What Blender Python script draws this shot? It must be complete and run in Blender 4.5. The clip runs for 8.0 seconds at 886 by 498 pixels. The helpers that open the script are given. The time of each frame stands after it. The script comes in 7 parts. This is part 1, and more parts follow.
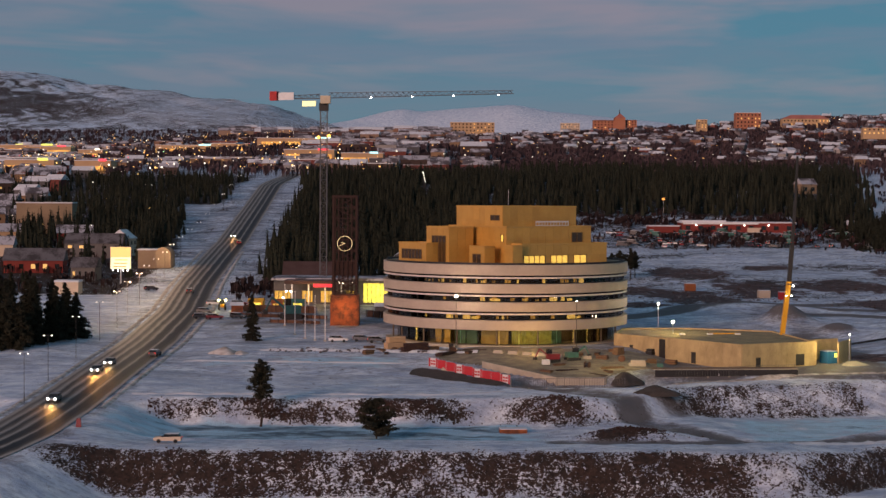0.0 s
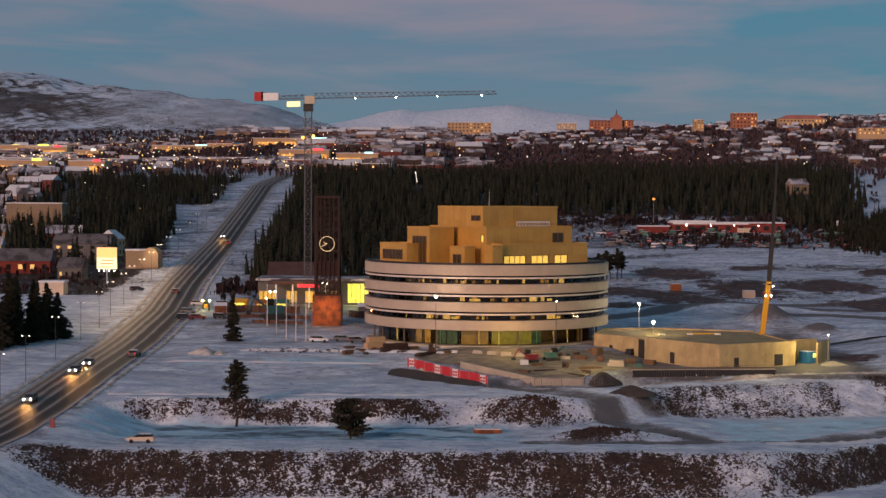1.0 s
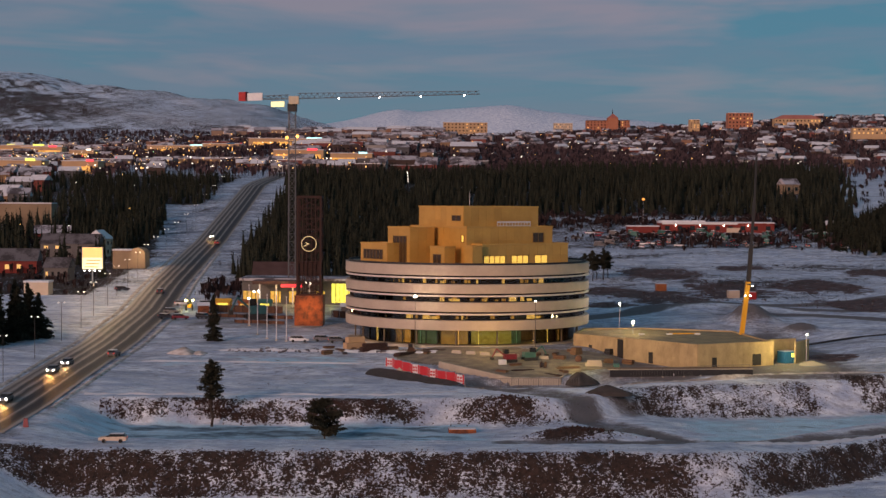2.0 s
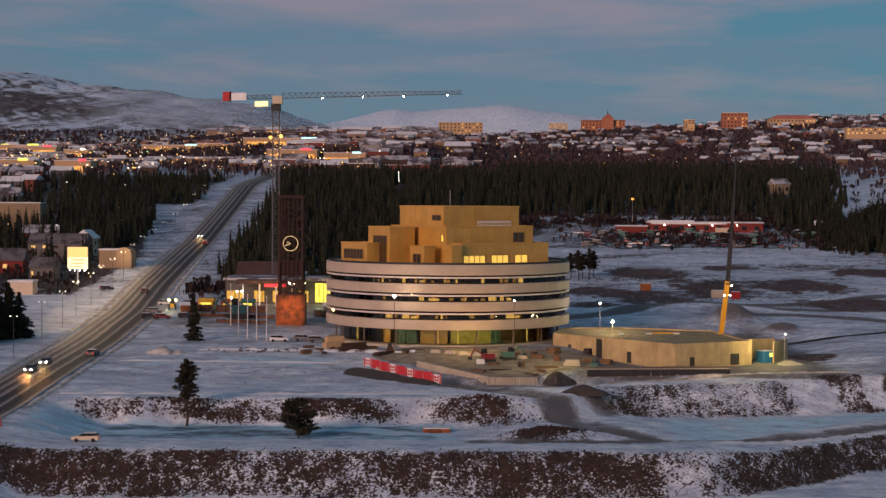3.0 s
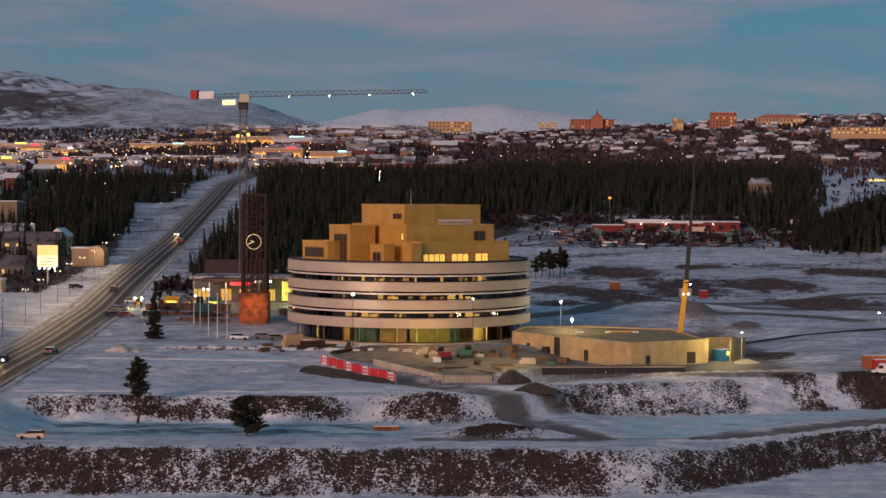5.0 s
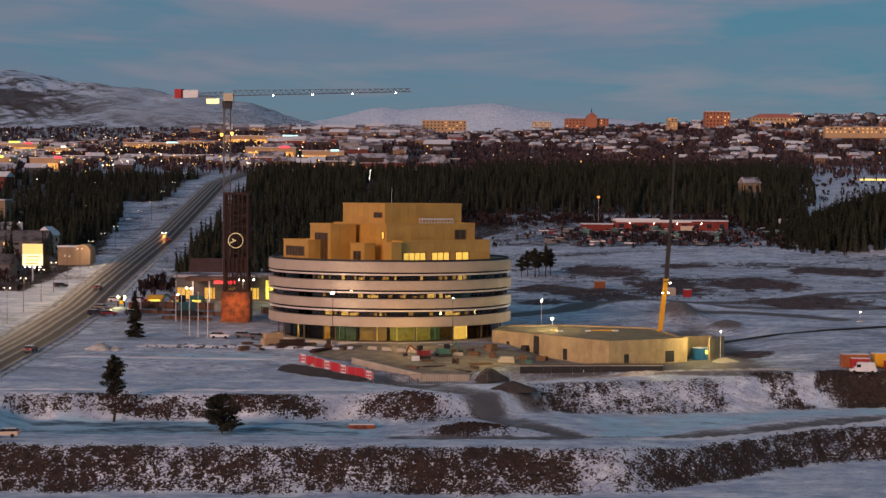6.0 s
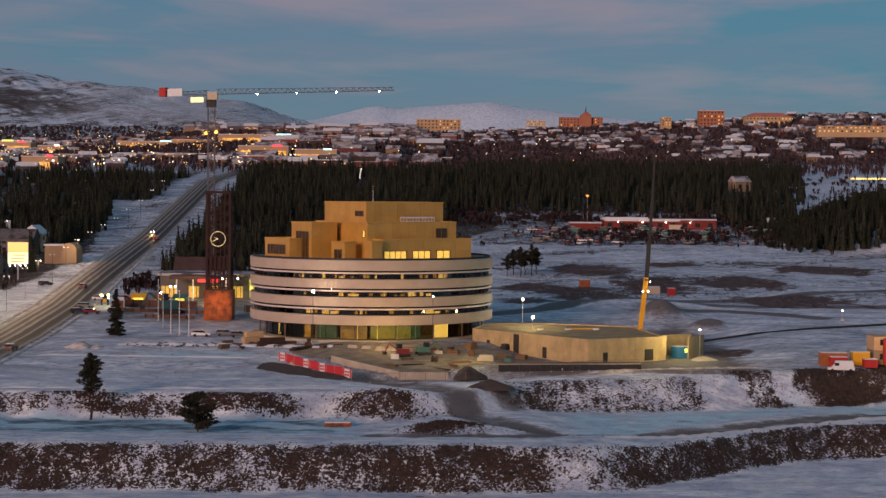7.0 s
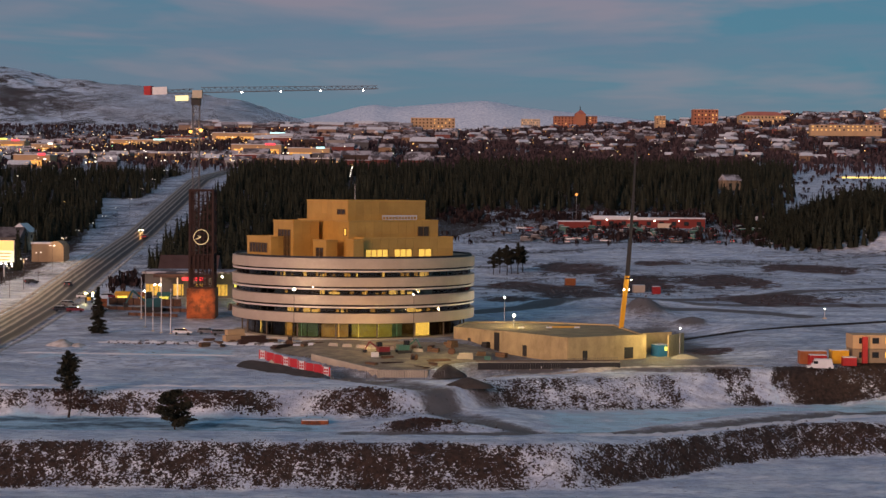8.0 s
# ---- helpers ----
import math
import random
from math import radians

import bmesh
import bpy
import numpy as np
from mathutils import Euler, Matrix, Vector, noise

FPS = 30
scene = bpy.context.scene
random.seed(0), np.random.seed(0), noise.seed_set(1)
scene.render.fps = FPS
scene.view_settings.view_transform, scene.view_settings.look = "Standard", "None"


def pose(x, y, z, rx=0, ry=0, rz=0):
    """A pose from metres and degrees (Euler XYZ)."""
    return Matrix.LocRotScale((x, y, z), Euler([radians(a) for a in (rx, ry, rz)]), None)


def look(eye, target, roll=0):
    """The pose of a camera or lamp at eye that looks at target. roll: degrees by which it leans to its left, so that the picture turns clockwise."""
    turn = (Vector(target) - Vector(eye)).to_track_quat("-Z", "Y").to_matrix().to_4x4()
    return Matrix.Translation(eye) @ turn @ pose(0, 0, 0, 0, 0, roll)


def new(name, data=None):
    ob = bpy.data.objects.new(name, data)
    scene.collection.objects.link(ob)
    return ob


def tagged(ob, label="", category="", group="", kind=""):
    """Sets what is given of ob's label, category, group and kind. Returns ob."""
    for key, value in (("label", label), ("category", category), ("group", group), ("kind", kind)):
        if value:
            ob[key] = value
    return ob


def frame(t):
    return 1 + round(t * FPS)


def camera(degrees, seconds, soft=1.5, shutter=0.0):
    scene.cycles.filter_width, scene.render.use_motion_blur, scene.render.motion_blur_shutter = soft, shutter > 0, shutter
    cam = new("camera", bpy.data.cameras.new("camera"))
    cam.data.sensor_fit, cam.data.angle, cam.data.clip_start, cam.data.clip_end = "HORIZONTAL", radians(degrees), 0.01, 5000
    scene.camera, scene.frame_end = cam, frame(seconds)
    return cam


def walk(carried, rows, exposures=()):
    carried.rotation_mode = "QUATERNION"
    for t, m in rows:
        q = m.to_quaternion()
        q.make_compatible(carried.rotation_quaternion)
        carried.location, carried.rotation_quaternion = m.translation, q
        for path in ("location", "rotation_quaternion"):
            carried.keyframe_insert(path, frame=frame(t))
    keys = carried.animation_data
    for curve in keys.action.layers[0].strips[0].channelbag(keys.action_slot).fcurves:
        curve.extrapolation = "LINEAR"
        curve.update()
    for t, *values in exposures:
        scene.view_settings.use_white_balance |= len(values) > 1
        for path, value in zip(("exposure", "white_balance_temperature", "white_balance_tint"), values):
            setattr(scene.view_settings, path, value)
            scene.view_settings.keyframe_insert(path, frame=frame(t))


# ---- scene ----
cam = camera(29.292, 8.0, soft=1.45)
ROWS = [
    (0, -0.06, 0.03, 33.965, 88.3009, -0.3305, 0.0121),
    (0.5, 2.217, -0.204, 34.017, 88.3029, -0.3179, 0.0191),
    (1, 4.46, -0.422, 34.055, 88.3041, -0.311, 0.0173),
    (1.5, 6.667, -0.628, 34.08, 88.3042, -0.3093, 0.0075),
    (2, 8.84, -0.824, 34.094, 88.3033, -0.3122, -0.0097),
    (2.5, 10.978, -1.013, 34.098, 88.3011, -0.3192, -0.0336),
    (3, 13.082, -1.199, 34.093, 88.2975, -0.3296, -0.0634),
    (3.5, 15.151, -1.385, 34.081, 88.2925, -0.3428, -0.0986),
    (4, 17.186, -1.574, 34.063, 88.2858, -0.3584, -0.1383),
    (4.5, 19.187, -1.77, 34.04, 88.2774, -0.3757, -0.182),
    (5, 21.154, -1.975, 34.014, 88.2671, -0.3942, -0.2288),
    (5.5, 23.086, -2.193, 33.987, 88.2549, -0.4133, -0.2782),
    (6, 24.985, -2.426, 33.959, 88.2405, -0.4324, -0.3294),
    (6.5, 26.85, -2.679, 33.932, 88.2239, -0.451, -0.3817),
    (7, 28.681, -2.954, 33.907, 88.2048, -0.4685, -0.4344),
    (7.5, 30.479, -3.255, 33.887, 88.1833, -0.4842, -0.4869),
    (8, 32.244, -3.584, 33.872, 88.1592, -0.4978, -0.5384),
]
walk(cam, [(t, pose(x, y, z, rx, ry, rz)) for t, x, y, z, rx, ry, rz in ROWS])

# ---- light ----
world = bpy.data.worlds.new("dusk")
scene.world = world
world.use_nodes = True


def build_world():
    nt = world.node_tree
    nt.nodes.clear()
    n, link = nt.nodes.new, nt.links.new
    out, bg = n("ShaderNodeOutputWorld"), n("ShaderNodeBackground")
    sky = n("ShaderNodeTexSky")
    sky.sky_type, sky.sun_disc = "NISHITA", False
    sky.sun_elevation, sky.sun_rotation = radians(SUN_HIGH), radians(SUN_TURN)
    sky.air_density, sky.dust_density, sky.ozone_density = 1.0, 0.4, 5.0
    coord, axes = n("ShaderNodeTexCoord"), n("ShaderNodeSeparateXYZ")
    link(coord.outputs["Generated"], axes.inputs["Vector"])

    def cloud(scale, detail, flat, offset, warp=0.0):
        """Layered cloud noise, drawn out along the horizon."""
        mp, t = n("ShaderNodeMapping"), n("ShaderNodeTexNoise")
        mp.inputs["Scale"].default_value, mp.inputs["Location"].default_value = (1.0, 1.0, flat), offset
        t.inputs["Scale"].default_value, t.inputs["Detail"].default_value = scale, detail
        t.inputs["Roughness"].default_value, t.inputs["Distortion"].default_value = 0.55, warp
        link(coord.outputs["Generated"], mp.inputs["Vector"])
        link(mp.outputs["Vector"], t.inputs["Vector"])
        return t.outputs["Fac"]

    def spread(value, lo, hi, top=1.0):
        r = n("ShaderNodeMapRange")
        r.inputs["From Min"].default_value, r.inputs["From Max"].default_value, r.inputs["To Max"].default_value = lo, hi, top
        link(value, r.inputs["Value"])
        return r.outputs["Result"]

    def total(a, b, gain=1.0):
        t = n("ShaderNodeMath")
        t.operation = "MULTIPLY_ADD"
        t.inputs[1].default_value = gain
        link(b, t.inputs[0])
        link(a, t.inputs[2])
        return t.outputs[0]

    def blend(f, a, b):
        t = n("ShaderNodeMix")
        t.data_type = "RGBA"
        for key, v in (("Factor", f), ("A", a), ("B", b)):
            if isinstance(v, (float, tuple)):
                t.inputs[key].default_value = v
            else:
                link(v, t.inputs[key])
        return t.outputs["Result"]

    # teal gaps, wider toward the east, in a grey-blue deck
    deck = total(cloud(3.4, 5.0, 7.0, (0.3, 0.1, 0.0), 0.5), axes.outputs["X"], -0.26)
    veil = blend(spread(deck, 0.36, 0.58), VEIL, GREY_VEIL)
    # mauve shreds, and rosy patches higher up
    veil = blend(spread(cloud(7.0, 5.0, 6.0, (1.7, 0.4, 0.2), 0.8), 0.48, 0.70, 0.6), veil, MAUVE)
    rosy = total(cloud(4.6, 4.0, 7.0, (2.2, 0.0, 0.6), 0.3), spread(axes.outputs["Z"], 0.085, 0.12), 0.15)
    rosy = total(rosy, spread(axes.outputs["Z"], 0.13, 0.2), -0.2)
    veil = blend(spread(rosy, 0.54, 0.72), veil, CLOUD)
    link(blend(0.88, sky.outputs["Color"], veil), bg.inputs["Color"])
    bg.inputs["Strength"].default_value = SKY_POWER
    link(bg.outputs["Background"], out.inputs["Surface"])


SUN_HIGH, SUN_TURN, SKY_POWER = 12.0, 212.0, 0.114
VEIL, GREY_VEIL, MAUVE, CLOUD = (0.58, 1.52, 2.12, 1), (1.02, 1.44, 2.02, 1), (1.38, 1.50, 2.10, 1), (2.1, 1.74, 2.10, 1)
build_world()
scene.view_settings.exposure = 0.0

sun = new("sun", bpy.data.lights.new("sun", "SUN"))
sun.data.energy, sun.data.angle, sun.data.color = 2.15, radians(20), (1.0, 0.60, 0.47)
sun.matrix_world = look((-530, -848, 213), (0, 0, 0))


def point_light(x, y, z, watts, colour, size=0.4):
    ob = new("point_light", bpy.data.lights.new("point_light", "POINT"))
    ob.data.energy, ob.data.color, ob.data.shadow_soft_size = watts, colour, size
    ob.location = (x, y, z)
    return ob


# ---- shape helpers ----
class Geo:
    """Vertices and faces of one mesh."""

    def __init__(self):
        self.v, self.f = [], []

    def add(self, verts, faces):
        k = len(self.v)
        self.v.extend(verts)
        self.f.extend([tuple(k + i for i in f) for f in faces])
        return self

    def box(self, x, y, z, sx, sy, sz, turn=0.0, taper=1.0):
        """A box on (x, y) from z upward, turned about its upright axis."""
        c, s = math.cos(radians(turn)), math.sin(radians(turn))
        vs = []
        for k, h in ((1.0, 0), (taper, sz)):
            for a, b in ((-1, -1), (1, -1), (1, 1), (-1, 1)):
                px, py = a * sx / 2 * k, b * sy / 2 * k
                vs.append((x + c * px - s * py, y + s * px + c * py, z + h))
        return self.add(vs, [(3, 2, 1, 0), (4, 5, 6, 7), (0, 1, 5, 4), (1, 2, 6, 5), (2, 3, 7, 6), (3, 0, 4, 7)])

    def gable(self, x, y, z, sx, sy, sz, turn=0.0):
        """A pitched roof with its ridge along its own x."""
        c, s = math.cos(radians(turn)), math.sin(radians(turn))
        pts = [(-1, -1, 0), (1, -1, 0), (1, 1, 0), (-1, 1, 0), (-1, 0, 1), (1, 0, 1)]
        vs = [(x + c * a * sx / 2 - s * b * sy / 2, y + s * a * sx / 2 + c * b * sy / 2, z + h * sz) for a, b, h in pts]
        return self.add(vs, [(3, 2, 1, 0), (0, 1, 5, 4), (2, 3, 4, 5), (1, 2, 5), (3, 0, 4)])

    def tube(self, a, b, r, r2=None, n=8):
        a, b = Vector(a), Vector(b)
        r2 = r if r2 is None else r2
        d = (b - a).normalized()
        u = d.orthogonal().normalized()
        w = d.cross(u)
        vs = []
        for p, q in ((a, r), (b, r2)):
            for i in range(n):
                t = 2 * math.pi * i / n
                vs.append(tuple(p + u * (q * math.cos(t)) + w * (q * math.sin(t))))
        fs = [(i, (i + 1) % n, n + (i + 1) % n, n + i) for i in range(n)]
        return self.add(vs, fs + [tuple(reversed(range(n))), tuple(range(n, 2 * n))])

    def bar(self, a, b, w):
        return self.tube(a, b, w * 0.7071, None, 4)

    def prism(self, poly, z0, z1):
        n = len(poly)
        vs = [(x, y, z0) for x, y in poly] + [(x, y, z1) for x, y in poly]
        fs = [(i, (i + 1) % n, n + (i + 1) % n, n + i) for i in range(n)]
        return self.add(vs, fs + [tuple(reversed(range(n))), tuple(range(n, 2 * n))])

    def grille(self, a, way, bars, rails, depth):
        """One connected lattice that stands at a and runs along way: spans of its upright bars and of its rails."""
        us = sorted(v for s in bars for v in s)
        zs = sorted(v for s in rails for v in s)
        out = Vector((way.y, -way.x)) * (depth / 2)
        nu, nz = len(us), len(zs)
        vs = [(a.x + way.x * u + s * out.x, a.y + way.y * u + s * out.y, z) for s in (1, -1) for z in zs for u in us]
        full = lambda i, j: 0 <= i < nu - 1 and 0 <= j < nz - 1 and (i % 2 == 0 or j % 2 == 0)
        at = lambda s, i, j: (s * nz + j) * nu + i
        fs = []
        for i in range(nu - 1):
            for j in range(nz - 1):
                if not full(i, j):
                    continue
                fs += [tuple(at(0, *c) for c in ((i, j), (i + 1, j), (i + 1, j + 1), (i, j + 1))), tuple(at(1, *c) for c in ((i, j + 1), (i + 1, j + 1), (i + 1, j), (i, j)))]
                for di, dj, c, d in ((0, -1, (i, j), (i + 1, j)), (1, 0, (i + 1, j), (i + 1, j + 1)), (0, 1, (i + 1, j + 1), (i, j + 1)), (-1, 0, (i, j + 1), (i, j))):
                    if not full(i + di, j + dj):
                        fs.append((at(0, *d), at(0, *c), at(1, *c), at(1, *d)))
        return self.add(vs, fs)

    def ring(self, r0, r1, z0, z1, n=128, a0=0.0, a1=360.0, bevel=0.0):
        """A ring of rectangular section about the origin, or an arc of one."""
        full = a1 - a0 >= 360
        m = n if full else n + 1
        sec = [(r1, z0 + bevel), (r1, z1 - bevel), (r1 - bevel, z1), (r0, z1), (r0, z0), (r1 - bevel, z0)] if bevel else [(r1, z0), (r1, z1), (r0, z1), (r0, z0)]
        k = len(sec)
        vs = []
        for i in range(m):
            t = radians(a0 + (a1 - a0) * i / n)
            vs.extend([(r * math.cos(t), r * math.sin(t), z) for r, z in sec])
        fs = []
        for i in range(n):
            p, q = i * k, ((i + 1) % m) * k
            fs.extend([(p + j, q + j, q + (j + 1) % k, p + (j + 1) % k) for j in range(k)])
        if not full:
            fs += [tuple(range(k)), tuple(reversed(range((m - 1) * k, m * k)))]
        return self.add(vs, fs)

    def ball(self, x, y, z, r, n=8, squash=1.0):
        vs, fs = [(x, y, z - r * squash)], []
        rows = n // 2
        for j in range(1, rows):
            t = math.pi * j / rows
            for i in range(n):
                p = 2 * math.pi * i / n
                vs.append((x + r * math.sin(t) * math.cos(p), y + r * math.sin(t) * math.sin(p), z - r * squash * math.cos(t)))
        vs.append((x, y, z + r * squash))
        top = len(vs) - 1
        for i in range(n):
            fs.append((0, 1 + (i + 1) % n, 1 + i))
            fs.append((top, top - n + i, top - n + (i + 1) % n))
            for j in range(rows - 2):
                a, b = 1 + j * n + i, 1 + j * n + (i + 1) % n
                fs.append((a, b, b + n, a + n))
        return self.add(vs, fs)

    def mesh(self, name, material, smooth=False):
        me = bpy.data.meshes.new(name)
        me.from_pydata(self.v, [], self.f)
        if material:
            me.materials.append(material)
        if smooth:
            me.polygons.foreach_set("use_smooth", [True] * len(me.polygons))
        me.update()
        return me


def part(name, geo, material, parent=None, label="", smooth=False):
    ob = new(name, geo.mesh(name, material, smooth))
    if parent:
        ob.parent = parent
    return tagged(ob, label)


def thing(name, x, y, z, label, category, group="", turn=0.0, kind=""):
    """An empty at a thing's base, to hold its parts."""
    ob = new(name)
    ob.matrix_basis = pose(x, y, z, 0, 0, turn)
    return tagged(ob, label, category, group, kind)


# ---- materials ----
def material(name, colour, second=None, rough=0.75, metal=0.0, scale=1.0, fine=8.0, bump=0.2, vary=0.0, spec=0.4, sharp=0.25, island=0.0, glow=0.0):
    """A surface that drifts between two colours at two scales, with fine relief. vary: how far it differs from piece to piece."""
    m = bpy.data.materials.new(name)
    m.use_nodes = True
    nt = m.node_tree
    b = nt.nodes["Principled BSDF"]
    n, link = nt.nodes.new, nt.links.new
    second = second or tuple(c * 0.75 for c in colour)
    pos = n("ShaderNodeNewGeometry")
    big, small = n("ShaderNodeTexNoise"), n("ShaderNodeTexNoise")
    big.inputs["Scale"].default_value, big.inputs["Detail"].default_value = 1.0 / scale, 4.0
    small.inputs["Scale"].default_value, small.inputs["Detail"].default_value = fine / scale, 3.0
    for t in (big, small):
        link(pos.outputs["Position"], t.inputs["Vector"])
    add = n("ShaderNodeMath")
    add.operation = "MULTIPLY_ADD"
    add.inputs[1].default_value = 0.35
    link(small.outputs["Fac"], add.inputs[0])
    link(big.outputs["Fac"], add.inputs[2])
    step = n("ShaderNodeMapRange")
    step.inputs["From Min"].default_value, step.inputs["From Max"].default_value = 0.67 - sharp, 0.67 + sharp
    link(add.outputs[0], step.inputs["Value"])
    mix = n("ShaderNodeMix")
    mix.data_type = "RGBA"
    mix.inputs["A"].default_value, mix.inputs["B"].default_value = (*colour, 1), (*second, 1)
    link(step.outputs["Result"], mix.inputs["Factor"])
    last = mix.outputs["Result"]
    if vary or island:
        hsv = n("ShaderNodeHueSaturation")
        rng = n("ShaderNodeMapRange")
        amount = vary or island
        rng.inputs["To Min"].default_value, rng.inputs["To Max"].default_value = 1 - amount, 1 + amount
        link(n("ShaderNodeObjectInfo").outputs["Random"] if vary else pos.outputs["Random Per Island"], rng.inputs["Value"])
        link(rng.outputs["Result"], hsv.inputs["Value"])
        link(last, hsv.inputs["Color"])
        last = hsv.outputs["Color"]
    link(last, b.inputs["Base Color"])
    b.inputs["Roughness"].default_value, b.inputs["Metallic"].default_value = rough, metal
    b.inputs["Specular IOR Level"].default_value = spec
    if bump:
        bp = n("ShaderNodeBump")
        bp.inputs["Strength"].default_value, bp.inputs["Distance"].default_value = bump, 0.05 * scale
        link(small.outputs["Fac"], bp.inputs["Height"])
        link(bp.outputs["Normal"], b.inputs["Normal"])
    if glow:
        link(last, b.inputs["Emission Color"])
        b.inputs["Emission Strength"].default_value = glow
    return m


def lit(name, colour, power):
    """A lamp's or a lit sign's surface."""
    m = bpy.data.materials.new(name)
    m.use_nodes = True
    b = m.node_tree.nodes["Principled BSDF"]
    b.inputs["Base Color"].default_value = (*[min(0.8, c) for c in colour], 1)
    b.inputs["Emission Color"].default_value = (*colour, 1)
    b.inputs["Emission Strength"].default_value = power
    return m


def pane_glass(name):
    m = bpy.data.materials.new(name)
    m.use_nodes = True
    nt = m.node_tree
    nt.nodes.clear()
    n = nt.nodes.new
    out, mix, gl, tr = n("ShaderNodeOutputMaterial"), n("ShaderNodeMixShader"), n("ShaderNodeBsdfGlossy"), n("ShaderNodeBsdfTransparent")
    fr = n("ShaderNodeFresnel")
    fr.inputs["IOR"].default_value = 1.5
    gl.inputs["Roughness"].default_value = 0.05
    tr.inputs["Color"].default_value = (0.62, 0.59, 0.53, 1)
    nt.links.new(fr.outputs[0], mix.inputs[0])
    nt.links.new(tr.outputs[0], mix.inputs[1])
    nt.links.new(gl.outputs[0], mix.inputs[2])
    nt.links.new(mix.outputs[0], out.inputs["Surface"])
    return m


PALE_CONCRETE = material("pale_concrete", (0.50, 0.44, 0.34), (0.38, 0.33, 0.26), scale=2.0, rough=0.85)
BAND = material("cladding", (0.48, 0.39, 0.305), (0.39, 0.315, 0.245), scale=4.0, rough=0.6, vary=0.05)
TRIM = material("pale_trim", (0.72, 0.62, 0.55), (0.62, 0.53, 0.47), scale=2.0, rough=0.5)
BRASS = material("brass_panel", (0.66, 0.375, 0.085), (0.56, 0.30, 0.06), scale=4.0, rough=0.38, metal=0.25, vary=0.07, spec=0.7)
DARK = material("dark_metal", (0.03, 0.028, 0.028), (0.02, 0.02, 0.02), rough=0.6)
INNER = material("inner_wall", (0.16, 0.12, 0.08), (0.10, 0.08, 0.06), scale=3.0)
GLASS = pane_glass("window_glass")
STEEL = material("galvanised_steel", (0.45, 0.46, 0.48), (0.35, 0.36, 0.38), rough=0.45, metal=0.6)
RUST = material("rusty_steel", (0.042, 0.018, 0.013), (0.03, 0.013, 0.010), scale=2.0, rough=0.8)
ORANGE_WOOD = material("orange_timber", (0.36, 0.105, 0.035), (0.11, 0.04, 0.02), scale=1.6, rough=0.8, sharp=0.14)
YELLOW = material("yellow_paint", (0.72, 0.38, 0.02), (0.6, 0.3, 0.02), rough=0.45)
RED = material("red_paint", (0.45, 0.03, 0.03), (0.34, 0.02, 0.02), rough=0.6)
FALU = material("red_timber", (0.22, 0.035, 0.025), (0.16, 0.025, 0.02), rough=0.8, scale=2.0)
WHITE = material("white_paint", (0.75, 0.74, 0.73), (0.62, 0.61, 0.62), rough=0.6)
BLUE = material("blue_paint", (0.03, 0.16, 0.32), (0.02, 0.12, 0.26), rough=0.5)
GREENISH = material("green_paint", (0.06, 0.16, 0.13), (0.04, 0.12, 0.1), rough=0.6)
ORANGE = material("orange_paint", (0.36, 0.12, 0.035), (0.26, 0.085, 0.03), rough=0.5)
OLD_ROOF = material("patchy_roof", (0.085, 0.07, 0.075), (0.42, 0.40, 0.43), rough=0.8, scale=6.0, sharp=0.06, island=0.3)
SNOW = material("snow_cover", (0.74, 0.74, 0.76), (0.58, 0.58, 0.62), rough=0.7, scale=2.0, bump=0.4)
DARK_ROOF = material("dark_roof", (0.045, 0.038, 0.04), (0.13, 0.12, 0.13), rough=0.85, scale=4.0, sharp=0.1)
BARK = material("bark", (0.06, 0.04, 0.03), (0.035, 0.025, 0.02), rough=0.9, scale=0.5)
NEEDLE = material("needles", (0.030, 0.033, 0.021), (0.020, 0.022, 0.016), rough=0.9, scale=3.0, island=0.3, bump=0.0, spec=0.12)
PINE = material("pine_needles", (0.048, 0.045, 0.030), (0.028, 0.029, 0.020), rough=0.9, scale=1.5, island=0.4, bump=0.0, spec=0.12)
BIRCH = material("birch_twigs", (0.080, 0.056, 0.062), (0.045, 0.031, 0.035), rough=0.9, scale=20.0, island=0.4, bump=0.0, spec=0.1)
DARK_TWIG = material("dark_twigs", (0.040, 0.026, 0.026), (0.026, 0.018, 0.018), rough=0.9, scale=6.0, island=0.35, bump=0.0, spec=0.1)
TWIG = material("bare_twigs", (0.075, 0.042, 0.034), (0.045, 0.026, 0.022), rough=0.9, scale=2.0, island=0.35, bump=0.0, spec=0.1)
RUBBER = material("tyre_rubber", (0.02, 0.02, 0.02), rough=0.9)


def lit_room(name, colour, power, grain=1.6):
    """Light from a furnished room behind a window: bright and dim spots."""
    m = lit(name, colour, power)
    nt = m.node_tree
    b = nt.nodes["Principled BSDF"]
    geo, vor, ramp = nt.nodes.new("ShaderNodeNewGeometry"), nt.nodes.new("ShaderNodeTexNoise"), nt.nodes.new("ShaderNodeMapRange")
    vor.inputs["Scale"].default_value, vor.inputs["Detail"].default_value, vor.inputs["Roughness"].default_value = grain, 4, 0.8
    ramp.inputs["From Min"].default_value, ramp.inputs["From Max"].default_value = 0.38, 0.62
    ramp.inputs["To Min"].default_value, ramp.inputs["To Max"].default_value = 0.06 * power, 1.25 * power
    nt.links.new(geo.outputs["Position"], vor.inputs["Vector"])
    nt.links.new(vor.outputs["Fac"], ramp.inputs["Value"])
    nt.links.new(ramp.outputs["Result"], b.inputs["Emission Strength"])
    return m


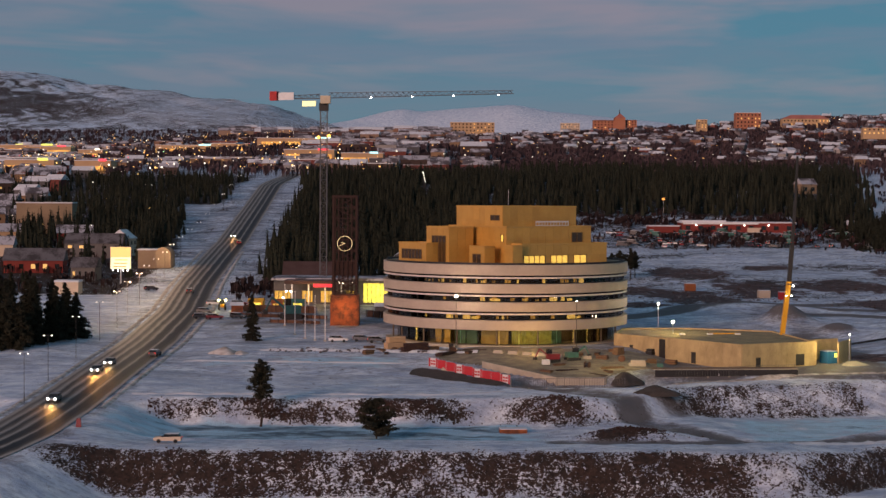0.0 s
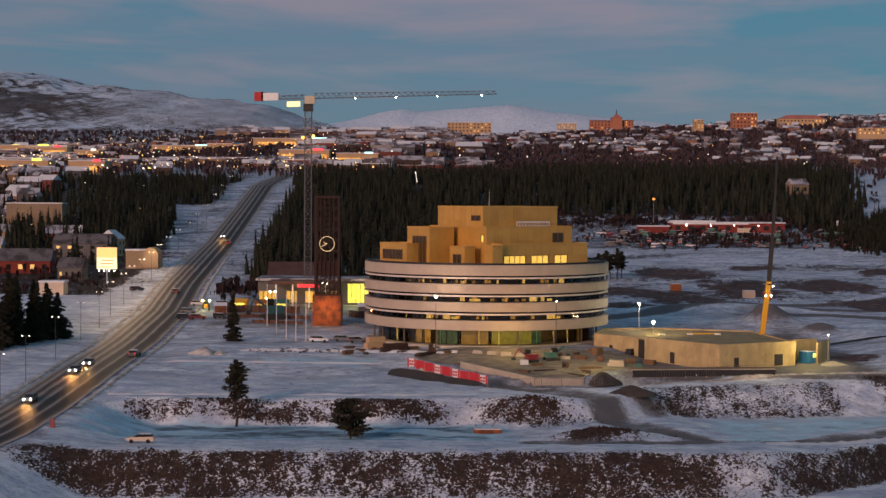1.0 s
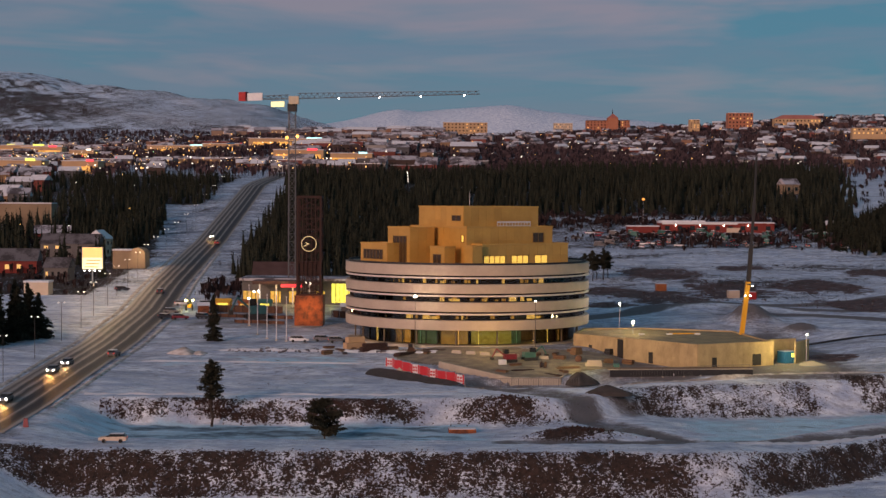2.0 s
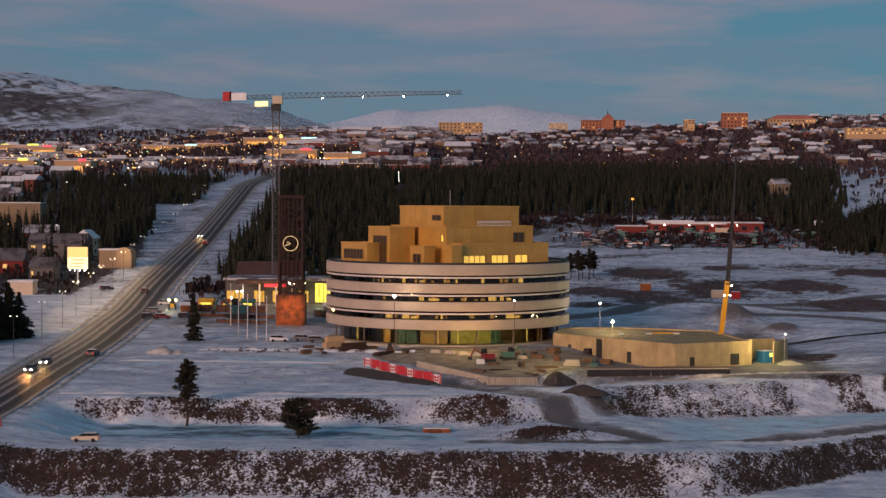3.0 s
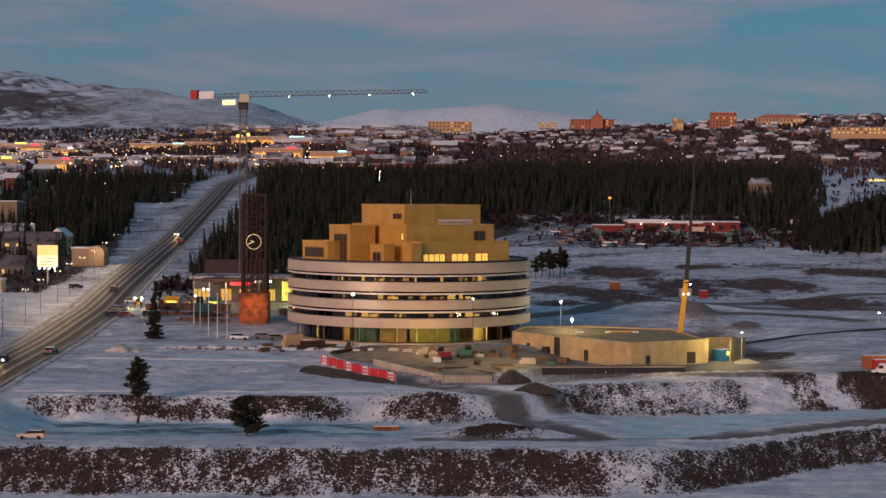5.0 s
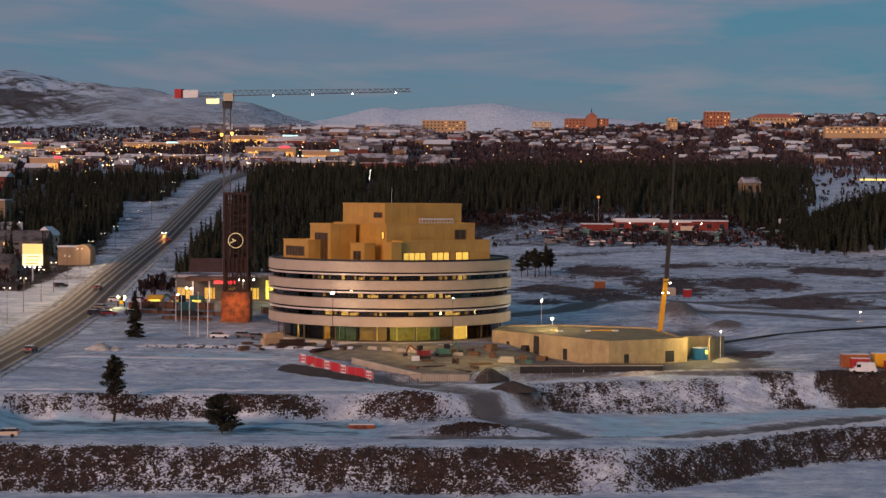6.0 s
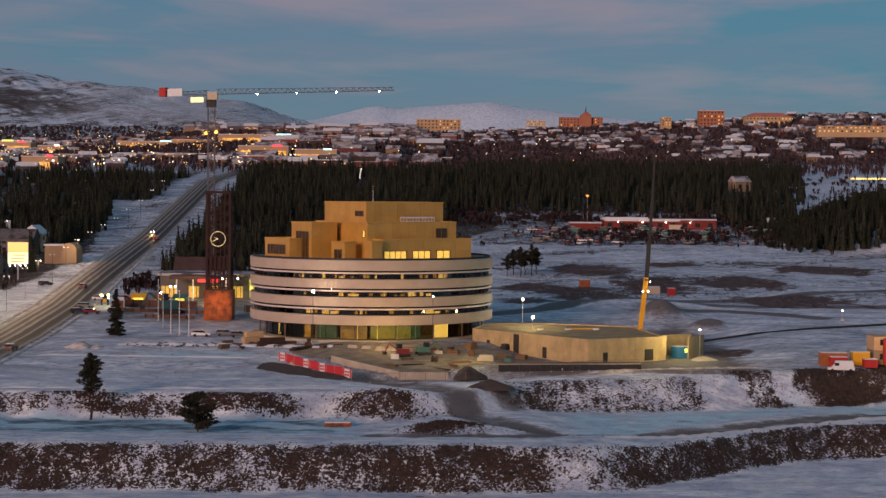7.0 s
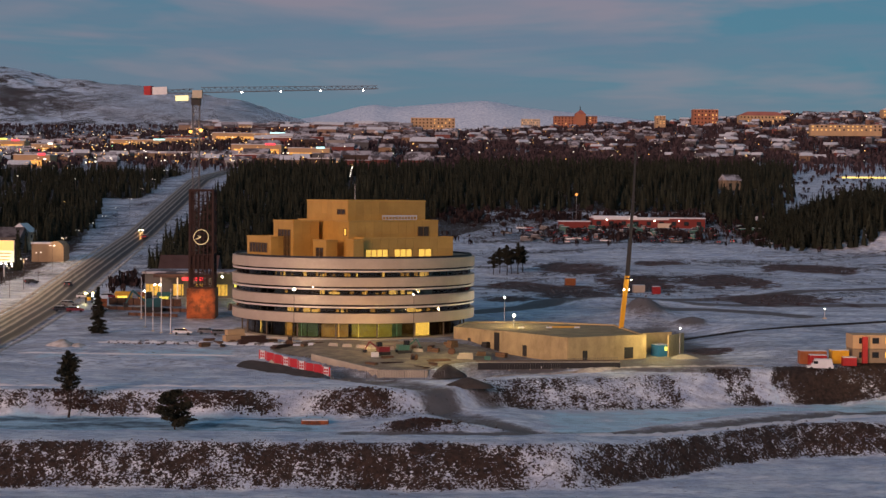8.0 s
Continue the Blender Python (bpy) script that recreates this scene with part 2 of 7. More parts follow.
WARM_LIT = lit_room("warm_lit_room", (1.0, 0.62, 0.16), 2.4, 4.5)
PALE_LIT = lit("white_lamp", (1.0, 0.9, 0.75), 14.0)
AMBER_LIT = lit("amber_lamp", (1.0, 0.36, 0.07), 1.2)
RED_LIT = lit("red_lamp", (1.0, 0.06, 0.09), 1.5)


# ---- the lie of the land ----
ALONG = [(-600, -14), (200, -13), (300, -5.5), (345, -2.0), (372, 0.6), (398, 1.0), (442, 2.6), (546, 6.0), (603, 9.0), (700, 15.5), (762, 19.5), (850, 29),
         (989, 41), (1064, 44), (1206, 50), (1465, 63), (1728, 83), (1922, 92), (2137, 108), (2354, 122), (3000, 138), (3500, 152), (5000, 170)]


def smooth(a, b, v):
    t = np.clip((v - a) / (b - a), 0, 1)
    return t * t * (3 - 2 * t)


def bump_at(v, a, b, c, d):
    """1 between b and c, sinking to 0 at a and d."""
    return smooth(a, b, v) * (1 - smooth(c, d, v))


def path_gap(x, y, pts):
    """Distance from (x, y) to a line of points in the plan."""
    best = np.full(np.shape(x), 1e9)
    for (ax, ay), (bx, by) in zip(pts, pts[1:]):
        dx, dy = bx - ax, by - ay
        t = np.clip(((x - ax) * dx + (y - ay) * dy) / (dx * dx + dy * dy), 0, 1)
        best = np.minimum(best, np.hypot(x - ax - t * dx, y - ay - t * dy))
    return best


def ripple(x, y, size, seed=0.0):
    """Cheap rolling noise, about -1 to 1."""
    u, v = x / size + seed, y / size - 1.7 * seed
    return (np.sin(u * 1.3 + 1.9 * np.sin(v * 0.7)) + np.sin(v * 1.7 + 1.3 * np.sin(u * 1.1 + 2)) + 0.6 * np.sin(2.9 * u - 2.3 * v) + 0.4 * np.sin(5.1 * v + 3.7 * u)) / 3.0


def crest_y(x):
    return 267 + 38 * smooth(48, 108, x)


ROAD = [(-170, 185), (-98, 224), (-77, 246), (-69.5, 265), (-68.2, 300), (-68, 345), (-67.8, 390), (-70.5, 455), (-79.5, 546), (-86, 672), (-94, 850), (-104.6, 1064), (-112, 1250)]
SIDE_TRACK = [(-92, 240), (-87, 330), (-84, 400), (-82, 440), (-79, 480), (-80, 520)]
MUD_TRACK = [(10, 345), (18, 331), (31, 319), (38, 308), (43, 298), (50, 290.5), (60, 288.5), (72, 291), (86, 300), (101, 311), (119, 322), (160, 345)]
MUD_LOOP = [(60, 288), (50, 286), (42, 284.0), (32, 283), (20, 283.5)]
BACK_TRACK = [(45, 445), (70, 470), (95, 480), (120, 492), (150, 520), (210, 530)]
DITCH = [(96, 458), (110, 457), (122, 450), (131, 441)]
FIELD_SCRUB = [(86, 588, 13, 22), (77, 508, 13, 24), (100, 535, 14, 24), (129, 547, 17, 18), (135, 486, 21, 19), (60, 533, 8, 20), (168, 597, 19, 16), (96, 375, 5, 6), (118, 612, 12, 9), (58, 480, 9, 8)]
BACK_TRACK_2 = [(48, 520), (75, 505), (110, 470), (150, 470), (210, 480)]


def ground(x, y):
    """The height of the ground."""
    x, y = np.asarray(x, float), np.asarray(y, float)
    z = np.interp(y, [p[0] for p in ALONG], [p[1] for p in ALONG])
    # near banks, pond and basin
    yc = crest_y(x)
    low = -12.0 + 0.25 * ripple(x, y, 6)
    deck = -5.8 - 1.2 * smooth(52, 72, x) - (0.9 - 0.7 * smooth(52, 72, x)) * smooth(yc + 4, yc + 18, y) + 0.15 * ripple(x, y, 4, 2)
    pond = bump_at(x, -95, -80, 16, 30) * bump_at(y, 284, 291, 306, 311)
    basin = smooth(44, 56, x) * bump_at(y, yc + 16, yc + 23, 320 + 0.3 * (x - 50), 332 + 0.3 * (x - 50))
    deck = deck - 0.7 * pond - 1.1 * basin
    left_foot, right_foot = 306.5 + 1.0 * np.sin(x * 0.2), 322 + 0.3 * np.clip(x - 50, 0, 200)
    foot = left_foot + (right_foot - left_foot) * smooth(30, 52, x)
    top = -3.0 + 0.6 * smooth(300, 345, y)
    step = smooth(foot, foot + 5.5 + 4 * smooth(30, 52, x), y)
    near = deck + (np.maximum(z, top) - deck) * step
    near = low + (near - low) * smooth(yc - 9.5, yc - 0.5, y + 0.8 * ripple(x, y, 5, 4))
    z = np.where(y < 360, near + (z - near) * smooth(340, 358, y), z)
    mud = np.minimum(path_gap(x, y, MUD_TRACK), path_gap(x, y, MUD_LOOP))
    z = z - 0.35 * (1 - smooth(2.5, 5, mud)) * (y > 270)
    # knolls of the second bank
    z = z + 1.3 * np.exp(-(((x - 20.5) / 9.5) ** 2 + ((y - 308.5) / 4) ** 2)) + 1.7 * np.exp(-(((x - 32) / 7.5) ** 2 + ((y - 290 - 0.12 * (x - 32)) / 3.2) ** 2))
    z = z + (0.10 * ripple(x, y, 0.9, 8) + 0.12 * ripple(x, y, 2.1, 11)) * bump_at(y, 250, 256, 338, 345)
    # road bed and verge
    road = path_gap(x, y, ROAD)
    bed = np.interp(y, [180, 224, 246, 265, 300, 345, 390, 442, 546, 700, 850, 989, 1064, 1300], [-12.2, -9.5, -6.4, -4.9, -3.6, -1.4, 0.4, 2.6, 6, 15.5, 29, 41, 44, 52])
    z = z + (bed - z) * (1 - smooth(7, 22, road)) * (y < 1250)
    # building site
    edge = np.minimum((y - 337.9) + 0 * x, ((x - 8.3) * 14.4 + (y - 352.3) * 14.6) / 20.5)
    site = smooth(-0.5, 0.5, np.where(x < 36, edge, y - 341.0 - 0.06 * (x - 36))) * bump_at(x, 4, 8, 95, 112) * (1 - smooth(415, 440, y))
    z = z + (np.minimum(z, -3.3 + 0.2 * smooth(20, 60, x)) - z) * bump_at(x, 10, 16, 40, 50) * bump_at(y, 328, 332, 338.5, 340) * (1 - site)
    z = z + (-1.75 + (0.077 - 0.047 * smooth(40, 52, x)) * np.clip(y - 338, 0, 38) - z) * site
    z = z + (4.4 + 0.7 * ripple(x, y, 2.4, 2)) * np.exp(-(((x - 90) / 5.5) ** 2 + ((y - 444) / 7) ** 2)) + 2.0 * np.exp(-(((x - 100) / 4.2) ** 2 + ((y - 428) / 5) ** 2)) + 2.0 * np.exp(-(((x - 82) / 22) ** 2 + ((y - 470) / 6) ** 2))
    # fields
    z = z + 0.7 * ripple(x, y, 28, 1) * smooth(430, 520, y) * (1 - smooth(950, 1200, y)) * smooth(10, 30, road)
    # hill of the far town
    z = z + 27 * smooth(180, 620, x) * bump_at(y, 1500, 2050, 2500, 3200) + 5 * ripple(x, y, 150, 3) * smooth(1300, 1700, y)
    z = z - 9 * smooth(-100, -420, x) * bump_at(y, 1300, 1700, 2000, 2600)
    # knoll of the wood beside the yard
    z = z + 11 * smooth(180, 224, x) * bump_at(y, 652, 684, 730, 790)
    # mountains
    ridge = np.interp(x, [-1900, -1300, -1045, -965, -872, -845, -645, -405, -290, -150, 200], [420, 360, 333, 325, 305, 297, 277, 250, 205, 165, 120])
    shape = smooth(3000, 4050, y) * (1 - 0.25 * smooth(4050, 4500, y))
    z = z + np.maximum(ridge + (9 * ripple(x, y, 90, 5) + 5 * ripple(x, y, 34, 6)) - z, 0) * shape
    far = np.interp(x, [-600, -330, -260, -150, -110, -60, 60, 150, 190, 220, 290, 390, 500, 700, 1600], [215, 236, 248, 276, 281, 275, 285, 293, 295, 291, 277, 268, 258, 240, 200]) + 2.2 * ripple(x, y, 110, 7)
    z = z + np.maximum(far - z, 0) * smooth(4250, 4720, y)
    return z


GRID_Y = np.concatenate([np.linspace(-600, 235, 24), np.arange(240, 420, 0.8), np.arange(420, 700, 2.5), np.arange(700, 1300, 6), np.arange(1300, 3000, 16), np.arange(3000, 4960, 14)])
GRID_U = np.linspace(-1, 1, 321)
GRID_W = np.clip(GRID_Y * 0.36, 0, None) + 90 + 1000 * (1 - smooth(-200, 240, GRID_Y))
GRID_X = np.outer(GRID_W, GRID_U) + 12
GRID_Z = ground(GRID_X, np.repeat(GRID_Y[:, None], len(GRID_U), 1))


def high(x, y):
    """The height of the ground's mesh at one place."""
    i = int(np.searchsorted(GRID_Y, y)) - 1
    i = max(0, min(i, len(GRID_Y) - 2))
    t = (y - GRID_Y[i]) / (GRID_Y[i + 1] - GRID_Y[i])
    z = []
    for k in (i, i + 1):
        u = max(0.0, min(319.999, ((x - 12) / GRID_W[k] + 1) * 160))
        j = int(u)
        z.append(GRID_Z[k, j] + (GRID_Z[k, j + 1] - GRID_Z[k, j]) * (u - j))
    return float(z[0] + (z[1] - z[0]) * t)


def build_ground():
    ys, us, X, Z = GRID_Y, GRID_U, GRID_X, GRID_Z
    Y = np.repeat(ys[:, None], len(us), 1)
    v = np.stack([X, Y, Z], -1).reshape(-1, 3)
    r, c = len(ys), len(us)
    idx = np.arange(r * c).reshape(r, c)
    q = np.stack([idx[:-1, :-1], idx[:-1, 1:], idx[1:, 1:], idx[1:, :-1]], -1).reshape(-1, 4)
    me = bpy.data.meshes.new("ground")
    me.from_pydata(v.tolist(), [], q.tolist())
    me.polygons.foreach_set("use_smooth", [True] * len(me.polygons))
    x, y = v[:, 0], v[:, 1]
    yc = crest_y(x)
    # what grows on, or lies bare of, the snow, and haze painted on the far shoulder
    heath = (0.70 + 0.12 * ripple(x, y * 1.6, 3.2, 3)) * smooth(-72, -56, x) * bump_at(y, yc - 10.5, yc - 8, yc - 2.0, yc + 0.5) * (1 - 0.46 * bump_at(x, 46, 50, 57, 62))
    heath = np.maximum(heath, (0.70 + 0.10 * ripple(x, y, 6, 4)) * bump_at(y, yc - 9.5, yc - 8.0, yc - 4.5, yc - 1.5) * smooth(60, 66, x) * (1 - 0.3 * smooth(120, 150, x)))
    heath = np.maximum(heath, 0.72 * bump_at(y, 307.0, 308.4, 311.2, 312.8) * bump_at(x, -58, -46, 2, 8) * (0.88 + 0.26 * ripple(x, y, 4.5, 9)))
    heath = np.maximum(heath, (0.86 + 0.34 * ripple(x, y * 1.4, 2.4, 6)) * np.exp(-(((x - 20.5) / 9.5) ** 2 + ((y - 308 + 0.22 * (x - 20.5)) / 3.6) ** 2)))
    heath = np.maximum(heath, (0.9 + 0.34 * ripple(x, y * 1.4, 2.4, 2)) * np.exp(-(((x - 32) / 8.5) ** 2 + ((y - 289 - 0.12 * (x - 32)) / 3.4) ** 2)))
    bx = x + 1.6 * ripple(x, y, 2.6, 1) + 0.4 * (y - 335)
    heath = np.maximum(heath, 0.62 * smooth(38, 50, x) * bump_at(y, 320 + 0.3 * (x - 50), 323 + 0.3 * (x - 50), 330 + 0.3 * (x - 50), 335 + 0.3 * (x - 50)) * (0.92 + 0.45 * ripple(x, y, 6, 3)) * (1 - 0.8 * bump_at(bx, 82, 86, 92, 95) - 0.8 * bump_at(bx, 102, 104.5, 107, 109) + 0.4 * bump_at(bx, 94, 96, 102, 104) + 0.4 * smooth(108, 111, bx)))
    heath = np.maximum(heath, (0.32 + 0.26 * ripple(x, y * 2.2, 30, 4) + 0.18 * ripple(x, y * 3.0, 13, 6)) * bump_at(y, 455, 500, 640, 720) * smooth(20, 60, x))
    dry = np.zeros_like(x)
    for cx, cy, rx, ry in FIELD_SCRUB:
        gap = np.hypot((x - cx) / (1.15 * rx), (y - cy) / (1.2 * ry)) + 0.34 * ripple(x, y * 0.4, 7, cx) + 0.2 * ripple(x, y * 0.5, 2.6, cy)
        dry = np.maximum(dry, 1 - smooth(0.55, 1.25, gap))
    verge = np.where(y < 640, -95 - 0.025 * (y - 503), 2.2 - 0.155 * y) + 1.5 * ripple(x, y, 9, 2)
    heath = np.maximum(heath, 0.8 * np.where((x < -80) & (y < 870), smooth(0, 6, verge - x), smooth(14, 24, path_gap(x, y, ROAD))) * np.where(x < 60, bump_at(y, 590, 610, 1120, 1300) * (x < 40 + (y - 690) * 0.3), bump_at(y, 805, 830, 1120, 1300) * (1 - smooth(0.21 * y + 26, 0.21 * y + 38, x))))
    heath = np.maximum(heath, (0.30 + 0.2 * ripple(x, y * 0.5, 6, 3)) * bump_at(path_gap(x, y, ROAD), 7, 10, 34, 44) * bump_at(y, 480, 560, 880, 960))
    heath = np.maximum(heath, (0.56 + 0.22 * ripple(x, y * 1.5, 9, 6)) * smooth(30, 60, x) * bump_at(y, 668, 690, 800, 830))
    heath = np.maximum(heath, (0.84 + 0.1 * ripple(x, y, 7, 3)) * smooth(0, 5, verge - x) * bump_at(y, 498, 508, 820, 870))
    heath = np.maximum(heath, (0.60 - 0.18 * smooth(-60, -160, x) + 0.14 * ripple(x, y, 120, 2)) * smooth(1150, 1350, y) * (1 - smooth(3000, 3300, y)) * (1 - 0.75 * smooth(0.2, 0.235, x / np.maximum(y, 1)) * (1 - smooth(1400, 1500, y))))
    crag = 0.9 * ripple(x, y * 0.5, 75, 2) + 0.9 * ripple(x, y * 0.6, 21, 4) + 1.0 * ripple(x, y * 0.7, 8, 7) + 0.7 * bump_at(y, 3350, 3480, 3620, 3760) - 0.45 * smooth(3800, 3950, y)
    crag = 0.24 + 0.54 * smooth(-0.7, 0.8, crag)
    # Even sparse heath greys this ridge: aerial haze put into its colour.
    shoulder_haze = smooth(-830, -560, x) * smooth(3150, 3500, y)
    heath = np.maximum(heath, (crag + (0.45 + 0.06 * ripple(x, y * 0.4, 60, 2) - crag) * shoulder_haze) * bump_at(y, 2900, 3100, 4150, 4400))
    heath = heath * (1 - smooth(4200, 4400, y))
    mud = (0.80 + 0.16 * ripple(x, y, 3, 5)) * (1 - smooth(2.0, 8.0, path_gap(x, y, MUD_TRACK)))
    mud = np.maximum(mud, 0.95 * np.exp(-(((x - 43.5) / 5.0) ** 2 + ((y - 322) / 5.0) ** 2)))
    mud = np.maximum(mud, 0.8 * (1 - smooth(2.0, 5.0, path_gap(x, y, MUD_LOOP))))
    mud = np.maximum(mud, 1.0 * (1 - smooth(2.5, 6, path_gap(x, y, DITCH))))
    mud = np.maximum(mud, 0.95 * (1 - smooth(3, 6.5, path_gap(x, y, BACK_TRACK))))
    mud = np.maximum(mud, 0.9 * (1 - smooth(3, 6.5, path_gap(x, y, BACK_TRACK_2))))
    mud = np.maximum(mud, (0.6 + 0.2 * smooth(38, 50, x)) * bump_at(x, 5, 12, 92, 104) * smooth(331, 334, y - np.clip(0.45 * (x - 40), 0, 10)) * (1 - smooth(420, 440, y)))
    mud = np.maximum(mud, 0.5 * (1 - smooth(1.0, 2.6, np.abs(path_gap(x, y, SIDE_TRACK) - 1.2))) * smooth(395, 425, y))
    mud = np.maximum(mud, 0.55 * (1 - smooth(7, 13, path_gap(x, y, ROAD))) * (1 - 0.4 * smooth(300, 420, y) * (x > -60)))
    mud = np.maximum(mud, 1.25 * np.exp(-(((x - 90) / 7.5) ** 2 + ((y - 444) / 9) ** 2)) + 1.2 * np.exp(-(((x - 100) / 5) ** 2 + ((y - 428) / 6) ** 2)))
    mud = np.maximum(mud, 0.62 * bump_at(x, -62, -52, 0, 10) * bump_at(y, 408, 425, 500, 520))
    mud = np.maximum(mud, 0.5 * (1 - smooth(0.5, 1.1, np.hypot((x - 89) / 17, (y - 452) / 30) + 0.15 * ripple(x, y, 6, 1))))
    ice = (0.84 + 0.34 * ripple(x * 0.5, y * 2.2, 5, 4)) * bump_at(x, -66, -44, 10, 20) * bump_at(y, 283, 287, 305, 308)
    ice = np.maximum(ice, (0.34 + 0.2 * ripple(x, y, 9, 2)) * bump_at(x, -58, -46, -14, -4) * bump_at(y, 350, 354, 363, 367))
    ice = np.maximum(ice, 0.62 * smooth(48, 60, x) * bump_at(y, yc + 18, yc + 24, 316 + 0.3 * (x - 50), 324 + 0.3 * (x - 50)))
    # where the snow is thin, trodden or blown off
    thaw = 0.5 + 0.12 * bump_at(y, 340, 350, 430, 450) - 0.2 * smooth(-60, -76, x) * (y < 700)
    thaw = thaw - 0.28 * (1 - smooth(330, 350, y))
    thaw = thaw + 0.4 * smooth(520, 600, y) * (x < 0)
    thaw = np.clip(thaw * (1 - smooth(2900, 3200, y)) + 0.25 * smooth(1000, 1300, y) * (1 - smooth(2900, 3200, y)), 0, 1)
    for name, val in (("heath", heath), ("mud", mud), ("ice", ice), ("thaw", thaw), ("dry", dry)):
        me.attributes.new(name, "FLOAT", "POINT").data.foreach_set("value", np.ascontiguousarray(val, np.float32))
    me.materials.append(ground_material())
    return tagged(new("ground", me), "snow-covered ground with brown heath banks and muddy tracks", "ground", kind="structure")


def ground_material():
    m = bpy.data.materials.new("snowy_ground")
    m.use_nodes = True
    nt = m.node_tree
    n, link = nt.nodes.new, nt.links.new
    b = nt.nodes["Principled BSDF"]
    geo = n("ShaderNodeNewGeometry")

    def noise(scale, detail, rough=0.55, flat=1.0):
        t, mp = n("ShaderNodeTexNoise"), n("ShaderNodeMapping")
        mp.inputs["Scale"].default_value = (1, flat, 1)
        link(geo.outputs["Position"], mp.inputs["Vector"])
        link(mp.outputs["Vector"], t.inputs["Vector"])
        t.inputs["Scale"].default_value, t.inputs["Detail"].default_value, t.inputs["Roughness"].default_value = scale, detail, rough
        return t.outputs["Fac"]

    def math_node(op, a, c):
        t = n("ShaderNodeMath")
        t.operation = op
        for k, v in enumerate((a, c)):
            if isinstance(v, (int, float)):
                t.inputs[k].default_value = v
            else:
                link(v, t.inputs[k])
        return t.outputs[0]

    def mask(name, grain, lo, hi, gain=1.0):
        at = n("ShaderNodeAttribute")
        at.attribute_name = name
        s = math_node("ADD", math_node("MULTIPLY", at.outputs["Fac"], gain), grain)
        r = n("ShaderNodeMapRange")
        r.interpolation_type = "SMOOTHSTEP"
        r.inputs["From Min"].default_value, r.inputs["From Max"].default_value = lo, hi
        link(s, r.inputs["Value"])
        return r.outputs["Result"]

    def blend(f, a, c):
        t = n("ShaderNodeMix")
        t.data_type = "RGBA"
        for key, v in (("Factor", f), ("A", a), ("B", c)):
            if isinstance(v, tuple):
                t.inputs[key].default_value = (*v, 1)
            else:
                link(v, t.inputs[key])
        return t.outputs["Result"]

    fine, mid, wide = noise(1.7, 6, 0.72), noise(0.16, 5, 0.6), noise(0.02, 5, 0.6)
    drift = n("ShaderNodeMapRange")
    drift.inputs["From Min"].default_value, drift.inputs["From Max"].default_value = 0.36, 0.64
    link(noise(0.14, 6, 0.66, 1.9), drift.inputs["Value"])
    snow = blend(drift.outputs["Result"], (0.91, 0.95, 1.0), (0.45, 0.53, 0.68))
    streak = n("ShaderNodeMapRange")
    streak.inputs["From Min"].default_value, streak.inputs["From Max"].default_value = 0.42, 0.62
    link(noise(0.05, 6, 0.6, 2.2), streak.inputs["Value"])
    patch = n("ShaderNodeMapRange")
    patch.inputs["From Min"].default_value, patch.inputs["From Max"].default_value = 0.30, 0.52
    link(noise(0.035, 4, 0.6, 1.8), patch.inputs["Value"])
    thin = n("ShaderNodeAttribute")
    thin.attribute_name = "thaw"
    snow = blend(math_node("MULTIPLY", math_node("MULTIPLY", streak.outputs["Result"], patch.outputs["Result"]), thin.outputs["Fac"]), snow, (0.17, 0.20, 0.27))
    blot = n("ShaderNodeMapRange")
    blot.inputs["From Min"].default_value, blot.inputs["From Max"].default_value, blot.inputs["To Max"].default_value = 0.49, 0.60, 0.95
    link(noise(0.5, 6, 0.66, 2.4), blot.inputs["Value"])
    snow = blend(math_node("MULTIPLY", blot.outputs["Result"], math_node("ADD", math_node("MULTIPLY", thin.outputs["Fac"], 0.8), 0.15)), snow, (0.15, 0.16, 0.20))
    rough_grain = n("ShaderNodeMapRange")
    rough_grain.inputs["From Min"].default_value, rough_grain.inputs["From Max"].default_value = 0.36, 0.64
    link(noise(1.1, 6, 0.75), rough_grain.inputs["Value"])
    brown = blend(rough_grain.outputs["Result"], (0.014, 0.010, 0.008), (0.078, 0.047, 0.034))
    grain = math_node("ADD", math_node("MULTIPLY", math_node("ADD", math_node("MULTIPLY", fine, 0.7), math_node("MULTIPLY", noise(5.0, 3, 0.7), 0.3)), 1.1), math_node("ADD", math_node("MULTIPLY", mid, 0.6), math_node("MULTIPLY", wide, 0.5)))
    dirt = blend(mid, (0.085, 0.074, 0.072), (0.235, 0.215, 0.215))
    crack = n("ShaderNodeMapRange")
    crack.inputs["From Min"].default_value, crack.inputs["From Max"].default_value = 0.45, 0.55
    link(noise(0.16, 7, 0.68, 2.4), crack.inputs["Value"])
    c = blend(mask("ice", math_node("MULTIPLY", mid, 1.6), 0.95, 1.45), snow, blend(math_node("MULTIPLY", math_node("MULTIPLY", crack.outputs["Result"], 0.75), math_node("ADD", math_node("MULTIPLY", mask("ice", mid, 1.15, 1.5), 0.75), 0.25)), blend(mask("ice", mid, 1.15, 1.5), (0.50, 0.74, 0.88), (0.27, 0.40, 0.49)), (0.045, 0.068, 0.09)))
    c = blend(mask("mud", math_node("ADD", math_node("MULTIPLY", mid, 1.1), math_node("MULTIPLY", fine, 0.7)), 1.2, 1.75), c, dirt)
    straw = n("ShaderNodeMapRange")
    straw.inputs["From Min"].default_value, straw.inputs["From Max"].default_value = 0.38, 0.62
    link(noise(0.45, 6, 0.7, 1.6), straw.inputs["Value"])
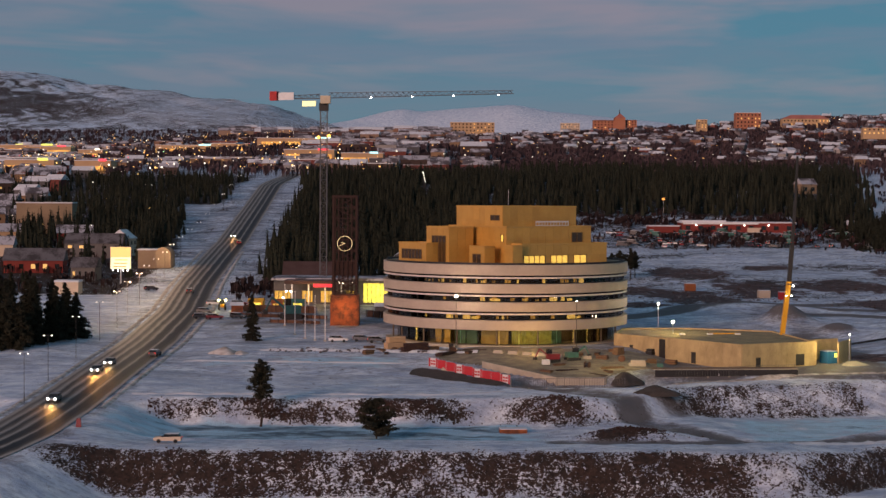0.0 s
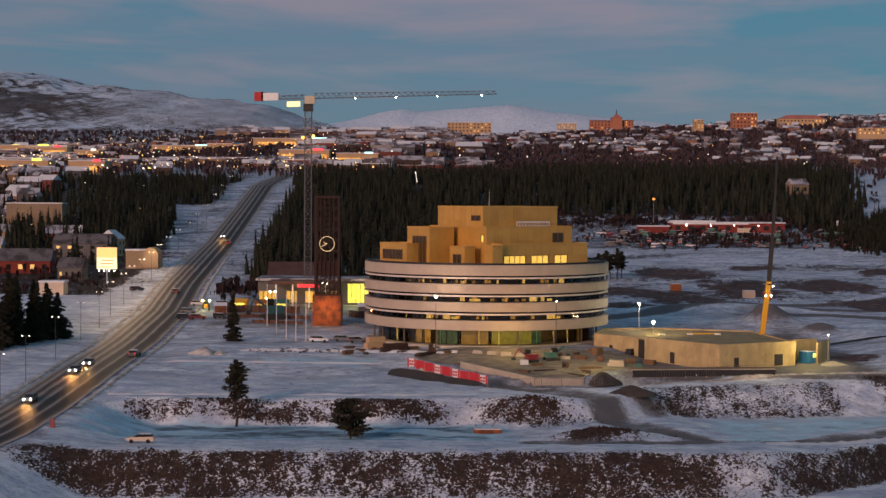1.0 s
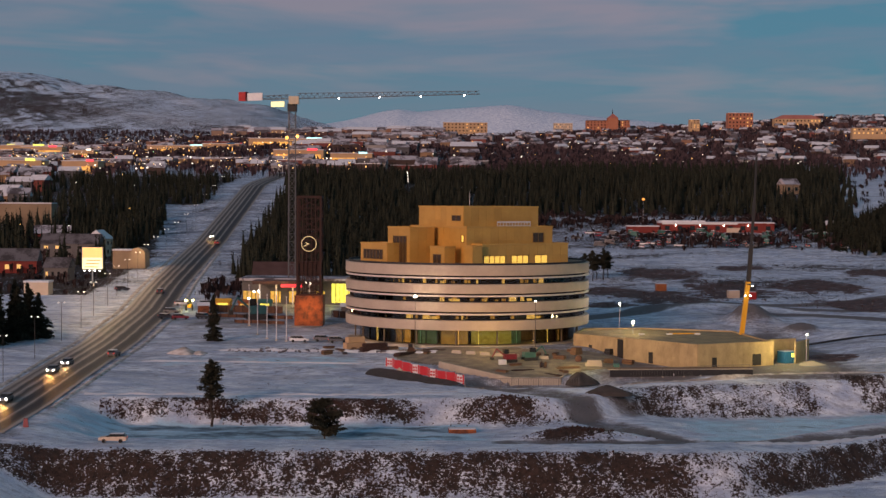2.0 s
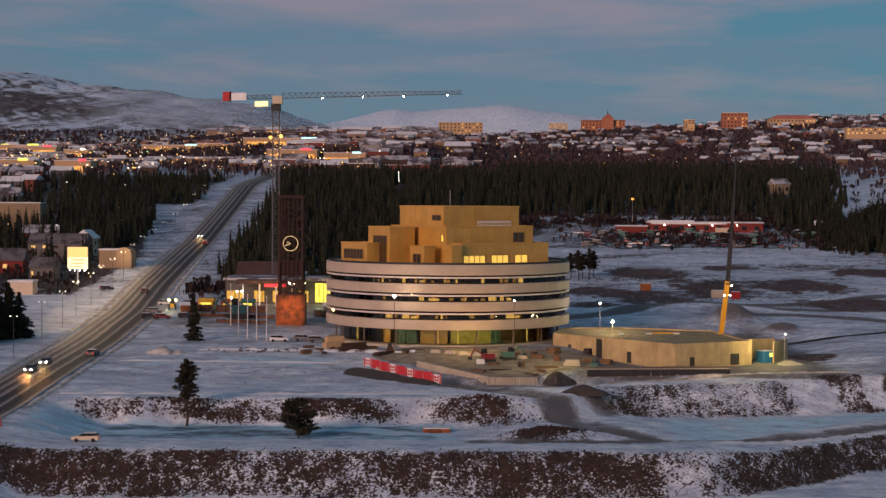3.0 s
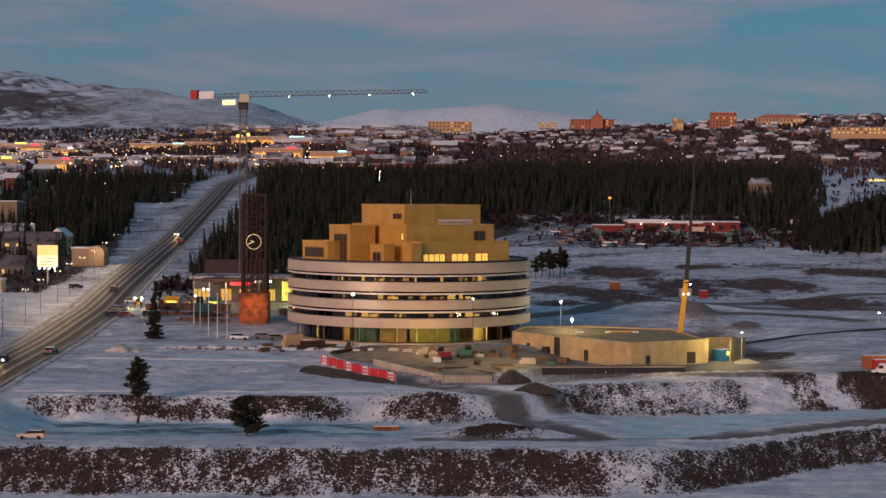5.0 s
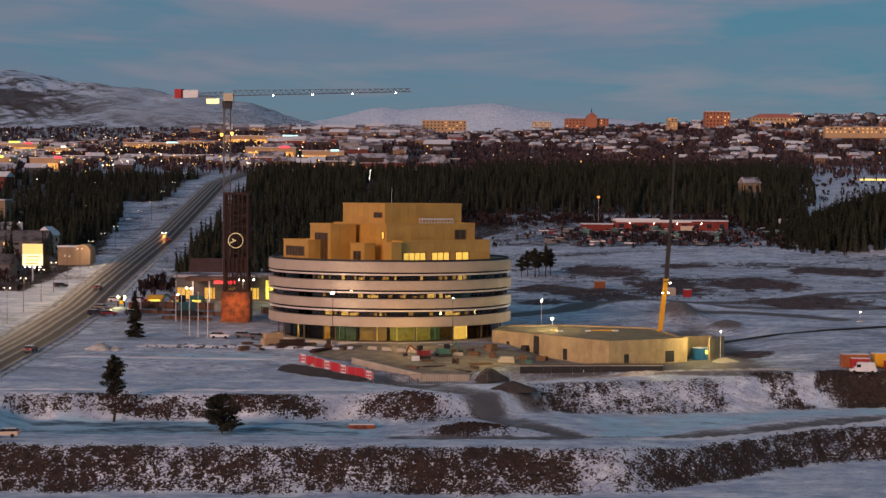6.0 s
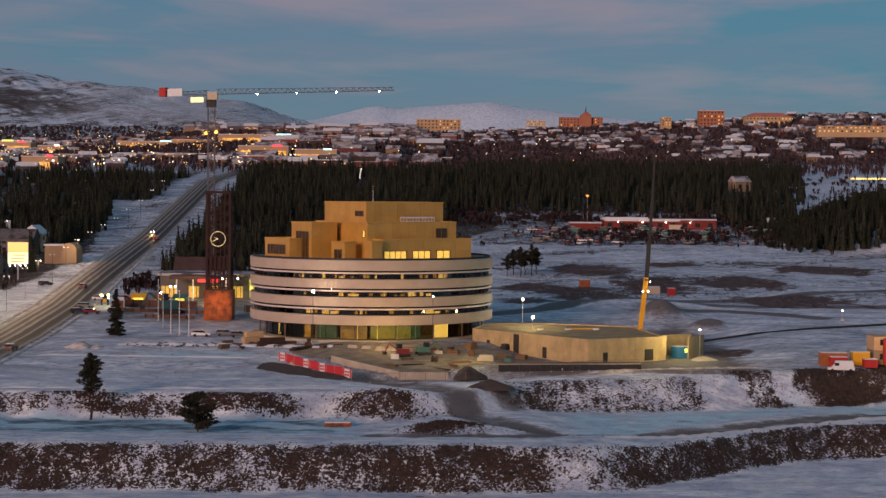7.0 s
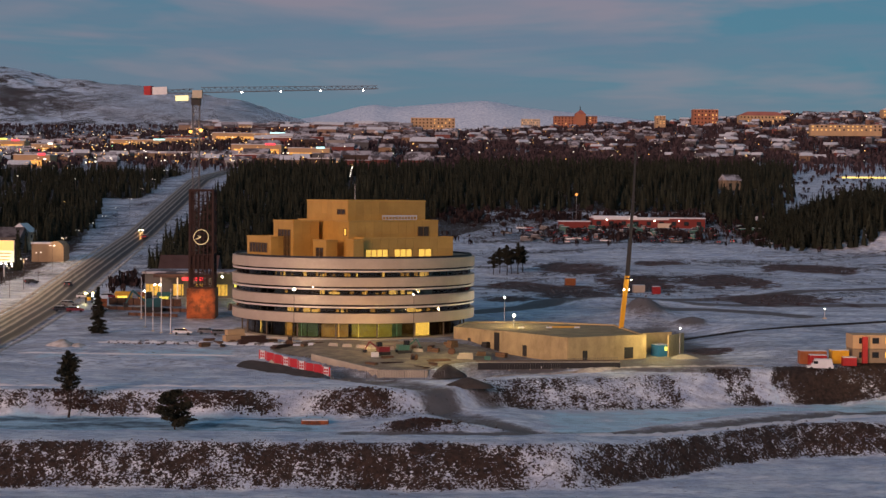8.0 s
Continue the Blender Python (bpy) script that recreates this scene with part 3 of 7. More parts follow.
    c = blend(mask("dry", math_node("MULTIPLY", math_node("SUBTRACT", noise(0.28, 6, 0.75, 2.0), 0.5), 3.4), 0.46, 0.66), c, blend(straw.outputs["Result"], (0.030, 0.020, 0.020), (0.17, 0.095, 0.08)))
    specks = math_node("ADD", math_node("MULTIPLY", math_node("SUBTRACT", fine, 0.5), 1.8), math_node("MULTIPLY", math_node("SUBTRACT", noise(2.6, 3, 0.7), 0.5), 3.0))
    specks = math_node("ADD", specks, math_node("ADD", math_node("MULTIPLY", math_node("SUBTRACT", mid, 0.5), 0.9), math_node("MULTIPLY", math_node("SUBTRACT", wide, 0.5), 0.9)))
    specks = math_node("ADD", specks, math_node("MULTIPLY", math_node("SUBTRACT", noise(0.62, 4, 0.62, 0.4), 0.5), 2.0))
    c = blend(mask("heath", specks, 0.78, 0.92, 1.65), c, brown)
    link(c, b.inputs["Base Color"])
    b.inputs["Roughness"].default_value, b.inputs["Specular IOR Level"].default_value = 0.8, 0.25
    bp = n("ShaderNodeBump")
    bp.inputs["Strength"].default_value, bp.inputs["Distance"].default_value = 0.9, 0.5
    link(grain, bp.inputs["Height"])
    link(bp.outputs["Normal"], b.inputs["Normal"])
    return m


build_ground()


# ---- road ----
def along(pts, step):
    """Points at even steps along a line of the plan, with the way across it."""
    p = [Vector(a) for a in pts]
    out, cum = [], [0.0]
    for a, b in zip(p, p[1:]):
        cum.append(cum[-1] + (b - a).length)
    xs, ys = [q.x for q in p], [q.y for q in p]
    d = np.arange(0, cum[-1], step)
    x, y = np.interp(d, cum, xs), np.interp(d, cum, ys)
    k = np.ones(9) / 9
    x[4:-4], y[4:-4] = np.convolve(x, k, "valid"), np.convolve(y, k, "valid")
    tx, ty = np.gradient(x), np.gradient(y)
    ln = np.hypot(tx, ty)
    return x, y, ty / ln, -tx / ln, d


def road_material(name, lanes):
    m = bpy.data.materials.new(name)
    m.use_nodes = True
    nt = m.node_tree
    n, link = nt.nodes.new, nt.links.new
    b = nt.nodes["Principled BSDF"]
    at, geo = n("ShaderNodeAttribute"), n("ShaderNodeNewGeometry")
    at.attribute_name = "across"
    no, mp = n("ShaderNodeTexNoise"), n("ShaderNodeMapping")
    mp.inputs["Scale"].default_value = (1, 0.12, 1)
    link(geo.outputs["Position"], mp.inputs["Vector"])
    link(mp.outputs["Vector"], no.inputs["Vector"])
    no.inputs["Scale"].default_value, no.inputs["Detail"].default_value = 0.9, 5
    wob = n("ShaderNodeMath")
    wob.operation = "MULTIPLY_ADD"
    wob.inputs[1].default_value = 0.07
    link(no.outputs["Fac"], wob.inputs[0])
    link(at.outputs["Fac"], wob.inputs[2])
    ramp = n("ShaderNodeValToRGB")
    cr = ramp.color_ramp
    wet, slush, snow = (0.024, 0.019, 0.016, 1), (0.10, 0.075, 0.056, 1), (0.37, 0.32, 0.275, 1)
    cr.elements[0].position, cr.elements[0].color = 0.0, snow
    cr.elements[1].position, cr.elements[1].color = 1.0, snow
    for p, c in lanes:
        cr.elements.new(p).color = {"w": wet, "s": slush, "n": snow}[c]
    link(wob.outputs[0], ramp.inputs["Fac"])
    link(ramp.outputs["Color"], b.inputs["Base Color"])
    b.inputs["Roughness"].default_value, b.inputs["Specular IOR Level"].default_value = 0.6, 0.2
    return m


def strip(name, pts, width, lift, mat, label, step=3.0):
    x, y, nx, ny, d = along(pts, step)
    cols = np.linspace(-0.5, 0.5, 9)
    v, a = [], []
    for i in range(len(x)):
        for c in cols:
            px, py = x[i] + nx[i] * c * width, y[i] + ny[i] * c * width
            v.append((px, py, high(px, py) + lift))
            a.append(c + 0.5)
    k = len(cols)
    f = [(i * k + j, i * k + j + 1, (i + 1) * k + j + 1, (i + 1) * k + j) for i in range(len(x) - 1) for j in range(k - 1)]
    me = bpy.data.meshes.new(name)
    me.from_pydata(v, [], f)
    me.attributes.new("across", "FLOAT", "POINT").data.foreach_set("value", a)
    me.materials.append(mat)
    me.polygons.foreach_set("use_smooth", [True] * len(me.polygons))
    return tagged(new(name, me), label, "road", kind="structure")


MAIN_LANES = [(0.08, "n"), (0.13, "s"), (0.20, "n"), (0.26, "w"), (0.31, "s"), (0.36, "n"), (0.42, "w"), (0.47, "s"), (0.53, "n"), (0.58, "w"), (0.66, "w"), (0.71, "s"), (0.74, "n"), (0.79, "w"), (0.88, "w"), (0.95, "s")]
strip("road", ROAD, 13.0, 0.14, road_material("slushy_asphalt", MAIN_LANES), "two-lane road with dark wheel tracks and brown slush")

# ---- round town hall ----
HALL_X, HALL_Y, HALL_Z = 14.8, 404.0, 1.2


def town_hall():
    hall = thing("town_hall", HALL_X, HALL_Y, HALL_Z, "round town hall with pale bands and golden blocks on top", "building")
    z = -HALL_Z
    levels = [(17.0, 19.35), (13.0, 15.1), (8.95, 11.05), (4.8, 7.0)]
    for lo, hi in levels:
        part("band", Geo().ring(27.6, 29.0, lo + z, hi + z, 180, bevel=0.08), BAND, hall, "pale pinkish cladding band", smooth=False)
    for lo in (16.3, 12.28, 8.22):
        part("sunshade", Geo().ring(28.35, 28.95, lo + z, lo + 0.36 + z, 180, bevel=0.05), TRIM, hall, "thin pale sunshade ring")
    for lo, hi in ((15.1, 17.0), (11.05, 13.0), (7.0, 8.95)):
        one = Geo().box(27.9, 0, lo + z + 0.02, 0.08, 2.36, hi - lo - 0.04).mesh("window_pane", GLASS)
        post = Geo().box(27.92, 0, lo + z, 0.16, 0.09, hi - lo).mesh("mullion", DARK)
        for k in range(72):
            for name, me, off in (("window_pane", one, 0.0), ("mullion", post, 2.5)):
                ob = new(name, me)
                ob.parent = hall
                ob.matrix_basis = pose(0, 0, 0, 0, 0, k * 5 + off)
    for lo in (15.0, 10.95, 6.9):
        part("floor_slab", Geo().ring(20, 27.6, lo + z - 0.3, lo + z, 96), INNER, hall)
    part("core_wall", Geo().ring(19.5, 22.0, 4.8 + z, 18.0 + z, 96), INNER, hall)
    part("roof_deck", Geo().ring(0.5, 27.6, 18.2 + z, 18.6 + z, 96), SNOW, hall, "snow-covered roof deck")
    part("roof_rail", Geo().ring(28.2, 28.35, 19.35 + z, 19.8 + z, 120), DARK, hall, "low dark rail on the rim")
    # lit rooms behind the panes: floor, degrees from straight ahead, width
    rooms = [(15.2, -51, 0.7), (15.2, -34, 0.5), (15.2, -22, 0.7), (15.2, -13, 0.8), (15.2, 4, 0.4), (15.2, 39, 1.9), (15.2, 52, 1.4), (15.2, 59, 1.4), (15.2, 17, 0.4),
             (11.2, -51, 0.8), (11.2, -60, 0.6), (11.2, -13, 1.0), (11.2, -7, 2.4), (11.2, 22, 1.9), (11.2, 27, 0.8), (11.2, 31, 1.2), (11.2, 56, 1.0), (11.2, 61, 1.2), (11.2, 8, 0.4),
             (7.15, -30, 1.6), (7.15, -21, 1.6), (7.15, -17, 1.6), (7.15, -45, 0.5), (7.15, 32, 2.2), (7.15, 36, 1.2), (7.15, -3, 0.6), (7.15, 57, 0.5)]
    few = random.Random(9)
    dim = [(few.choice((15.2, 11.2, 7.15)), few.uniform(-80, 80), few.uniform(0.2, 0.9)) for k in range(70)]
    for lo, a, w in dim:
        ob = part("room_light", Geo().box(25.6, 0, lo + z, 0.25, w, few.uniform(0.3, 1.2)), AMBER_ROOM, hall, "dim light deep in a room")
        ob.matrix_basis = pose(0, 0, 0, 0, 0, a - 90)
    for k, (lo, a, w) in enumerate(rooms):
        g = Geo().box(26.6, 0, lo + z, 0.25, w, 0.55 + 0.35 * ((k * 7) % 3))
        ob = part("ceiling_light", g, WARM_LIT, hall, "warm light in a room behind glass")
        ob.matrix_basis = pose(0, 0, 0, 0, 0, a - 90)
    # ground floor
    part("plinth", Geo().ring(0.5, 28.4, -1.2, 0.1, 96), PALE_CONCRETE, hall)
    pane = Geo().box(25.5, 0, 0.1, 0.1, 4.3, 3.5).mesh("ground_floor_pane", GLASS)
    for k in range(36):
        ob = new("ground_floor_pane", pane)
        ob.parent, ob.matrix_basis = hall, pose(0, 0, 0, 0, 0, k * 10)
    # Columns take the dark inner colour, painting in the shade they stand in.
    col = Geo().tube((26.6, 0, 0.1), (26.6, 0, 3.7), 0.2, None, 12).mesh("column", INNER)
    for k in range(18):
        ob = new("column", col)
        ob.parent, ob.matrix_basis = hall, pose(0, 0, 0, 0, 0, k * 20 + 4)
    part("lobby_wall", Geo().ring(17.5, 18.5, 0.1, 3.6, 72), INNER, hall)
    # Last entry, at 60.5 degrees, is a brown post made to glow amber.
    for a, w, m in ((-56.5, 2.2, ENTRANCE), (-51, 2.0, ENTRANCE), (-40, 1.6, AMBER_ROOM), (-34, 1.4, AMBER_ROOM), (-26, 2.6, TEAL_LIT), (-19.5, 2.4, TEAL_LIT), (-11, 3.0, DIM_LIT), (-4, 3.2, DIM_LIT), (5, 3.0, GREEN_LIT), (12, 3.6, GREEN_LIT), (19.5, 3.0, GREEN_LIT), (26, 2.4, TEAL_LIT),
                    (39.5, 2.0, ENTRANCE), (44.8, 2.2, ENTRANCE), (60.5, 1.0, AMBER_ROOM)):
        ob = part("lobby_glow", Geo().box(24.6, 0, 0.25, 0.3, w, 3.2), m, hall, "glowing lobby patch seen through the glass")
        ob.matrix_basis = pose(0, 0, 0, 0, 0, a - 90)
    crystal(hall)
    part("antenna", Geo().tube((0.4, -6, 30.8), (0.4, -6, 35.0), 0.07, 0.03, 6), STEEL, hall)
    return hall


AMBER_ROOM = lit_room("amber_lobby", (0.95, 0.5, 0.1), 0.95)
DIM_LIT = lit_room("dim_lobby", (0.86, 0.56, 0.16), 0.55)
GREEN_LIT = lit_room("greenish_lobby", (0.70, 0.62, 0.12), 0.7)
ENTRANCE = lit_room("lit_entrance", (1.0, 0.66, 0.14), 4.2, 6.0)
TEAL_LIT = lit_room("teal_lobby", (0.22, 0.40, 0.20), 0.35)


def crystal(hall):
    """The golden boxes, each by its near corner, its turn, and its runs to the right and to the left."""
    def block(name, cx, cy, z0, z1, right, left, turn=36.0):
        c, s = math.cos(radians(turn)), math.sin(radians(turn))
        a = Vector((cx - HALL_X, cy - HALL_Y))
        r, l = Vector((c, s)) * right, Vector((-s, c)) * left
        poly = [tuple(a), tuple(a + r), tuple(a + r + l), tuple(a + l)]
        ob = part(name, Geo().prism(poly, z0 - HALL_Z, z1 - HALL_Z), BRASS, hall, "golden metal-clad box")
        g = Geo()
        for p, q in zip(poly, poly[1:] + poly[:1]):
            p, q = Vector(p), Vector(q)
            g.bar((p.x, p.y, z1 - HALL_Z + 0.02), (q.x, q.y, z1 - HALL_Z + 0.02), 0.35)
        part("coping", g, BRASS, ob)
        # cladding panels on the two faces toward the road
        for way, run, out in ((r, right, Vector((s, -c))), (l, left, Vector((-c, -s)))):
            n, m = max(1, round(run / 2.3)), max(1, round((z1 - z0) / 2.9))
            for i in range(n):
                for j in range(m):
                    q = a + way / run * (run * (i + 0.5) / n) + out * 0.02
                    part("panel", Geo().box(q.x, q.y, z0 - HALL_Z + (z1 - z0) * j / m + 0.02, run / n - 0.05, 0.05, (z1 - z0) / m - 0.05, math.degrees(math.atan2(way.y, way.x))), BRASS, ob)
        return ob, a, Vector((c, s)), Vector((-s, c))

    def opening(owner, a, way, u, z0, w, h, m=None, depth=0.12, name="window"):
        """A framed window on a face that starts at a and runs along way."""
        out = Vector((way.y, -way.x))
        if out.y > 0:
            out = -out
        p = a + way * (u + w / 2) + out * 0.03
        t = math.degrees(math.atan2(way.y, way.x))
        n = max(1, int(w / 1.3))
        bars = [(w * k / n - w / 2 - 0.06, w * k / n - w / 2 + 0.06) for k in range(n + 1)]
        win = part(name, Geo().grille(p, way, bars, [(z0 - HALL_Z - 0.06, z0 - HALL_Z + 0.06), (z0 - HALL_Z + h - 0.06, z0 - HALL_Z + h + 0.06)], 0.3), BRONZE, hall)
        part("pane", Geo().box(p.x, p.y, z0 - HALL_Z + 0.06, w - 0.1, 0.1, h - 0.12, t), m or BROWN_GLASS, win)
        return win

    A, a, r, l = block("golden_block", 13.7, 394.0, 20, 32.2, 22.4, 17.9)
    opening(A, a, l, 1.0, 29.0, 3.4, 1.2)
    part("roof_rail", Geo().grille(a + r * 9.0 + Vector((0.588, -0.809)) * 1.2, r, [(0.9 * k, 0.9 * k + 0.16) for k in range(12)], [(27.7 - HALL_Z, 27.85 - HALL_Z), (28.5 - HALL_Z, 28.85 - HALL_Z)], 0.1), WHITE, A, "pale roof balustrade")
    B, a, r, l = block("golden_block", 14.3, 386.5, 18.6, 27.6, 25.5, 22.1)
    opening(B, a, l, 0.8, 24.2, 1.0, 1.6, WARM_PANE)
    opening(B, a, r, 19.5, 24.0, 3.2, 2.2)
    T, a, r, l = block("golden_block", 1.3, 390.0, 18.6, 27.4, 7.0, 8.9)
    opening(T, a, l, 1.2, 19.2, 5.4, 6.2)
    C, a, r, l = block("golden_block", 17.8, 384.6, 18.6, 23.7, 25.6, 6.0)
    for u, w in ((0.5, 6.2), (8.5, 5.0), (15.4, 3.8)):
        opening(C, a, r, u, 19.1, w, 2.0, WARM_PANE)
    E, a, r, l = block("golden_block", -4.0, 391.5, 18.6, 23.6, 6.0, 11.0)
    opening(E, a, l, 1.6, 20.0, 8.0, 2.2)
    D, a, r, l = block("golden_block", 9.3, 384.0, 18.6, 23.1, 3.0, 5.6)
    opening(D, a, l, 1.2, 19.4, 3.0, 2.0)
    block("golden_block", 15.6, 381.5, 18.6, 23.4, 2.8, 3.0)


# Brown base colour paints in the golden reflection on these panes.
BROWN_GLASS = material("brown_reflection_glass", (0.075, 0.042, 0.018), (0.04, 0.024, 0.012), rough=0.12, spec=0.6, bump=0.0, scale=1.5)
BRONZE = material("bronze_frame", (0.24, 0.14, 0.045), (0.17, 0.10, 0.035), rough=0.5, metal=0.2)
GLASS_DARK = material("dark_glass", (0.02, 0.02, 0.018), rough=0.08, spec=0.6, bump=0.0)
WARM_PANE = lit_room("warm_pane", (1.0, 0.58, 0.10), 1.15, 7.0)
town_hall()


# ---- low concrete hall in front ----
def streaked(name, colour, dark, scale=(0.45, 0.45, 0.2)):
    """Concrete with rain streaks and damp patches."""
    m = material(name, colour, dark, scale=2.5, rough=0.88, bump=0.3)
    nt = m.node_tree
    n, link = nt.nodes.new, nt.links.new
    b = nt.nodes["Principled BSDF"]
    old = b.inputs["Base Color"].links[0].from_socket
    geo, mp, no, rg, mx = n("ShaderNodeNewGeometry"), n("ShaderNodeMapping"), n("ShaderNodeTexNoise"), n("ShaderNodeMapRange"), n("ShaderNodeMix")
    mp.inputs["Scale"].default_value = scale
    no.inputs["Scale"].default_value, no.inputs["Detail"].default_value, no.inputs["Roughness"].default_value = 1.0, 6, 0.7
    rg.inputs["From Min"].default_value, rg.inputs["From Max"].default_value, rg.inputs["To Max"].default_value = 0.46, 0.74, 0.55
    mx.data_type = "RGBA"
    mx.inputs["B"].default_value = (*[c * 0.45 for c in dark], 1)
    link(geo.outputs["Position"], mp.inputs["Vector"])
    link(mp.outputs["Vector"], no.inputs["Vector"])
    link(no.outputs["Fac"], rg.inputs["Value"])
    link(rg.outputs["Result"], mx.inputs["Factor"])
    link(old, mx.inputs["A"])
    link(mx.outputs["Result"], b.inputs["Base Color"])
    return m


STREAKED = streaked("streaked_concrete", (0.50, 0.385, 0.205), (0.35, 0.265, 0.14))
ROOFING = streaked("damp_roof", (0.38, 0.29, 0.14), (0.2, 0.155, 0.085), (0.3, 0.3, 0.3))

def annex():
    hall = thing("concrete_hall", 62.1, 351.0, -0.9, "low unfinished concrete hall with flat roof beside the round building", "building")
    poly = [(0, 0), (17.6, 10.0), (14, 40), (-6, 48), (-20, 46), (-23.4, 30), (-14.6, 19.2), (-13.4, 17.0)]
    t = 0.35
    for k, (p, q) in enumerate(zip(poly, poly[1:] + poly[:1])):
        p, q = Vector(p), Vector(q)
        mid, d = (p + q) / 2, q - p
        h = 5.0 if k in (0, 7) else 4.8
        part("wall", Geo().box(mid.x, mid.y, -0.6, d.length, t, h + 0.6, math.degrees(math.atan2(d.y, d.x))), STREAKED, hall, "bare stained concrete wall")
    part("roof", Geo().prism([(x * 0.985 + 0.02, y * 0.985 + 0.35) for x, y in poly], 4.2, 4.5), ROOFING, hall, "flat damp-stained roof")

    # Openings are not cut: dark panels on the wall paint their unlit depth.
    def door(ax, ay, bx, by, u, w, h, name="doorway", z=0.0, m=DARK):
        a, d = Vector((ax, ay)), (Vector((bx, by)) - Vector((ax, ay))).normalized()
        p = a + d * u + Vector((d.y, -d.x)) * (0.12 if Vector((d.y, -d.x)).y < 0 else -0.12)
        part(name, Geo().box(p.x, p.y, z, w, 0.25, h, math.degrees(math.atan2(d.y, d.x))), m, hall, "dark panel standing in for an unlit opening")
    door(0, 0, -13.4, 17, 13.5, 1.3, 2.4)
    door(0, 0, 17.6, 10, 4.2, 1.2, 2.1)
    door(0, 0, 17.6, 10, 15.6, 2.3, 2.4)
    door(-14.6, 19.2, -23.4, 30, 8.5, 1.0, 2.6)
    door(-14.6, 19.2, -23.4, 30, 2.6, 2.4, 1.6)
    door(-13.6, 17.4, -14.4, 18.8, 0.9, 2.2, 4.5, "recess")
    g = Geo()
    for u in (4, 8, 12):
        g.box(-14.5 + u * 1.6, 30 + 0.2 * u, 4.5, 1.2, 0.8, 0.3, 10)
    part("roof_light", g, WHITE, hall)
    part("pallet", Geo().box(2, 34, 4.5, 7, 1.2, 0.25, 8), YELLOW, hall)
    # end bay with its open side
    part("end_wall", Geo().box(25.0, 16.0, -0.6, 0.35, 9.0, 5.2, -30), STREAKED, hall)
    part("end_back_wall", Geo().box(21.0, 20.0, -0.6, 9.0, 0.35, 5.2, 30), STREAKED, hall)
    return hall


annex()


# ---- terrace and its wall ----
def terrace():
    pts = [(8.3, 352.0), (22.9, 337.6), (32.5, 337.6), (34, 341.5)]
    tops = [0.2, -1.6, -1.6, -1.2]
    wall = thing("retaining_wall", 8.3, 352.0, 0, "pale concrete retaining wall of the terrace", "wall", kind="structure")
    for (p, q), (za, zb) in zip(zip(pts, pts[1:]), zip(tops, tops[1:])):
        a, b = Vector(p), Vector(q)
        d = (b - a).normalized()
        nrm = Vector((d.y, -d.x)) * 0.2
        o = Vector((8.3, 352.0))
        vs = []
        for e, zt in ((a, za), (b, zb)):
            for s in (1, -1):
                for zz in (zt - 2.6, zt):
                    vs.append((e.x - o.x + s * nrm.x, e.y - o.y + s * nrm.y, zz))
        g = Geo().add(vs, [(0, 1, 5, 4), (2, 6, 7, 3), (1, 3, 7, 5), (0, 4, 6, 2), (0, 2, 3, 1), (4, 5, 7, 6)])
        part("wall_section", g, PALE_CONCRETE, wall)
    return wall


terrace()


def terrace_floor():
    """The poured floor before the round building, worn and wet."""
    edge = [(9.0, 352.2), (23.3, 338.4), (32.2, 338.4), (37, 345), (46.5, 351), (47, 367), (38, 371.5), (24, 374), (6, 375), (-2, 372), (-1, 362)]

    def inside(x, y):
        hit = False
        for (ax, ay), (bx, by) in zip(edge, edge[1:] + edge[:1]):
            if (ay > y) != (by > y) and x < ax + (bx - ax) * (y - ay) / (by - ay):
                hit = not hit
        return hit

    step, at, v, f = 0.75, {}, [], []
    for i in range(-6, 68):
        for j in range(50):
            x, y = i * step, 338 + j * step
            if not inside(x + step / 2, y + step / 2):
                continue
            q = []
            for a, b in ((0, 0), (1, 0), (1, 1), (0, 1)):
                key = (i + a, j + b)
                if key not in at:
                    px, py = key[0] * step, 338 + key[1] * step
                    at[key] = len(v)
                    v.append((px, py, high(px, py) + 0.14))
                q.append(at[key])
            f.append(tuple(q))
    ob = part("terrace_floor", Geo().add(v, f), FLOOR_SLAB, smooth=True)
    return tagged(ob, "pale concrete terrace floor with damp stains and snow remains", "floor", kind="structure")


FLOOR_SLAB = streaked("damp_floor", (0.33, 0.275, 0.20), (0.13, 0.11, 0.085), (0.22, 0.5, 0.3))
terrace_floor()


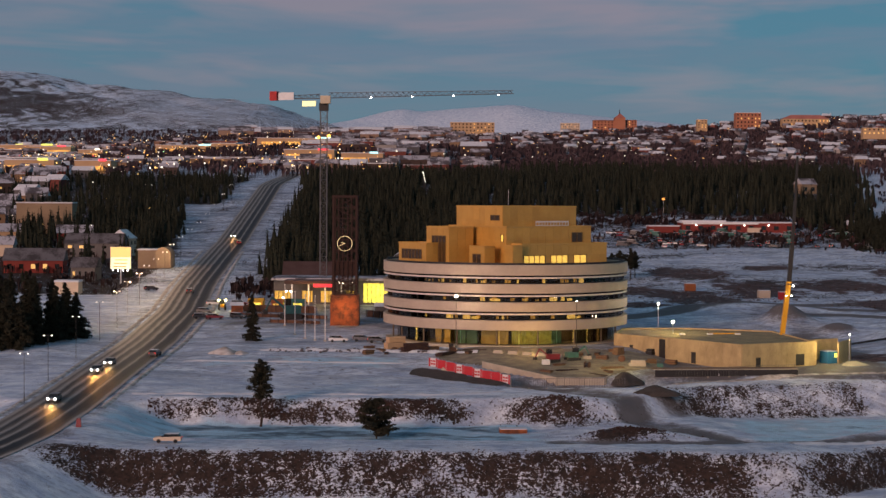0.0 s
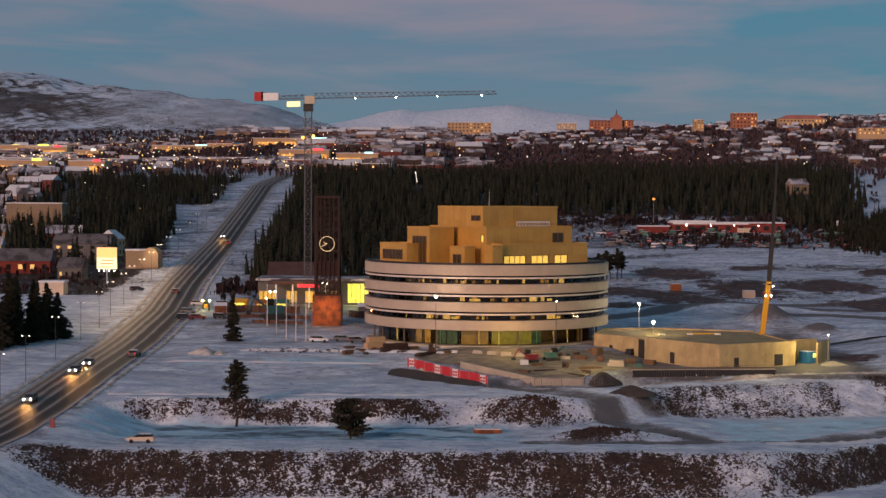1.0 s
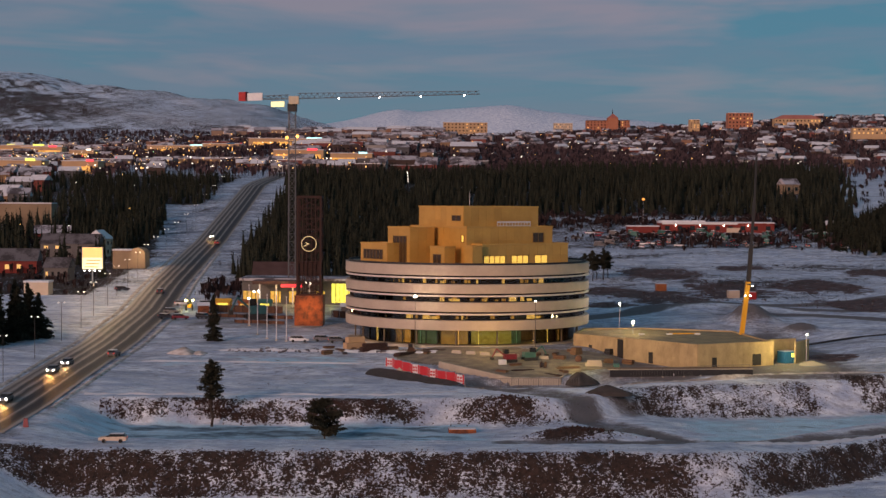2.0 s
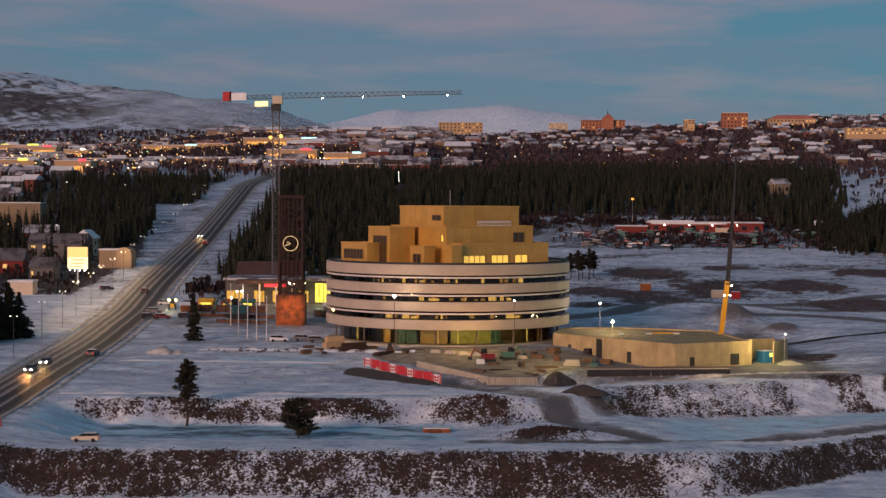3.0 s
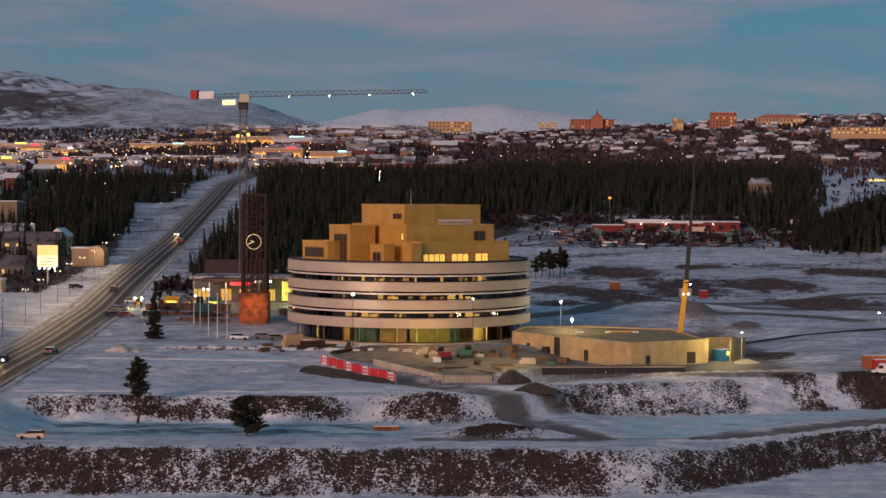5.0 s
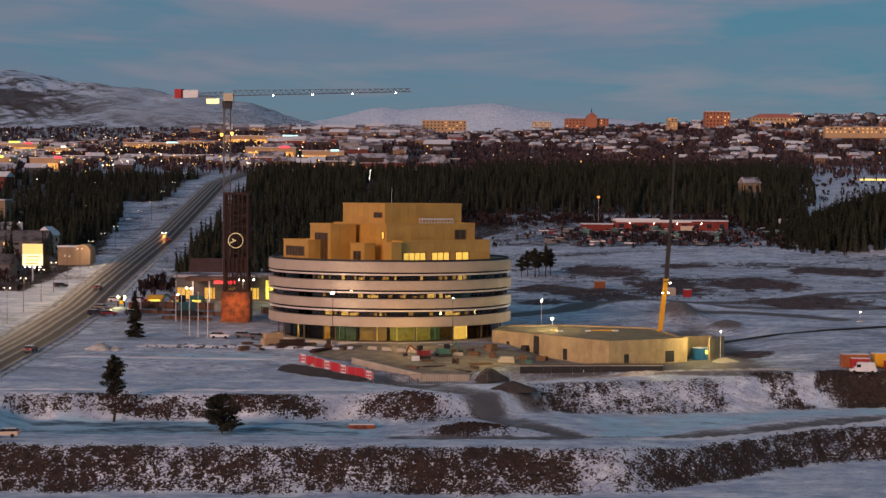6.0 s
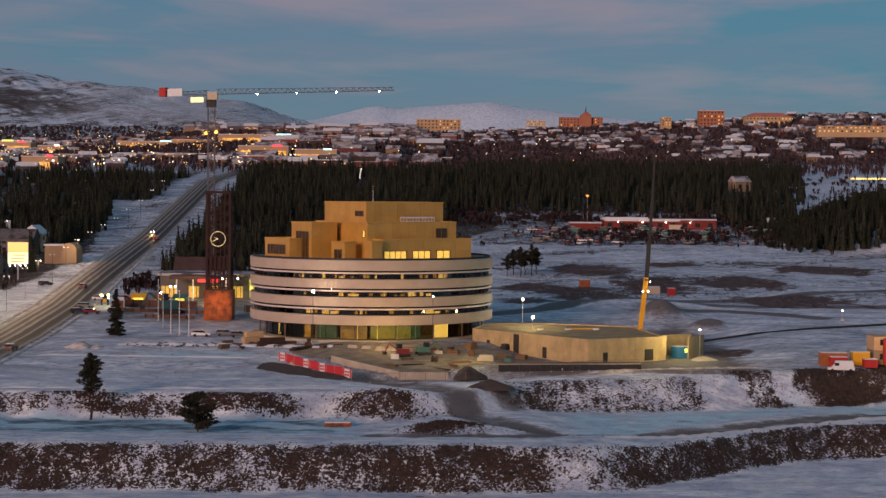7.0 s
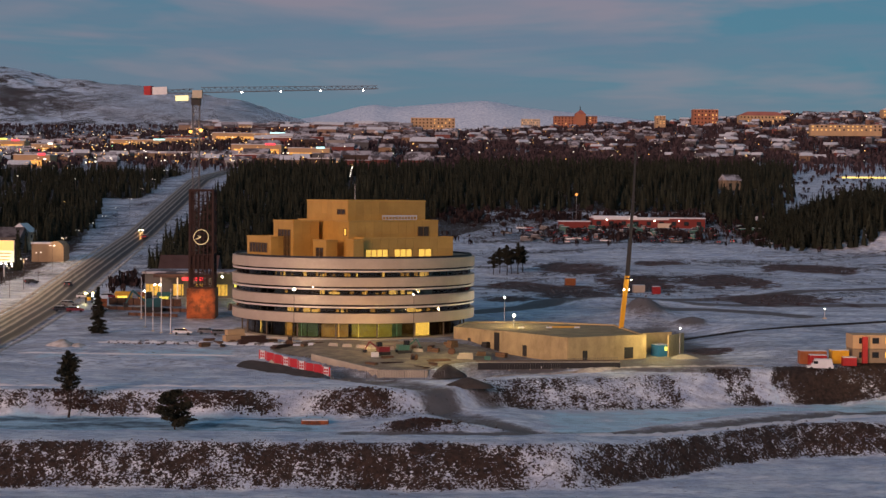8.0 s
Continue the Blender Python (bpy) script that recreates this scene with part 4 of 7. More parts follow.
# ---- banner fence ----
def banner_fence():
    fence = thing("banner_fence", -2.9, 353.0, 0, "site fence hung with red and white banners", "fence")
    a, b = Vector((0, 0)), Vector((16.2, -20.0))
    n = 9
    d = (b - a) / n
    t = math.degrees(math.atan2(d.y, d.x))
    for k in range(n + 1):
        p = a + d * k
        z = high(p.x - 2.9, p.y + 353)
        part("post", Geo().tube((p.x, p.y, z - 0.2), (p.x, p.y, z + 2.3), 0.04, None, 6), STEEL, fence)
        if k < n:
            c = a + d * (k + 0.5)
            z = high(c.x - 2.9, c.y + 353)
            white = k in (0, 3, 5, 8)
            ln = d.length - 0.1
            if white:
                ln = ln * 0.62
            ban = part("banner", Geo().box(c.x, c.y, z + 0.35, ln, 0.05, 1.8, t), WHITE if white else BANNER_RED, fence, "white banner" if white else "red banner")
            if white:
                for u in (-1, 1):
                    e = c + d.normalized() * u * (ln / 2 + (d.length - ln) / 4)
                    part("banner_edge", Geo().box(e.x, e.y, z + 0.35, (d.length - ln) / 2 - 0.06, 0.05, 1.8, t), BANNER_RED, fence)
                o = Vector((d.y, -d.x)).normalized() * 0.04
                if o.y > 0:
                    o = -o
                g = Geo()
                for i in range(2):
                    for j in range(2):
                        g.box(c.x + o.x + d.normalized().x * (i - 0.5) * 0.8, c.y + o.y + d.normalized().y * (i - 0.5) * 0.8, z + 0.75 + j * 0.6, 0.6, 0.03, 0.4, t)
                part("print", g, BANNER_RED, ban, "small red printed shapes")
    return fence


BANNER_RED = material("red_banner", (0.55, 0.035, 0.05), (0.45, 0.03, 0.04), rough=0.6)
banner_fence()


# ---- clock tower ----
def clock_tower():
    x, y = -24.7, 428.0
    tower = thing("clock_tower", x, y, high(x, y) - 0.1, "old dark rust-brown steel clock tower with a lit ring clock", "tower")
    w, top = 2.9, 32.5
    for sx in (-1, 1):
        for sy in (-1, 1):
            part("corner_post", Geo().bar((sx * w, sy * w, 0), (sx * w, sy * w, top), 0.55), RUST, tower)
    for face in range(4):
        g = Geo()
        c, s = math.cos(face * math.pi / 2), math.sin(face * math.pi / 2)

        def at(u, z):
            return (c * u + s * w, s * u - c * w, z)
        for k in range(9):
            z0, z1 = 8 + k * 2.7, 8 + (k + 1) * 2.7
            g.bar(at(-w, z0), at(w, z0), 0.24)
            g.bar(at(-w, z0), at(w, z1), 0.16)
            g.bar(at(w, z0), at(-w, z1), 0.16)
        for u in (-1.6, -0.6, 0.6, 1.6):
            g.bar(at(u, 8), at(u, top), 0.22)
        part("lattice", g, RUST, tower)
    part("base_house", Geo().box(0, 0, 0, 7.2, 6.6, 7.6), ORANGE_WOOD, tower, "orange timber hoarding round the foot")
    one = Geo().box(0, -3.36, 0.1, 0.12, 0.1, 7.4).mesh("batten", ORANGE_WOOD)
    for k in range(9):
        ob = new("batten", one)
        ob.parent, ob.matrix_basis = tower, pose(-3.3 + k * 0.82, 0, 0)
    part("upper_house", Geo().box(0, 0, 12.5, 5.2, 5.2, 3.6), RUST, tower)
    part("bell_frame", Geo().box(0, 0, top - 0.4, 6.4, 6.4, 0.6), RUST, tower)
    ring = Geo()
    n, r = 40, 1.85
    for i in range(n):
        a, b = 2 * math.pi * i / n, 2 * math.pi * (i + 1) / n
        ring.tube((r * math.cos(a), -3.3, 20.6 + r * math.sin(a)), (r * math.cos(b), -3.3, 20.6 + r * math.sin(b)), 0.075, None, 6)
    clock = part("clock", ring, CLOCK_LIT, tower, "pale lit clock ring")
    part("clock_hand", Geo().bar((0, -3.3, 20.6), (-1.35, -3.3, 20.0), 0.15), CLOCK_LIT, clock)
    part("clock_hand", Geo().bar((0, -3.3, 20.6), (-0.9, -3.3, 20.95), 0.15), CLOCK_LIT, clock)
    return tower


CLOCK_LIT = lit("lit_clock", (1.0, 0.72, 0.36), 0.6)
clock_tower()


# ---- tower crane ----
def lattice(g, a, b, w, h, bays, chord=0.16, web=0.09):
    """A triangular truss from a to b: two low chords and one high."""
    a, b = Vector(a), Vector(b)
    d = (b - a).normalized()
    side = d.cross(Vector((0, 0, 1))).normalized() * w / 2
    up = Vector((0, 0, h))
    for p, q in ((a + side, b + side), (a - side, b - side), (a + up, b + up * 0.55)):
        g.bar(p, q, chord)
    for k in range(bays):
        s, e = a + (b - a) * k / bays, a + (b - a) * (k + 1) / bays
        m = (s + e) / 2 + up * (1 - 0.45 * (k + 0.5) / bays)
        for sd in (side, -side):
            g.bar(s + sd, m, web)
            g.bar(m, e + sd, web)
        g.bar(s + side, e - side, web)


def tower_crane():
    x, y = -34.4, 486.0
    z = high(x, y)
    crane = thing("tower_crane", x, y, z, "tall grey tower crane with lights along its jib", "crane")
    top = 61.3 - z
    g, w = Geo(), 0.95
    for sx in (-1, 1):
        for sy in (-1, 1):
            g.bar((sx * w, sy * w, 0), (sx * w, sy * w, top), 0.2)
    n = 26
    for k in range(n):
        z0, z1 = top * k / n, top * (k + 1) / n
        for p, q in (((-w, -w), (w, -w)), ((w, -w), (w, w)), ((w, w), (-w, w)), ((-w, w), (-w, -w))):
            g.bar((*p, z0), (*q, z1), 0.1)
            g.bar((*p, z1), (*q, z1), 0.1)
    part("mast", g, CRANE_GREY, crane)
    part("slewing_ring", Geo().box(0, 0, top - 2.4, 2.6, 2.6, 2.2), DARK, crane)
    part("cab", Geo().box(0.6, -1.6, top - 0.4, 2.8, 2.4, 2.2), CAB, crane, "cream driver's cab")
    g = Geo()
    jib = Vector((51.4, -27.0, -0.1))
    lattice(g, (1.5, -1.1, top + 1.2), Vector((1.5, -1.1, top + 1.2)) + jib, 1.2, 1.5, 30, 0.13, 0.07)
    part("jib", g, CRANE_GREY, crane)
    back = Vector((-14.6, 7.6, 0.2))
    g = Geo()
    lattice(g, (-1, 0.7, top + 1.2), Vector((-1, 0.7, top + 1.2)) + back, 1.4, 1.2, 8)
    part("counter_jib", g, CRANE_GREY, crane)
    tb = math.degrees(math.atan2(back.y, back.x))
    part("counterweight", Geo().box(back.x * 1.02, back.y * 1.02, top + 0.9, 2.4, 1.6, 2.6, tb), RED, crane, "red counterweight")
    board = part("sign_board", Geo().box(back.x * 0.77, back.y * 0.77 - 1.0, top + 0.9, 5.2, 0.15, 2.2, tb), WHITE, crane, "white sign board")
    part("print", Geo().box(back.x * 0.73, back.y * 0.77 - 0.9, top + 1.4, 1.2, 0.12, 1.2, tb), RED, board)
    part("lit_board", Geo().box(-4.4, 2.0, top - 1.0, 4.4, 0.3, 1.5, tb), BOARD_LIT, crane, "yellow lit board")
    for k in (0.24, 0.467, 0.69, 0.925):
        p = Vector((1.5, -1.1, top + 1.0)) + jib * k
        part("jib_light", Geo().ball(p.x, p.y, p.z, 0.24), PALE_LIT, crane, "white jib lamp")
    for dx, dz in ((-1.4, -10.0), (1.6, -9.6)):
        part("mast_light", Geo().ball(dx, -1.4, top + dz, 0.5), MAST_LIT, crane, "amber mast lamp")
    return crane


CRANE_GREY = material("crane_grey", (0.10, 0.105, 0.12), (0.07, 0.075, 0.085), rough=0.6)
CAB = material("cab_cream", (0.6, 0.5, 0.36), (0.5, 0.42, 0.3), rough=0.5)
MAST_LIT = lit("mast_lamp", (1.0, 0.5, 0.1), 2.4)
BOARD_LIT = lit("lit_board", (1.0, 0.85, 0.4), 0.9)
tower_crane()


# ---- mobile crane ----
def mobile_crane():
    x, y = 76.5, 386.0
    z = high(x, y)
    crane = thing("mobile_crane", x, y, z, "mobile crane with a yellow telescopic boom raised steeply", "crane")
    body = part("carrier", Geo().box(-3, 1, 0.9, 14, 2.8, 1.2).box(-9, 1, 1.2, 2.4, 2.6, 1.6), YELLOW, crane)
    for k in range(5):
        for s in (-1, 1):
            part("wheel", Geo().tube((-8.5 + k * 2.6, 1 + s * 1.1, 0.65), (-8.5 + k * 2.6, 1 + s * 1.5, 0.65), 0.65, None, 14), RUBBER, body)
    part("superstructure", Geo().box(-1.2, 1, 2.1, 4.6, 2.6, 1.6), YELLOW, crane)
    part("boom_section", Geo().bar((0.3, -2, 2.4), (1.5, -4, 15.8 - z), 1.02), YELLOW, crane, "yellow boom base section")
    part("boom_section", Geo().bar((1.5, -4, 15.0 - z), (2.1, -4, 24 - z), 0.9), DARK, crane, "dark inner boom section")
    part("boom_section", Geo().bar((2.1, -4, 23.5 - z), (2.7, -4, 34 - z), 0.62), DARK, crane, "dark inner boom section")
    part("boom_section", Geo().bar((2.7, -4, 33.5 - z), (3.1, -4, 44 - z), 0.42), DARK, crane, "dark inner boom section")
    for p in ((0.7, -4.9, 12.6 - z), (1.9, -4.9, 12.6 - z), (2.3, -4.9, 14.8 - z)):
        part("boom_lamp", Geo().ball(*p, 0.19), PALE_LIT, crane)
    return crane


mobile_crane()

# ---- flag poles ----
for k, (x, y) in enumerate(((-39.6, 424), (-35.4, 405), (-32.3, 397), (-29.7, 393), (-27.2, 391))):
    z = high(x, y)
    pole = thing("flag_pole", x, y, z, "white flag pole with no flag", "flag pole", "row of flag poles")
    part("pole", Geo().tube((0, 0, 0), (0, 0, 10.2), 0.11, 0.06, 8), WHITE, pole)
    part("cap", Geo().ball(0, 0, 10.3, 0.16), WHITE, pole)
    part("foot", Geo().box(0, 0, -0.1, 0.7, 0.7, 0.3), PALE_CONCRETE, pole)


# ---- trees ----
def conifer(name, x, y, h, r, label, seed, spruce=True, bare=0.12, group=""):
    rnd = random.Random(seed)
    z = high(x, y) - 0.1
    tree = thing(name, x, y, z, label, "tree", group)
    trunk = Geo()
    pts = [Vector((0, 0, 0))]
    for k in range(1, 7):
        pts.append(Vector((rnd.uniform(-0.02, 0.02) * h, rnd.uniform(-0.02, 0.02) * h, h * k / 6 * 0.97)))
    for k in range(6):
        r0, r1 = h * 0.018 * (1 - k / 6.3), h * 0.018 * (1 - (k + 1) / 6.3)
        trunk.tube(pts[k], pts[k + 1], r0 + 0.02, r1 + 0.02, 8)
    crown = Geo()
    count = int(80 * h / 8) if spruce else int(60 * h / 8)
    for k in range(count):
        u = bare + (1 - bare) * (k + rnd.random()) / count
        zz = h * u
        i = min(5, int(u * 6))
        base = pts[i].lerp(pts[i + 1], u * 6 - i) if u < 0.999 else pts[6].copy()
        reach = r * ((1 - u) / (1 - bare)) ** 0.8 * rnd.uniform(0.65, 1.15) if spruce else r * math.sin(min(1, (1.03 - u) * 2.4) * 1.57) * min(1.0, 0.45 + (u - bare) * 4) * rnd.uniform(0.35, 1.15)
        if bare < 0.1 and not spruce:
            reach = r * math.sqrt(max(0.0, 1 - u * u)) * rnd.uniform(0.65, 1.08)
        reach = max(reach, 0.25)
        a = rnd.random() * 6.283
        drop = -0.28 if spruce else 0.2
        tip = base + Vector((math.cos(a) * reach, math.sin(a) * reach, drop * reach))
        trunk.tube(base, tip, 0.03 + 0.006 * reach, 0.01, 4)
        n = int(26 + reach * (38 if spruce else 34 if bare > 0.3 else 52))
        for j in range(n):
            s = rnd.random() ** 0.7
            p = base.lerp(tip, s)
            q = Vector((rnd.gauss(0, 1), rnd.gauss(0, 1), rnd.gauss(0, 0.5))) * 0.16 * (0.6 + reach * 0.35)
            c = p + q
            e = Vector((rnd.gauss(0, 1), rnd.gauss(0, 1), rnd.gauss(-0.3, 0.5))).normalized() * rnd.uniform(0.16, 0.36)
            f = Vector((rnd.gauss(0, 1), rnd.gauss(0, 1), rnd.gauss(0, 0.6))).normalized() * rnd.uniform(0.08, 0.17)
            crown.add([tuple(c - e), tuple(c + f), tuple(c + e), tuple(c - f)], [(0, 1, 2, 3)])
    part("trunk", trunk, BARK, tree)
    part("crown", crown, PINE, tree, "dark green needles")
    return tree


conifer("spruce", -44.1, 391, 11.2, 2.3, "tall narrow dark spruce on the snowy lawn", 1, True, 0.04)
conifer("pine", -32.8, 305, 12.6, 2.8, "young pine with a bare lower trunk in snow", 2, False, 0.42)
conifer("bushy_pine", -11.3, 290.5, 7.2, 3.9, "low broad bushy pine beside the frozen pond", 3, False, 0.08)
for k, (x, y, h) in enumerate(((59.5, 570, 10.5), (63.4, 572, 11.0), (61.2, 575, 8.5), (57.2, 574, 9.0), (65.2, 576, 9.5), (55.0, 571, 7.0))):
    conifer("field_pine", x, y, h, 2.1, "slim pine standing on the snowy field", 20 + k, False, 0.35, "pines on the field")
for k, (x, y, h) in enumerate(((-96, 372, 14), (-92, 380, 14), (-99, 384, 15), (-88.5, 388, 13), (-103, 378, 15), (-95, 394, 15), (-86, 397, 11), (-107, 390, 16), (-89.5, 401, 13), (-101, 368, 12), (-110, 372, 14), (-98, 398, 16), (-93, 372, 10), (-105, 400, 16), (-90.5, 393, 12), (-112, 384, 15), (-94, 386, 15), (-100, 391, 16), (-87.5, 394, 10), (-97, 377, 13), (-104, 385, 15), (-92, 399, 14))):
    conifer("spruce", x, y, h, 3.9, "dense dark spruce in the roadside clump", 40 + k, True, 0.05, "roadside clump of spruces")


def forest():
    """The dark wood behind the round building: thousands of ragged conifers."""
    rnd = random.Random(5)
    g = Geo()
    count = 0
    while count < 7300:
        y = 528 + 750 * rnd.random() ** 0.85
        x = rnd.uniform(-0.27, 0.30) * y + 10
        if count >= 6000:
            # the thick stand on the knoll beside the yard
            x, y = rnd.uniform(166, 262), rnd.uniform(657, 745)
        edge = abs(x - float(np.interp(y, [p[1] for p in ROAD[1:]], [p[0] for p in ROAD[1:]])))
        left_side = x < np.interp(y, [p[1] for p in ROAD[1:]], [p[0] for p in ROAD[1:]])
        if edge < (16 if left_side else 17) + 6 * rnd.random():
            continue
        if left_side and 560 < y < 870 and x > 2.2 - 0.155 * y - 4 * rnd.random():
            continue
        if left_side and y < 720 and (rnd.random() < (0.2 if y > 655 else 0.86) or x > -104 or any(abs(x - hx) < hw and -13 < y - hy < 8 for hx, hy, hw in ((-140, 582, 12), (-131, 640, 14), (-104, 602, 9), (-150, 520, 8), (-118, 560, 6), (-170, 640, 10), (-150, 690, 9), (-182, 700, 10)))):
            continue
        if left_side and (y < 535 or y > 1060 or (y > 760 and x < -0.222 * y + 10 + 16 * rnd.random() and rnd.random() < 0.6)):
            continue
        near_edge = 530 if x < -5 else 530 + (x + 5) * 5.5 if x < 47 else 815 if x < 0.215 * y + 20 and x < 166 else 660
        if not left_side and y < near_edge + 25 * rnd.random():
            continue
        if (abs(x + 10.5) < 3.5 and 905 < y < 1030) or (not left_side and x < 0.045 * y and y > 1120 + 30 * rnd.random()):
            continue
        if y > 845 and x > 0.21 * y + 30 + 10 * rnd.random() and (y < 1000 or x > 0.245 * y or rnd.random() < 0.9):
            continue
        if abs(x - 0.2140 * y) < 8 and 895 < y < 962:
            continue
        if x > 0.215 * y + 30 and 745 < y < 860:
            continue
        h = rnd.choice((6, 8, 9, 10, 11, 11, 12, 13)) * rnd.uniform(0.85, 1.1)
        if x > 160 and y < 750:
            h = min(h, max(2.5, 4.0 + 0.42 * (x - 173)))
        if left_side and y > 820:
            h = min(h, 8.5)
        z = high(x, y) - 0.3
        count += 1
        r = h * rnd.uniform(0.15, 0.26)
        top = (x + rnd.uniform(-0.3, 0.3), y + rnd.uniform(-0.3, 0.3))
        # a slim dark heart, and drooping sprays round it
        n, a0 = 5, rnd.random() * 6.28
        ring = [(x + 0.62 * r * math.cos(a0 + 6.283 * i / n), y + 0.62 * r * math.sin(a0 + 6.283 * i / n), z + 0.06 * h) for i in range(n)]
        g.add([(*top, z + 0.94 * h)] + ring, [(0, 1 + i, 1 + (i + 1) % n) for i in range(n)])
        for k in range(34 if y < 800 else 24):
            u = rnd.random() ** 0.8
            q = r * (1.0 - u) ** 0.75 * rnd.uniform(0.55, 1.15) + 0.1
            a = rnd.random() * 6.283
            cx, cy, cz = x + (top[0] - x) * u, y + (top[1] - y) * u, z + h * (0.08 + 0.92 * u)
            tx, ty, s = cx + q * math.cos(a), cy + q * math.sin(a), rnd.uniform(0.35, 0.75) * (0.4 + 0.6 * (1 - u))
            g.add([(cx, cy, cz + 0.1 * r), (tx - s * math.sin(a), ty + s * math.cos(a), cz - 0.35 * q + rnd.uniform(-0.4, 0.4)), (tx + s * math.sin(a), ty - s * math.cos(a), cz - 0.35 * q + rnd.uniform(-0.4, 0.4))], [(0, 1, 2)])
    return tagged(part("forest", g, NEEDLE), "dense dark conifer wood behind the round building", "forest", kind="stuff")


forest()


# ---- shrubs and scrub on the banks ----
def scrub():
    rnd = random.Random(8)
    g = Geo()

    def clump(x, y, size):
        z = high(x, y) - 0.05
        for k in range(5):
            a, t = rnd.random() * 6.283, rnd.uniform(0.15, 0.9)
            w = rnd.uniform(0.05, 0.13) * (0.6 + size)
            bx, by = x + rnd.gauss(0, 0.25) * size, y + rnd.gauss(0, 0.25) * size
            h = size * rnd.uniform(0.5, 1.2)
            tx, ty = bx + math.cos(a) * t * size * 0.7, by + math.sin(a) * t * size * 0.7
            g.add([(bx - w, by, z), (bx + w, by, z), (tx + w * 0.4, ty + 0.05, z + h), (tx - w * 0.4, ty, z + h)], [(0, 1, 2, 3)])
    for k in range(2600):
        x = rnd.uniform(-58, 128)
        yc = float(crest_y(x))
        if abs(x - 54) < 7 and rnd.random() < 0.85:
            continue
        y = yc - rnd.uniform(-0.4, 9.5)
        if float(ripple(x, y * 1.6, 3.2, 3)) + rnd.gauss(0, 0.28) > 0.05:
            clump(x, y, rnd.uniform(0.12, 0.32))
    for k in range(1300):
        x, y = rnd.uniform(-54, 6), rnd.gauss(309.4, 1.0)
        if float(ripple(x, y, 4.5, 9)) + rnd.gauss(0, 0.12) > 0.12:
            clump(x, y, rnd.uniform(0.15, 0.42))
    for cx, cy, sx, sy, n in ((20.5, 308.5, 7.5, 1.8, 320), (32, 290, 6, 1.6, 220)):
        for k in range(n):
            clump(rnd.gauss(cx, sx * 0.7), rnd.gauss(cy, sy * 0.8), rnd.uniform(0.12, 0.35))
    for k in range(700):
        x = rnd.uniform(40, 130)
        y = 323 + 0.3 * (x - 50) + rnd.uniform(-1, 8)
        if float(ripple(x, y, 6, 5)) + rnd.gauss(0, 0.1) > 0.3:
            clump(x, y, rnd.uniform(0.12, 0.3))
    for k in range(600):
        y = rnd.uniform(455, 640)
        x = rnd.uniform(45, 0.28 * y + 30)
        if min(math.hypot((x - cx) / rx, (y - cy) / ry) for cx, cy, rx, ry in FIELD_SCRUB) < 1.05:
            clump(x, y, rnd.uniform(0.25, 0.6))
    return tagged(part("scrub", g, TWIG), "brown leafless scrub and dry grass on the banks", "scrub", kind="stuff")


scrub()


def loose_stones():
    rnd = random.Random(12)
    g = Geo()
    for k in range(700):
        u = rnd.random()
        if u < 0.35:
            x, y = rnd.uniform(-38, 6), rnd.gauss(371, 1.1)
        elif u < 0.75:
            x = rnd.uniform(42, 84)
            y = 326 + 0.3 * (x - 50) + rnd.uniform(-3, 5)
        else:
            x, y = rnd.gauss(78, 18), rnd.gauss(500, 9)
        r = rnd.choice((0.14, 0.2, 0.28, 0.42, 0.6)) if not 0.35 < u < 0.75 else rnd.choice((0.1, 0.14, 0.2, 0.32))
        g.box(x, y, high(x, y) - 0.15 * r, r * rnd.uniform(0.9, 1.8), r * rnd.uniform(0.8, 1.4), r * rnd.uniform(0.5, 1.0), rnd.uniform(0, 90), rnd.uniform(0.5, 0.8))
    return tagged(part("rubble", g, STONE), "dark rubble stones with snow between them", "rubble", kind="stuff")


STONE = material("rubble_stone", (0.09, 0.08, 0.085), (0.16, 0.15, 0.155), rough=0.9, scale=1.0, island=0.3)
loose_stones()


# ---- houses, near and far ----
def window_row(owner, mats, width, height, sill, n, face_y, x0, x1, z0, rows, step, rnd, chance, frame_mat=None):
    """Rows of windows on the front of a house, each one a part of its own."""
    meshes = [Geo().box(0, 0, 0, width, 0.12, height).mesh("window", m) for m in mats]
    for r in range(rows):
        for k in range(n):
            ob = new("window", meshes[1] if rnd.random() < chance else meshes[0])
            ob.parent = owner
            ob.matrix_basis = pose(x0 + (x1 - x0) * (k + 0.5) / n, face_y - 0.05, z0 + sill + r * step)


def block_house(name, x, y, w, d, h, mat, label, rows, cols, chance=0.2, roof="flat", turn=0.0, base=None, seed=1, group="", roof_mat=None, win=None):
    rnd = random.Random(seed)
    z = high(x, y) if base is None else base
    house = thing(name, x, y, z, label, "building", group, turn)
    part("wall", Geo().box(0, 0, -4, w, d, h + 4), mat, house)
    if roof == "gable":
        part("roof", Geo().gable(0, 0, h, w + 0.8, d + 0.8, d * 0.42), roof_mat or SNOW, house, "" if roof_mat else "snowy pitched roof")
    elif roof == "hip":
        part("roof", Geo().box(0, 0, h, w + 1, d + 1, d * 0.3, 0, 0.6), roof_mat or SNOW, house)
    else:
        part("roof", Geo().box(0, 0, h, w + 0.5, d + 0.5, 0.5), roof_mat or SNOW, house, "" if roof_mat else "flat snowy roof")
    if rows * cols:
        ww, wh = win or (w / cols * 0.36, h / rows * 0.42)
        window_row(house, (GLASS_DARK, DIM_PANE), ww, wh, h / rows * 0.28, cols, -d / 2, -w / 2, w / 2, 0, rows, h / rows, rnd, chance)
    return house


DIM_PANE = lit("dim_warm_pane", (1.0, 0.56, 0.18), 0.5)
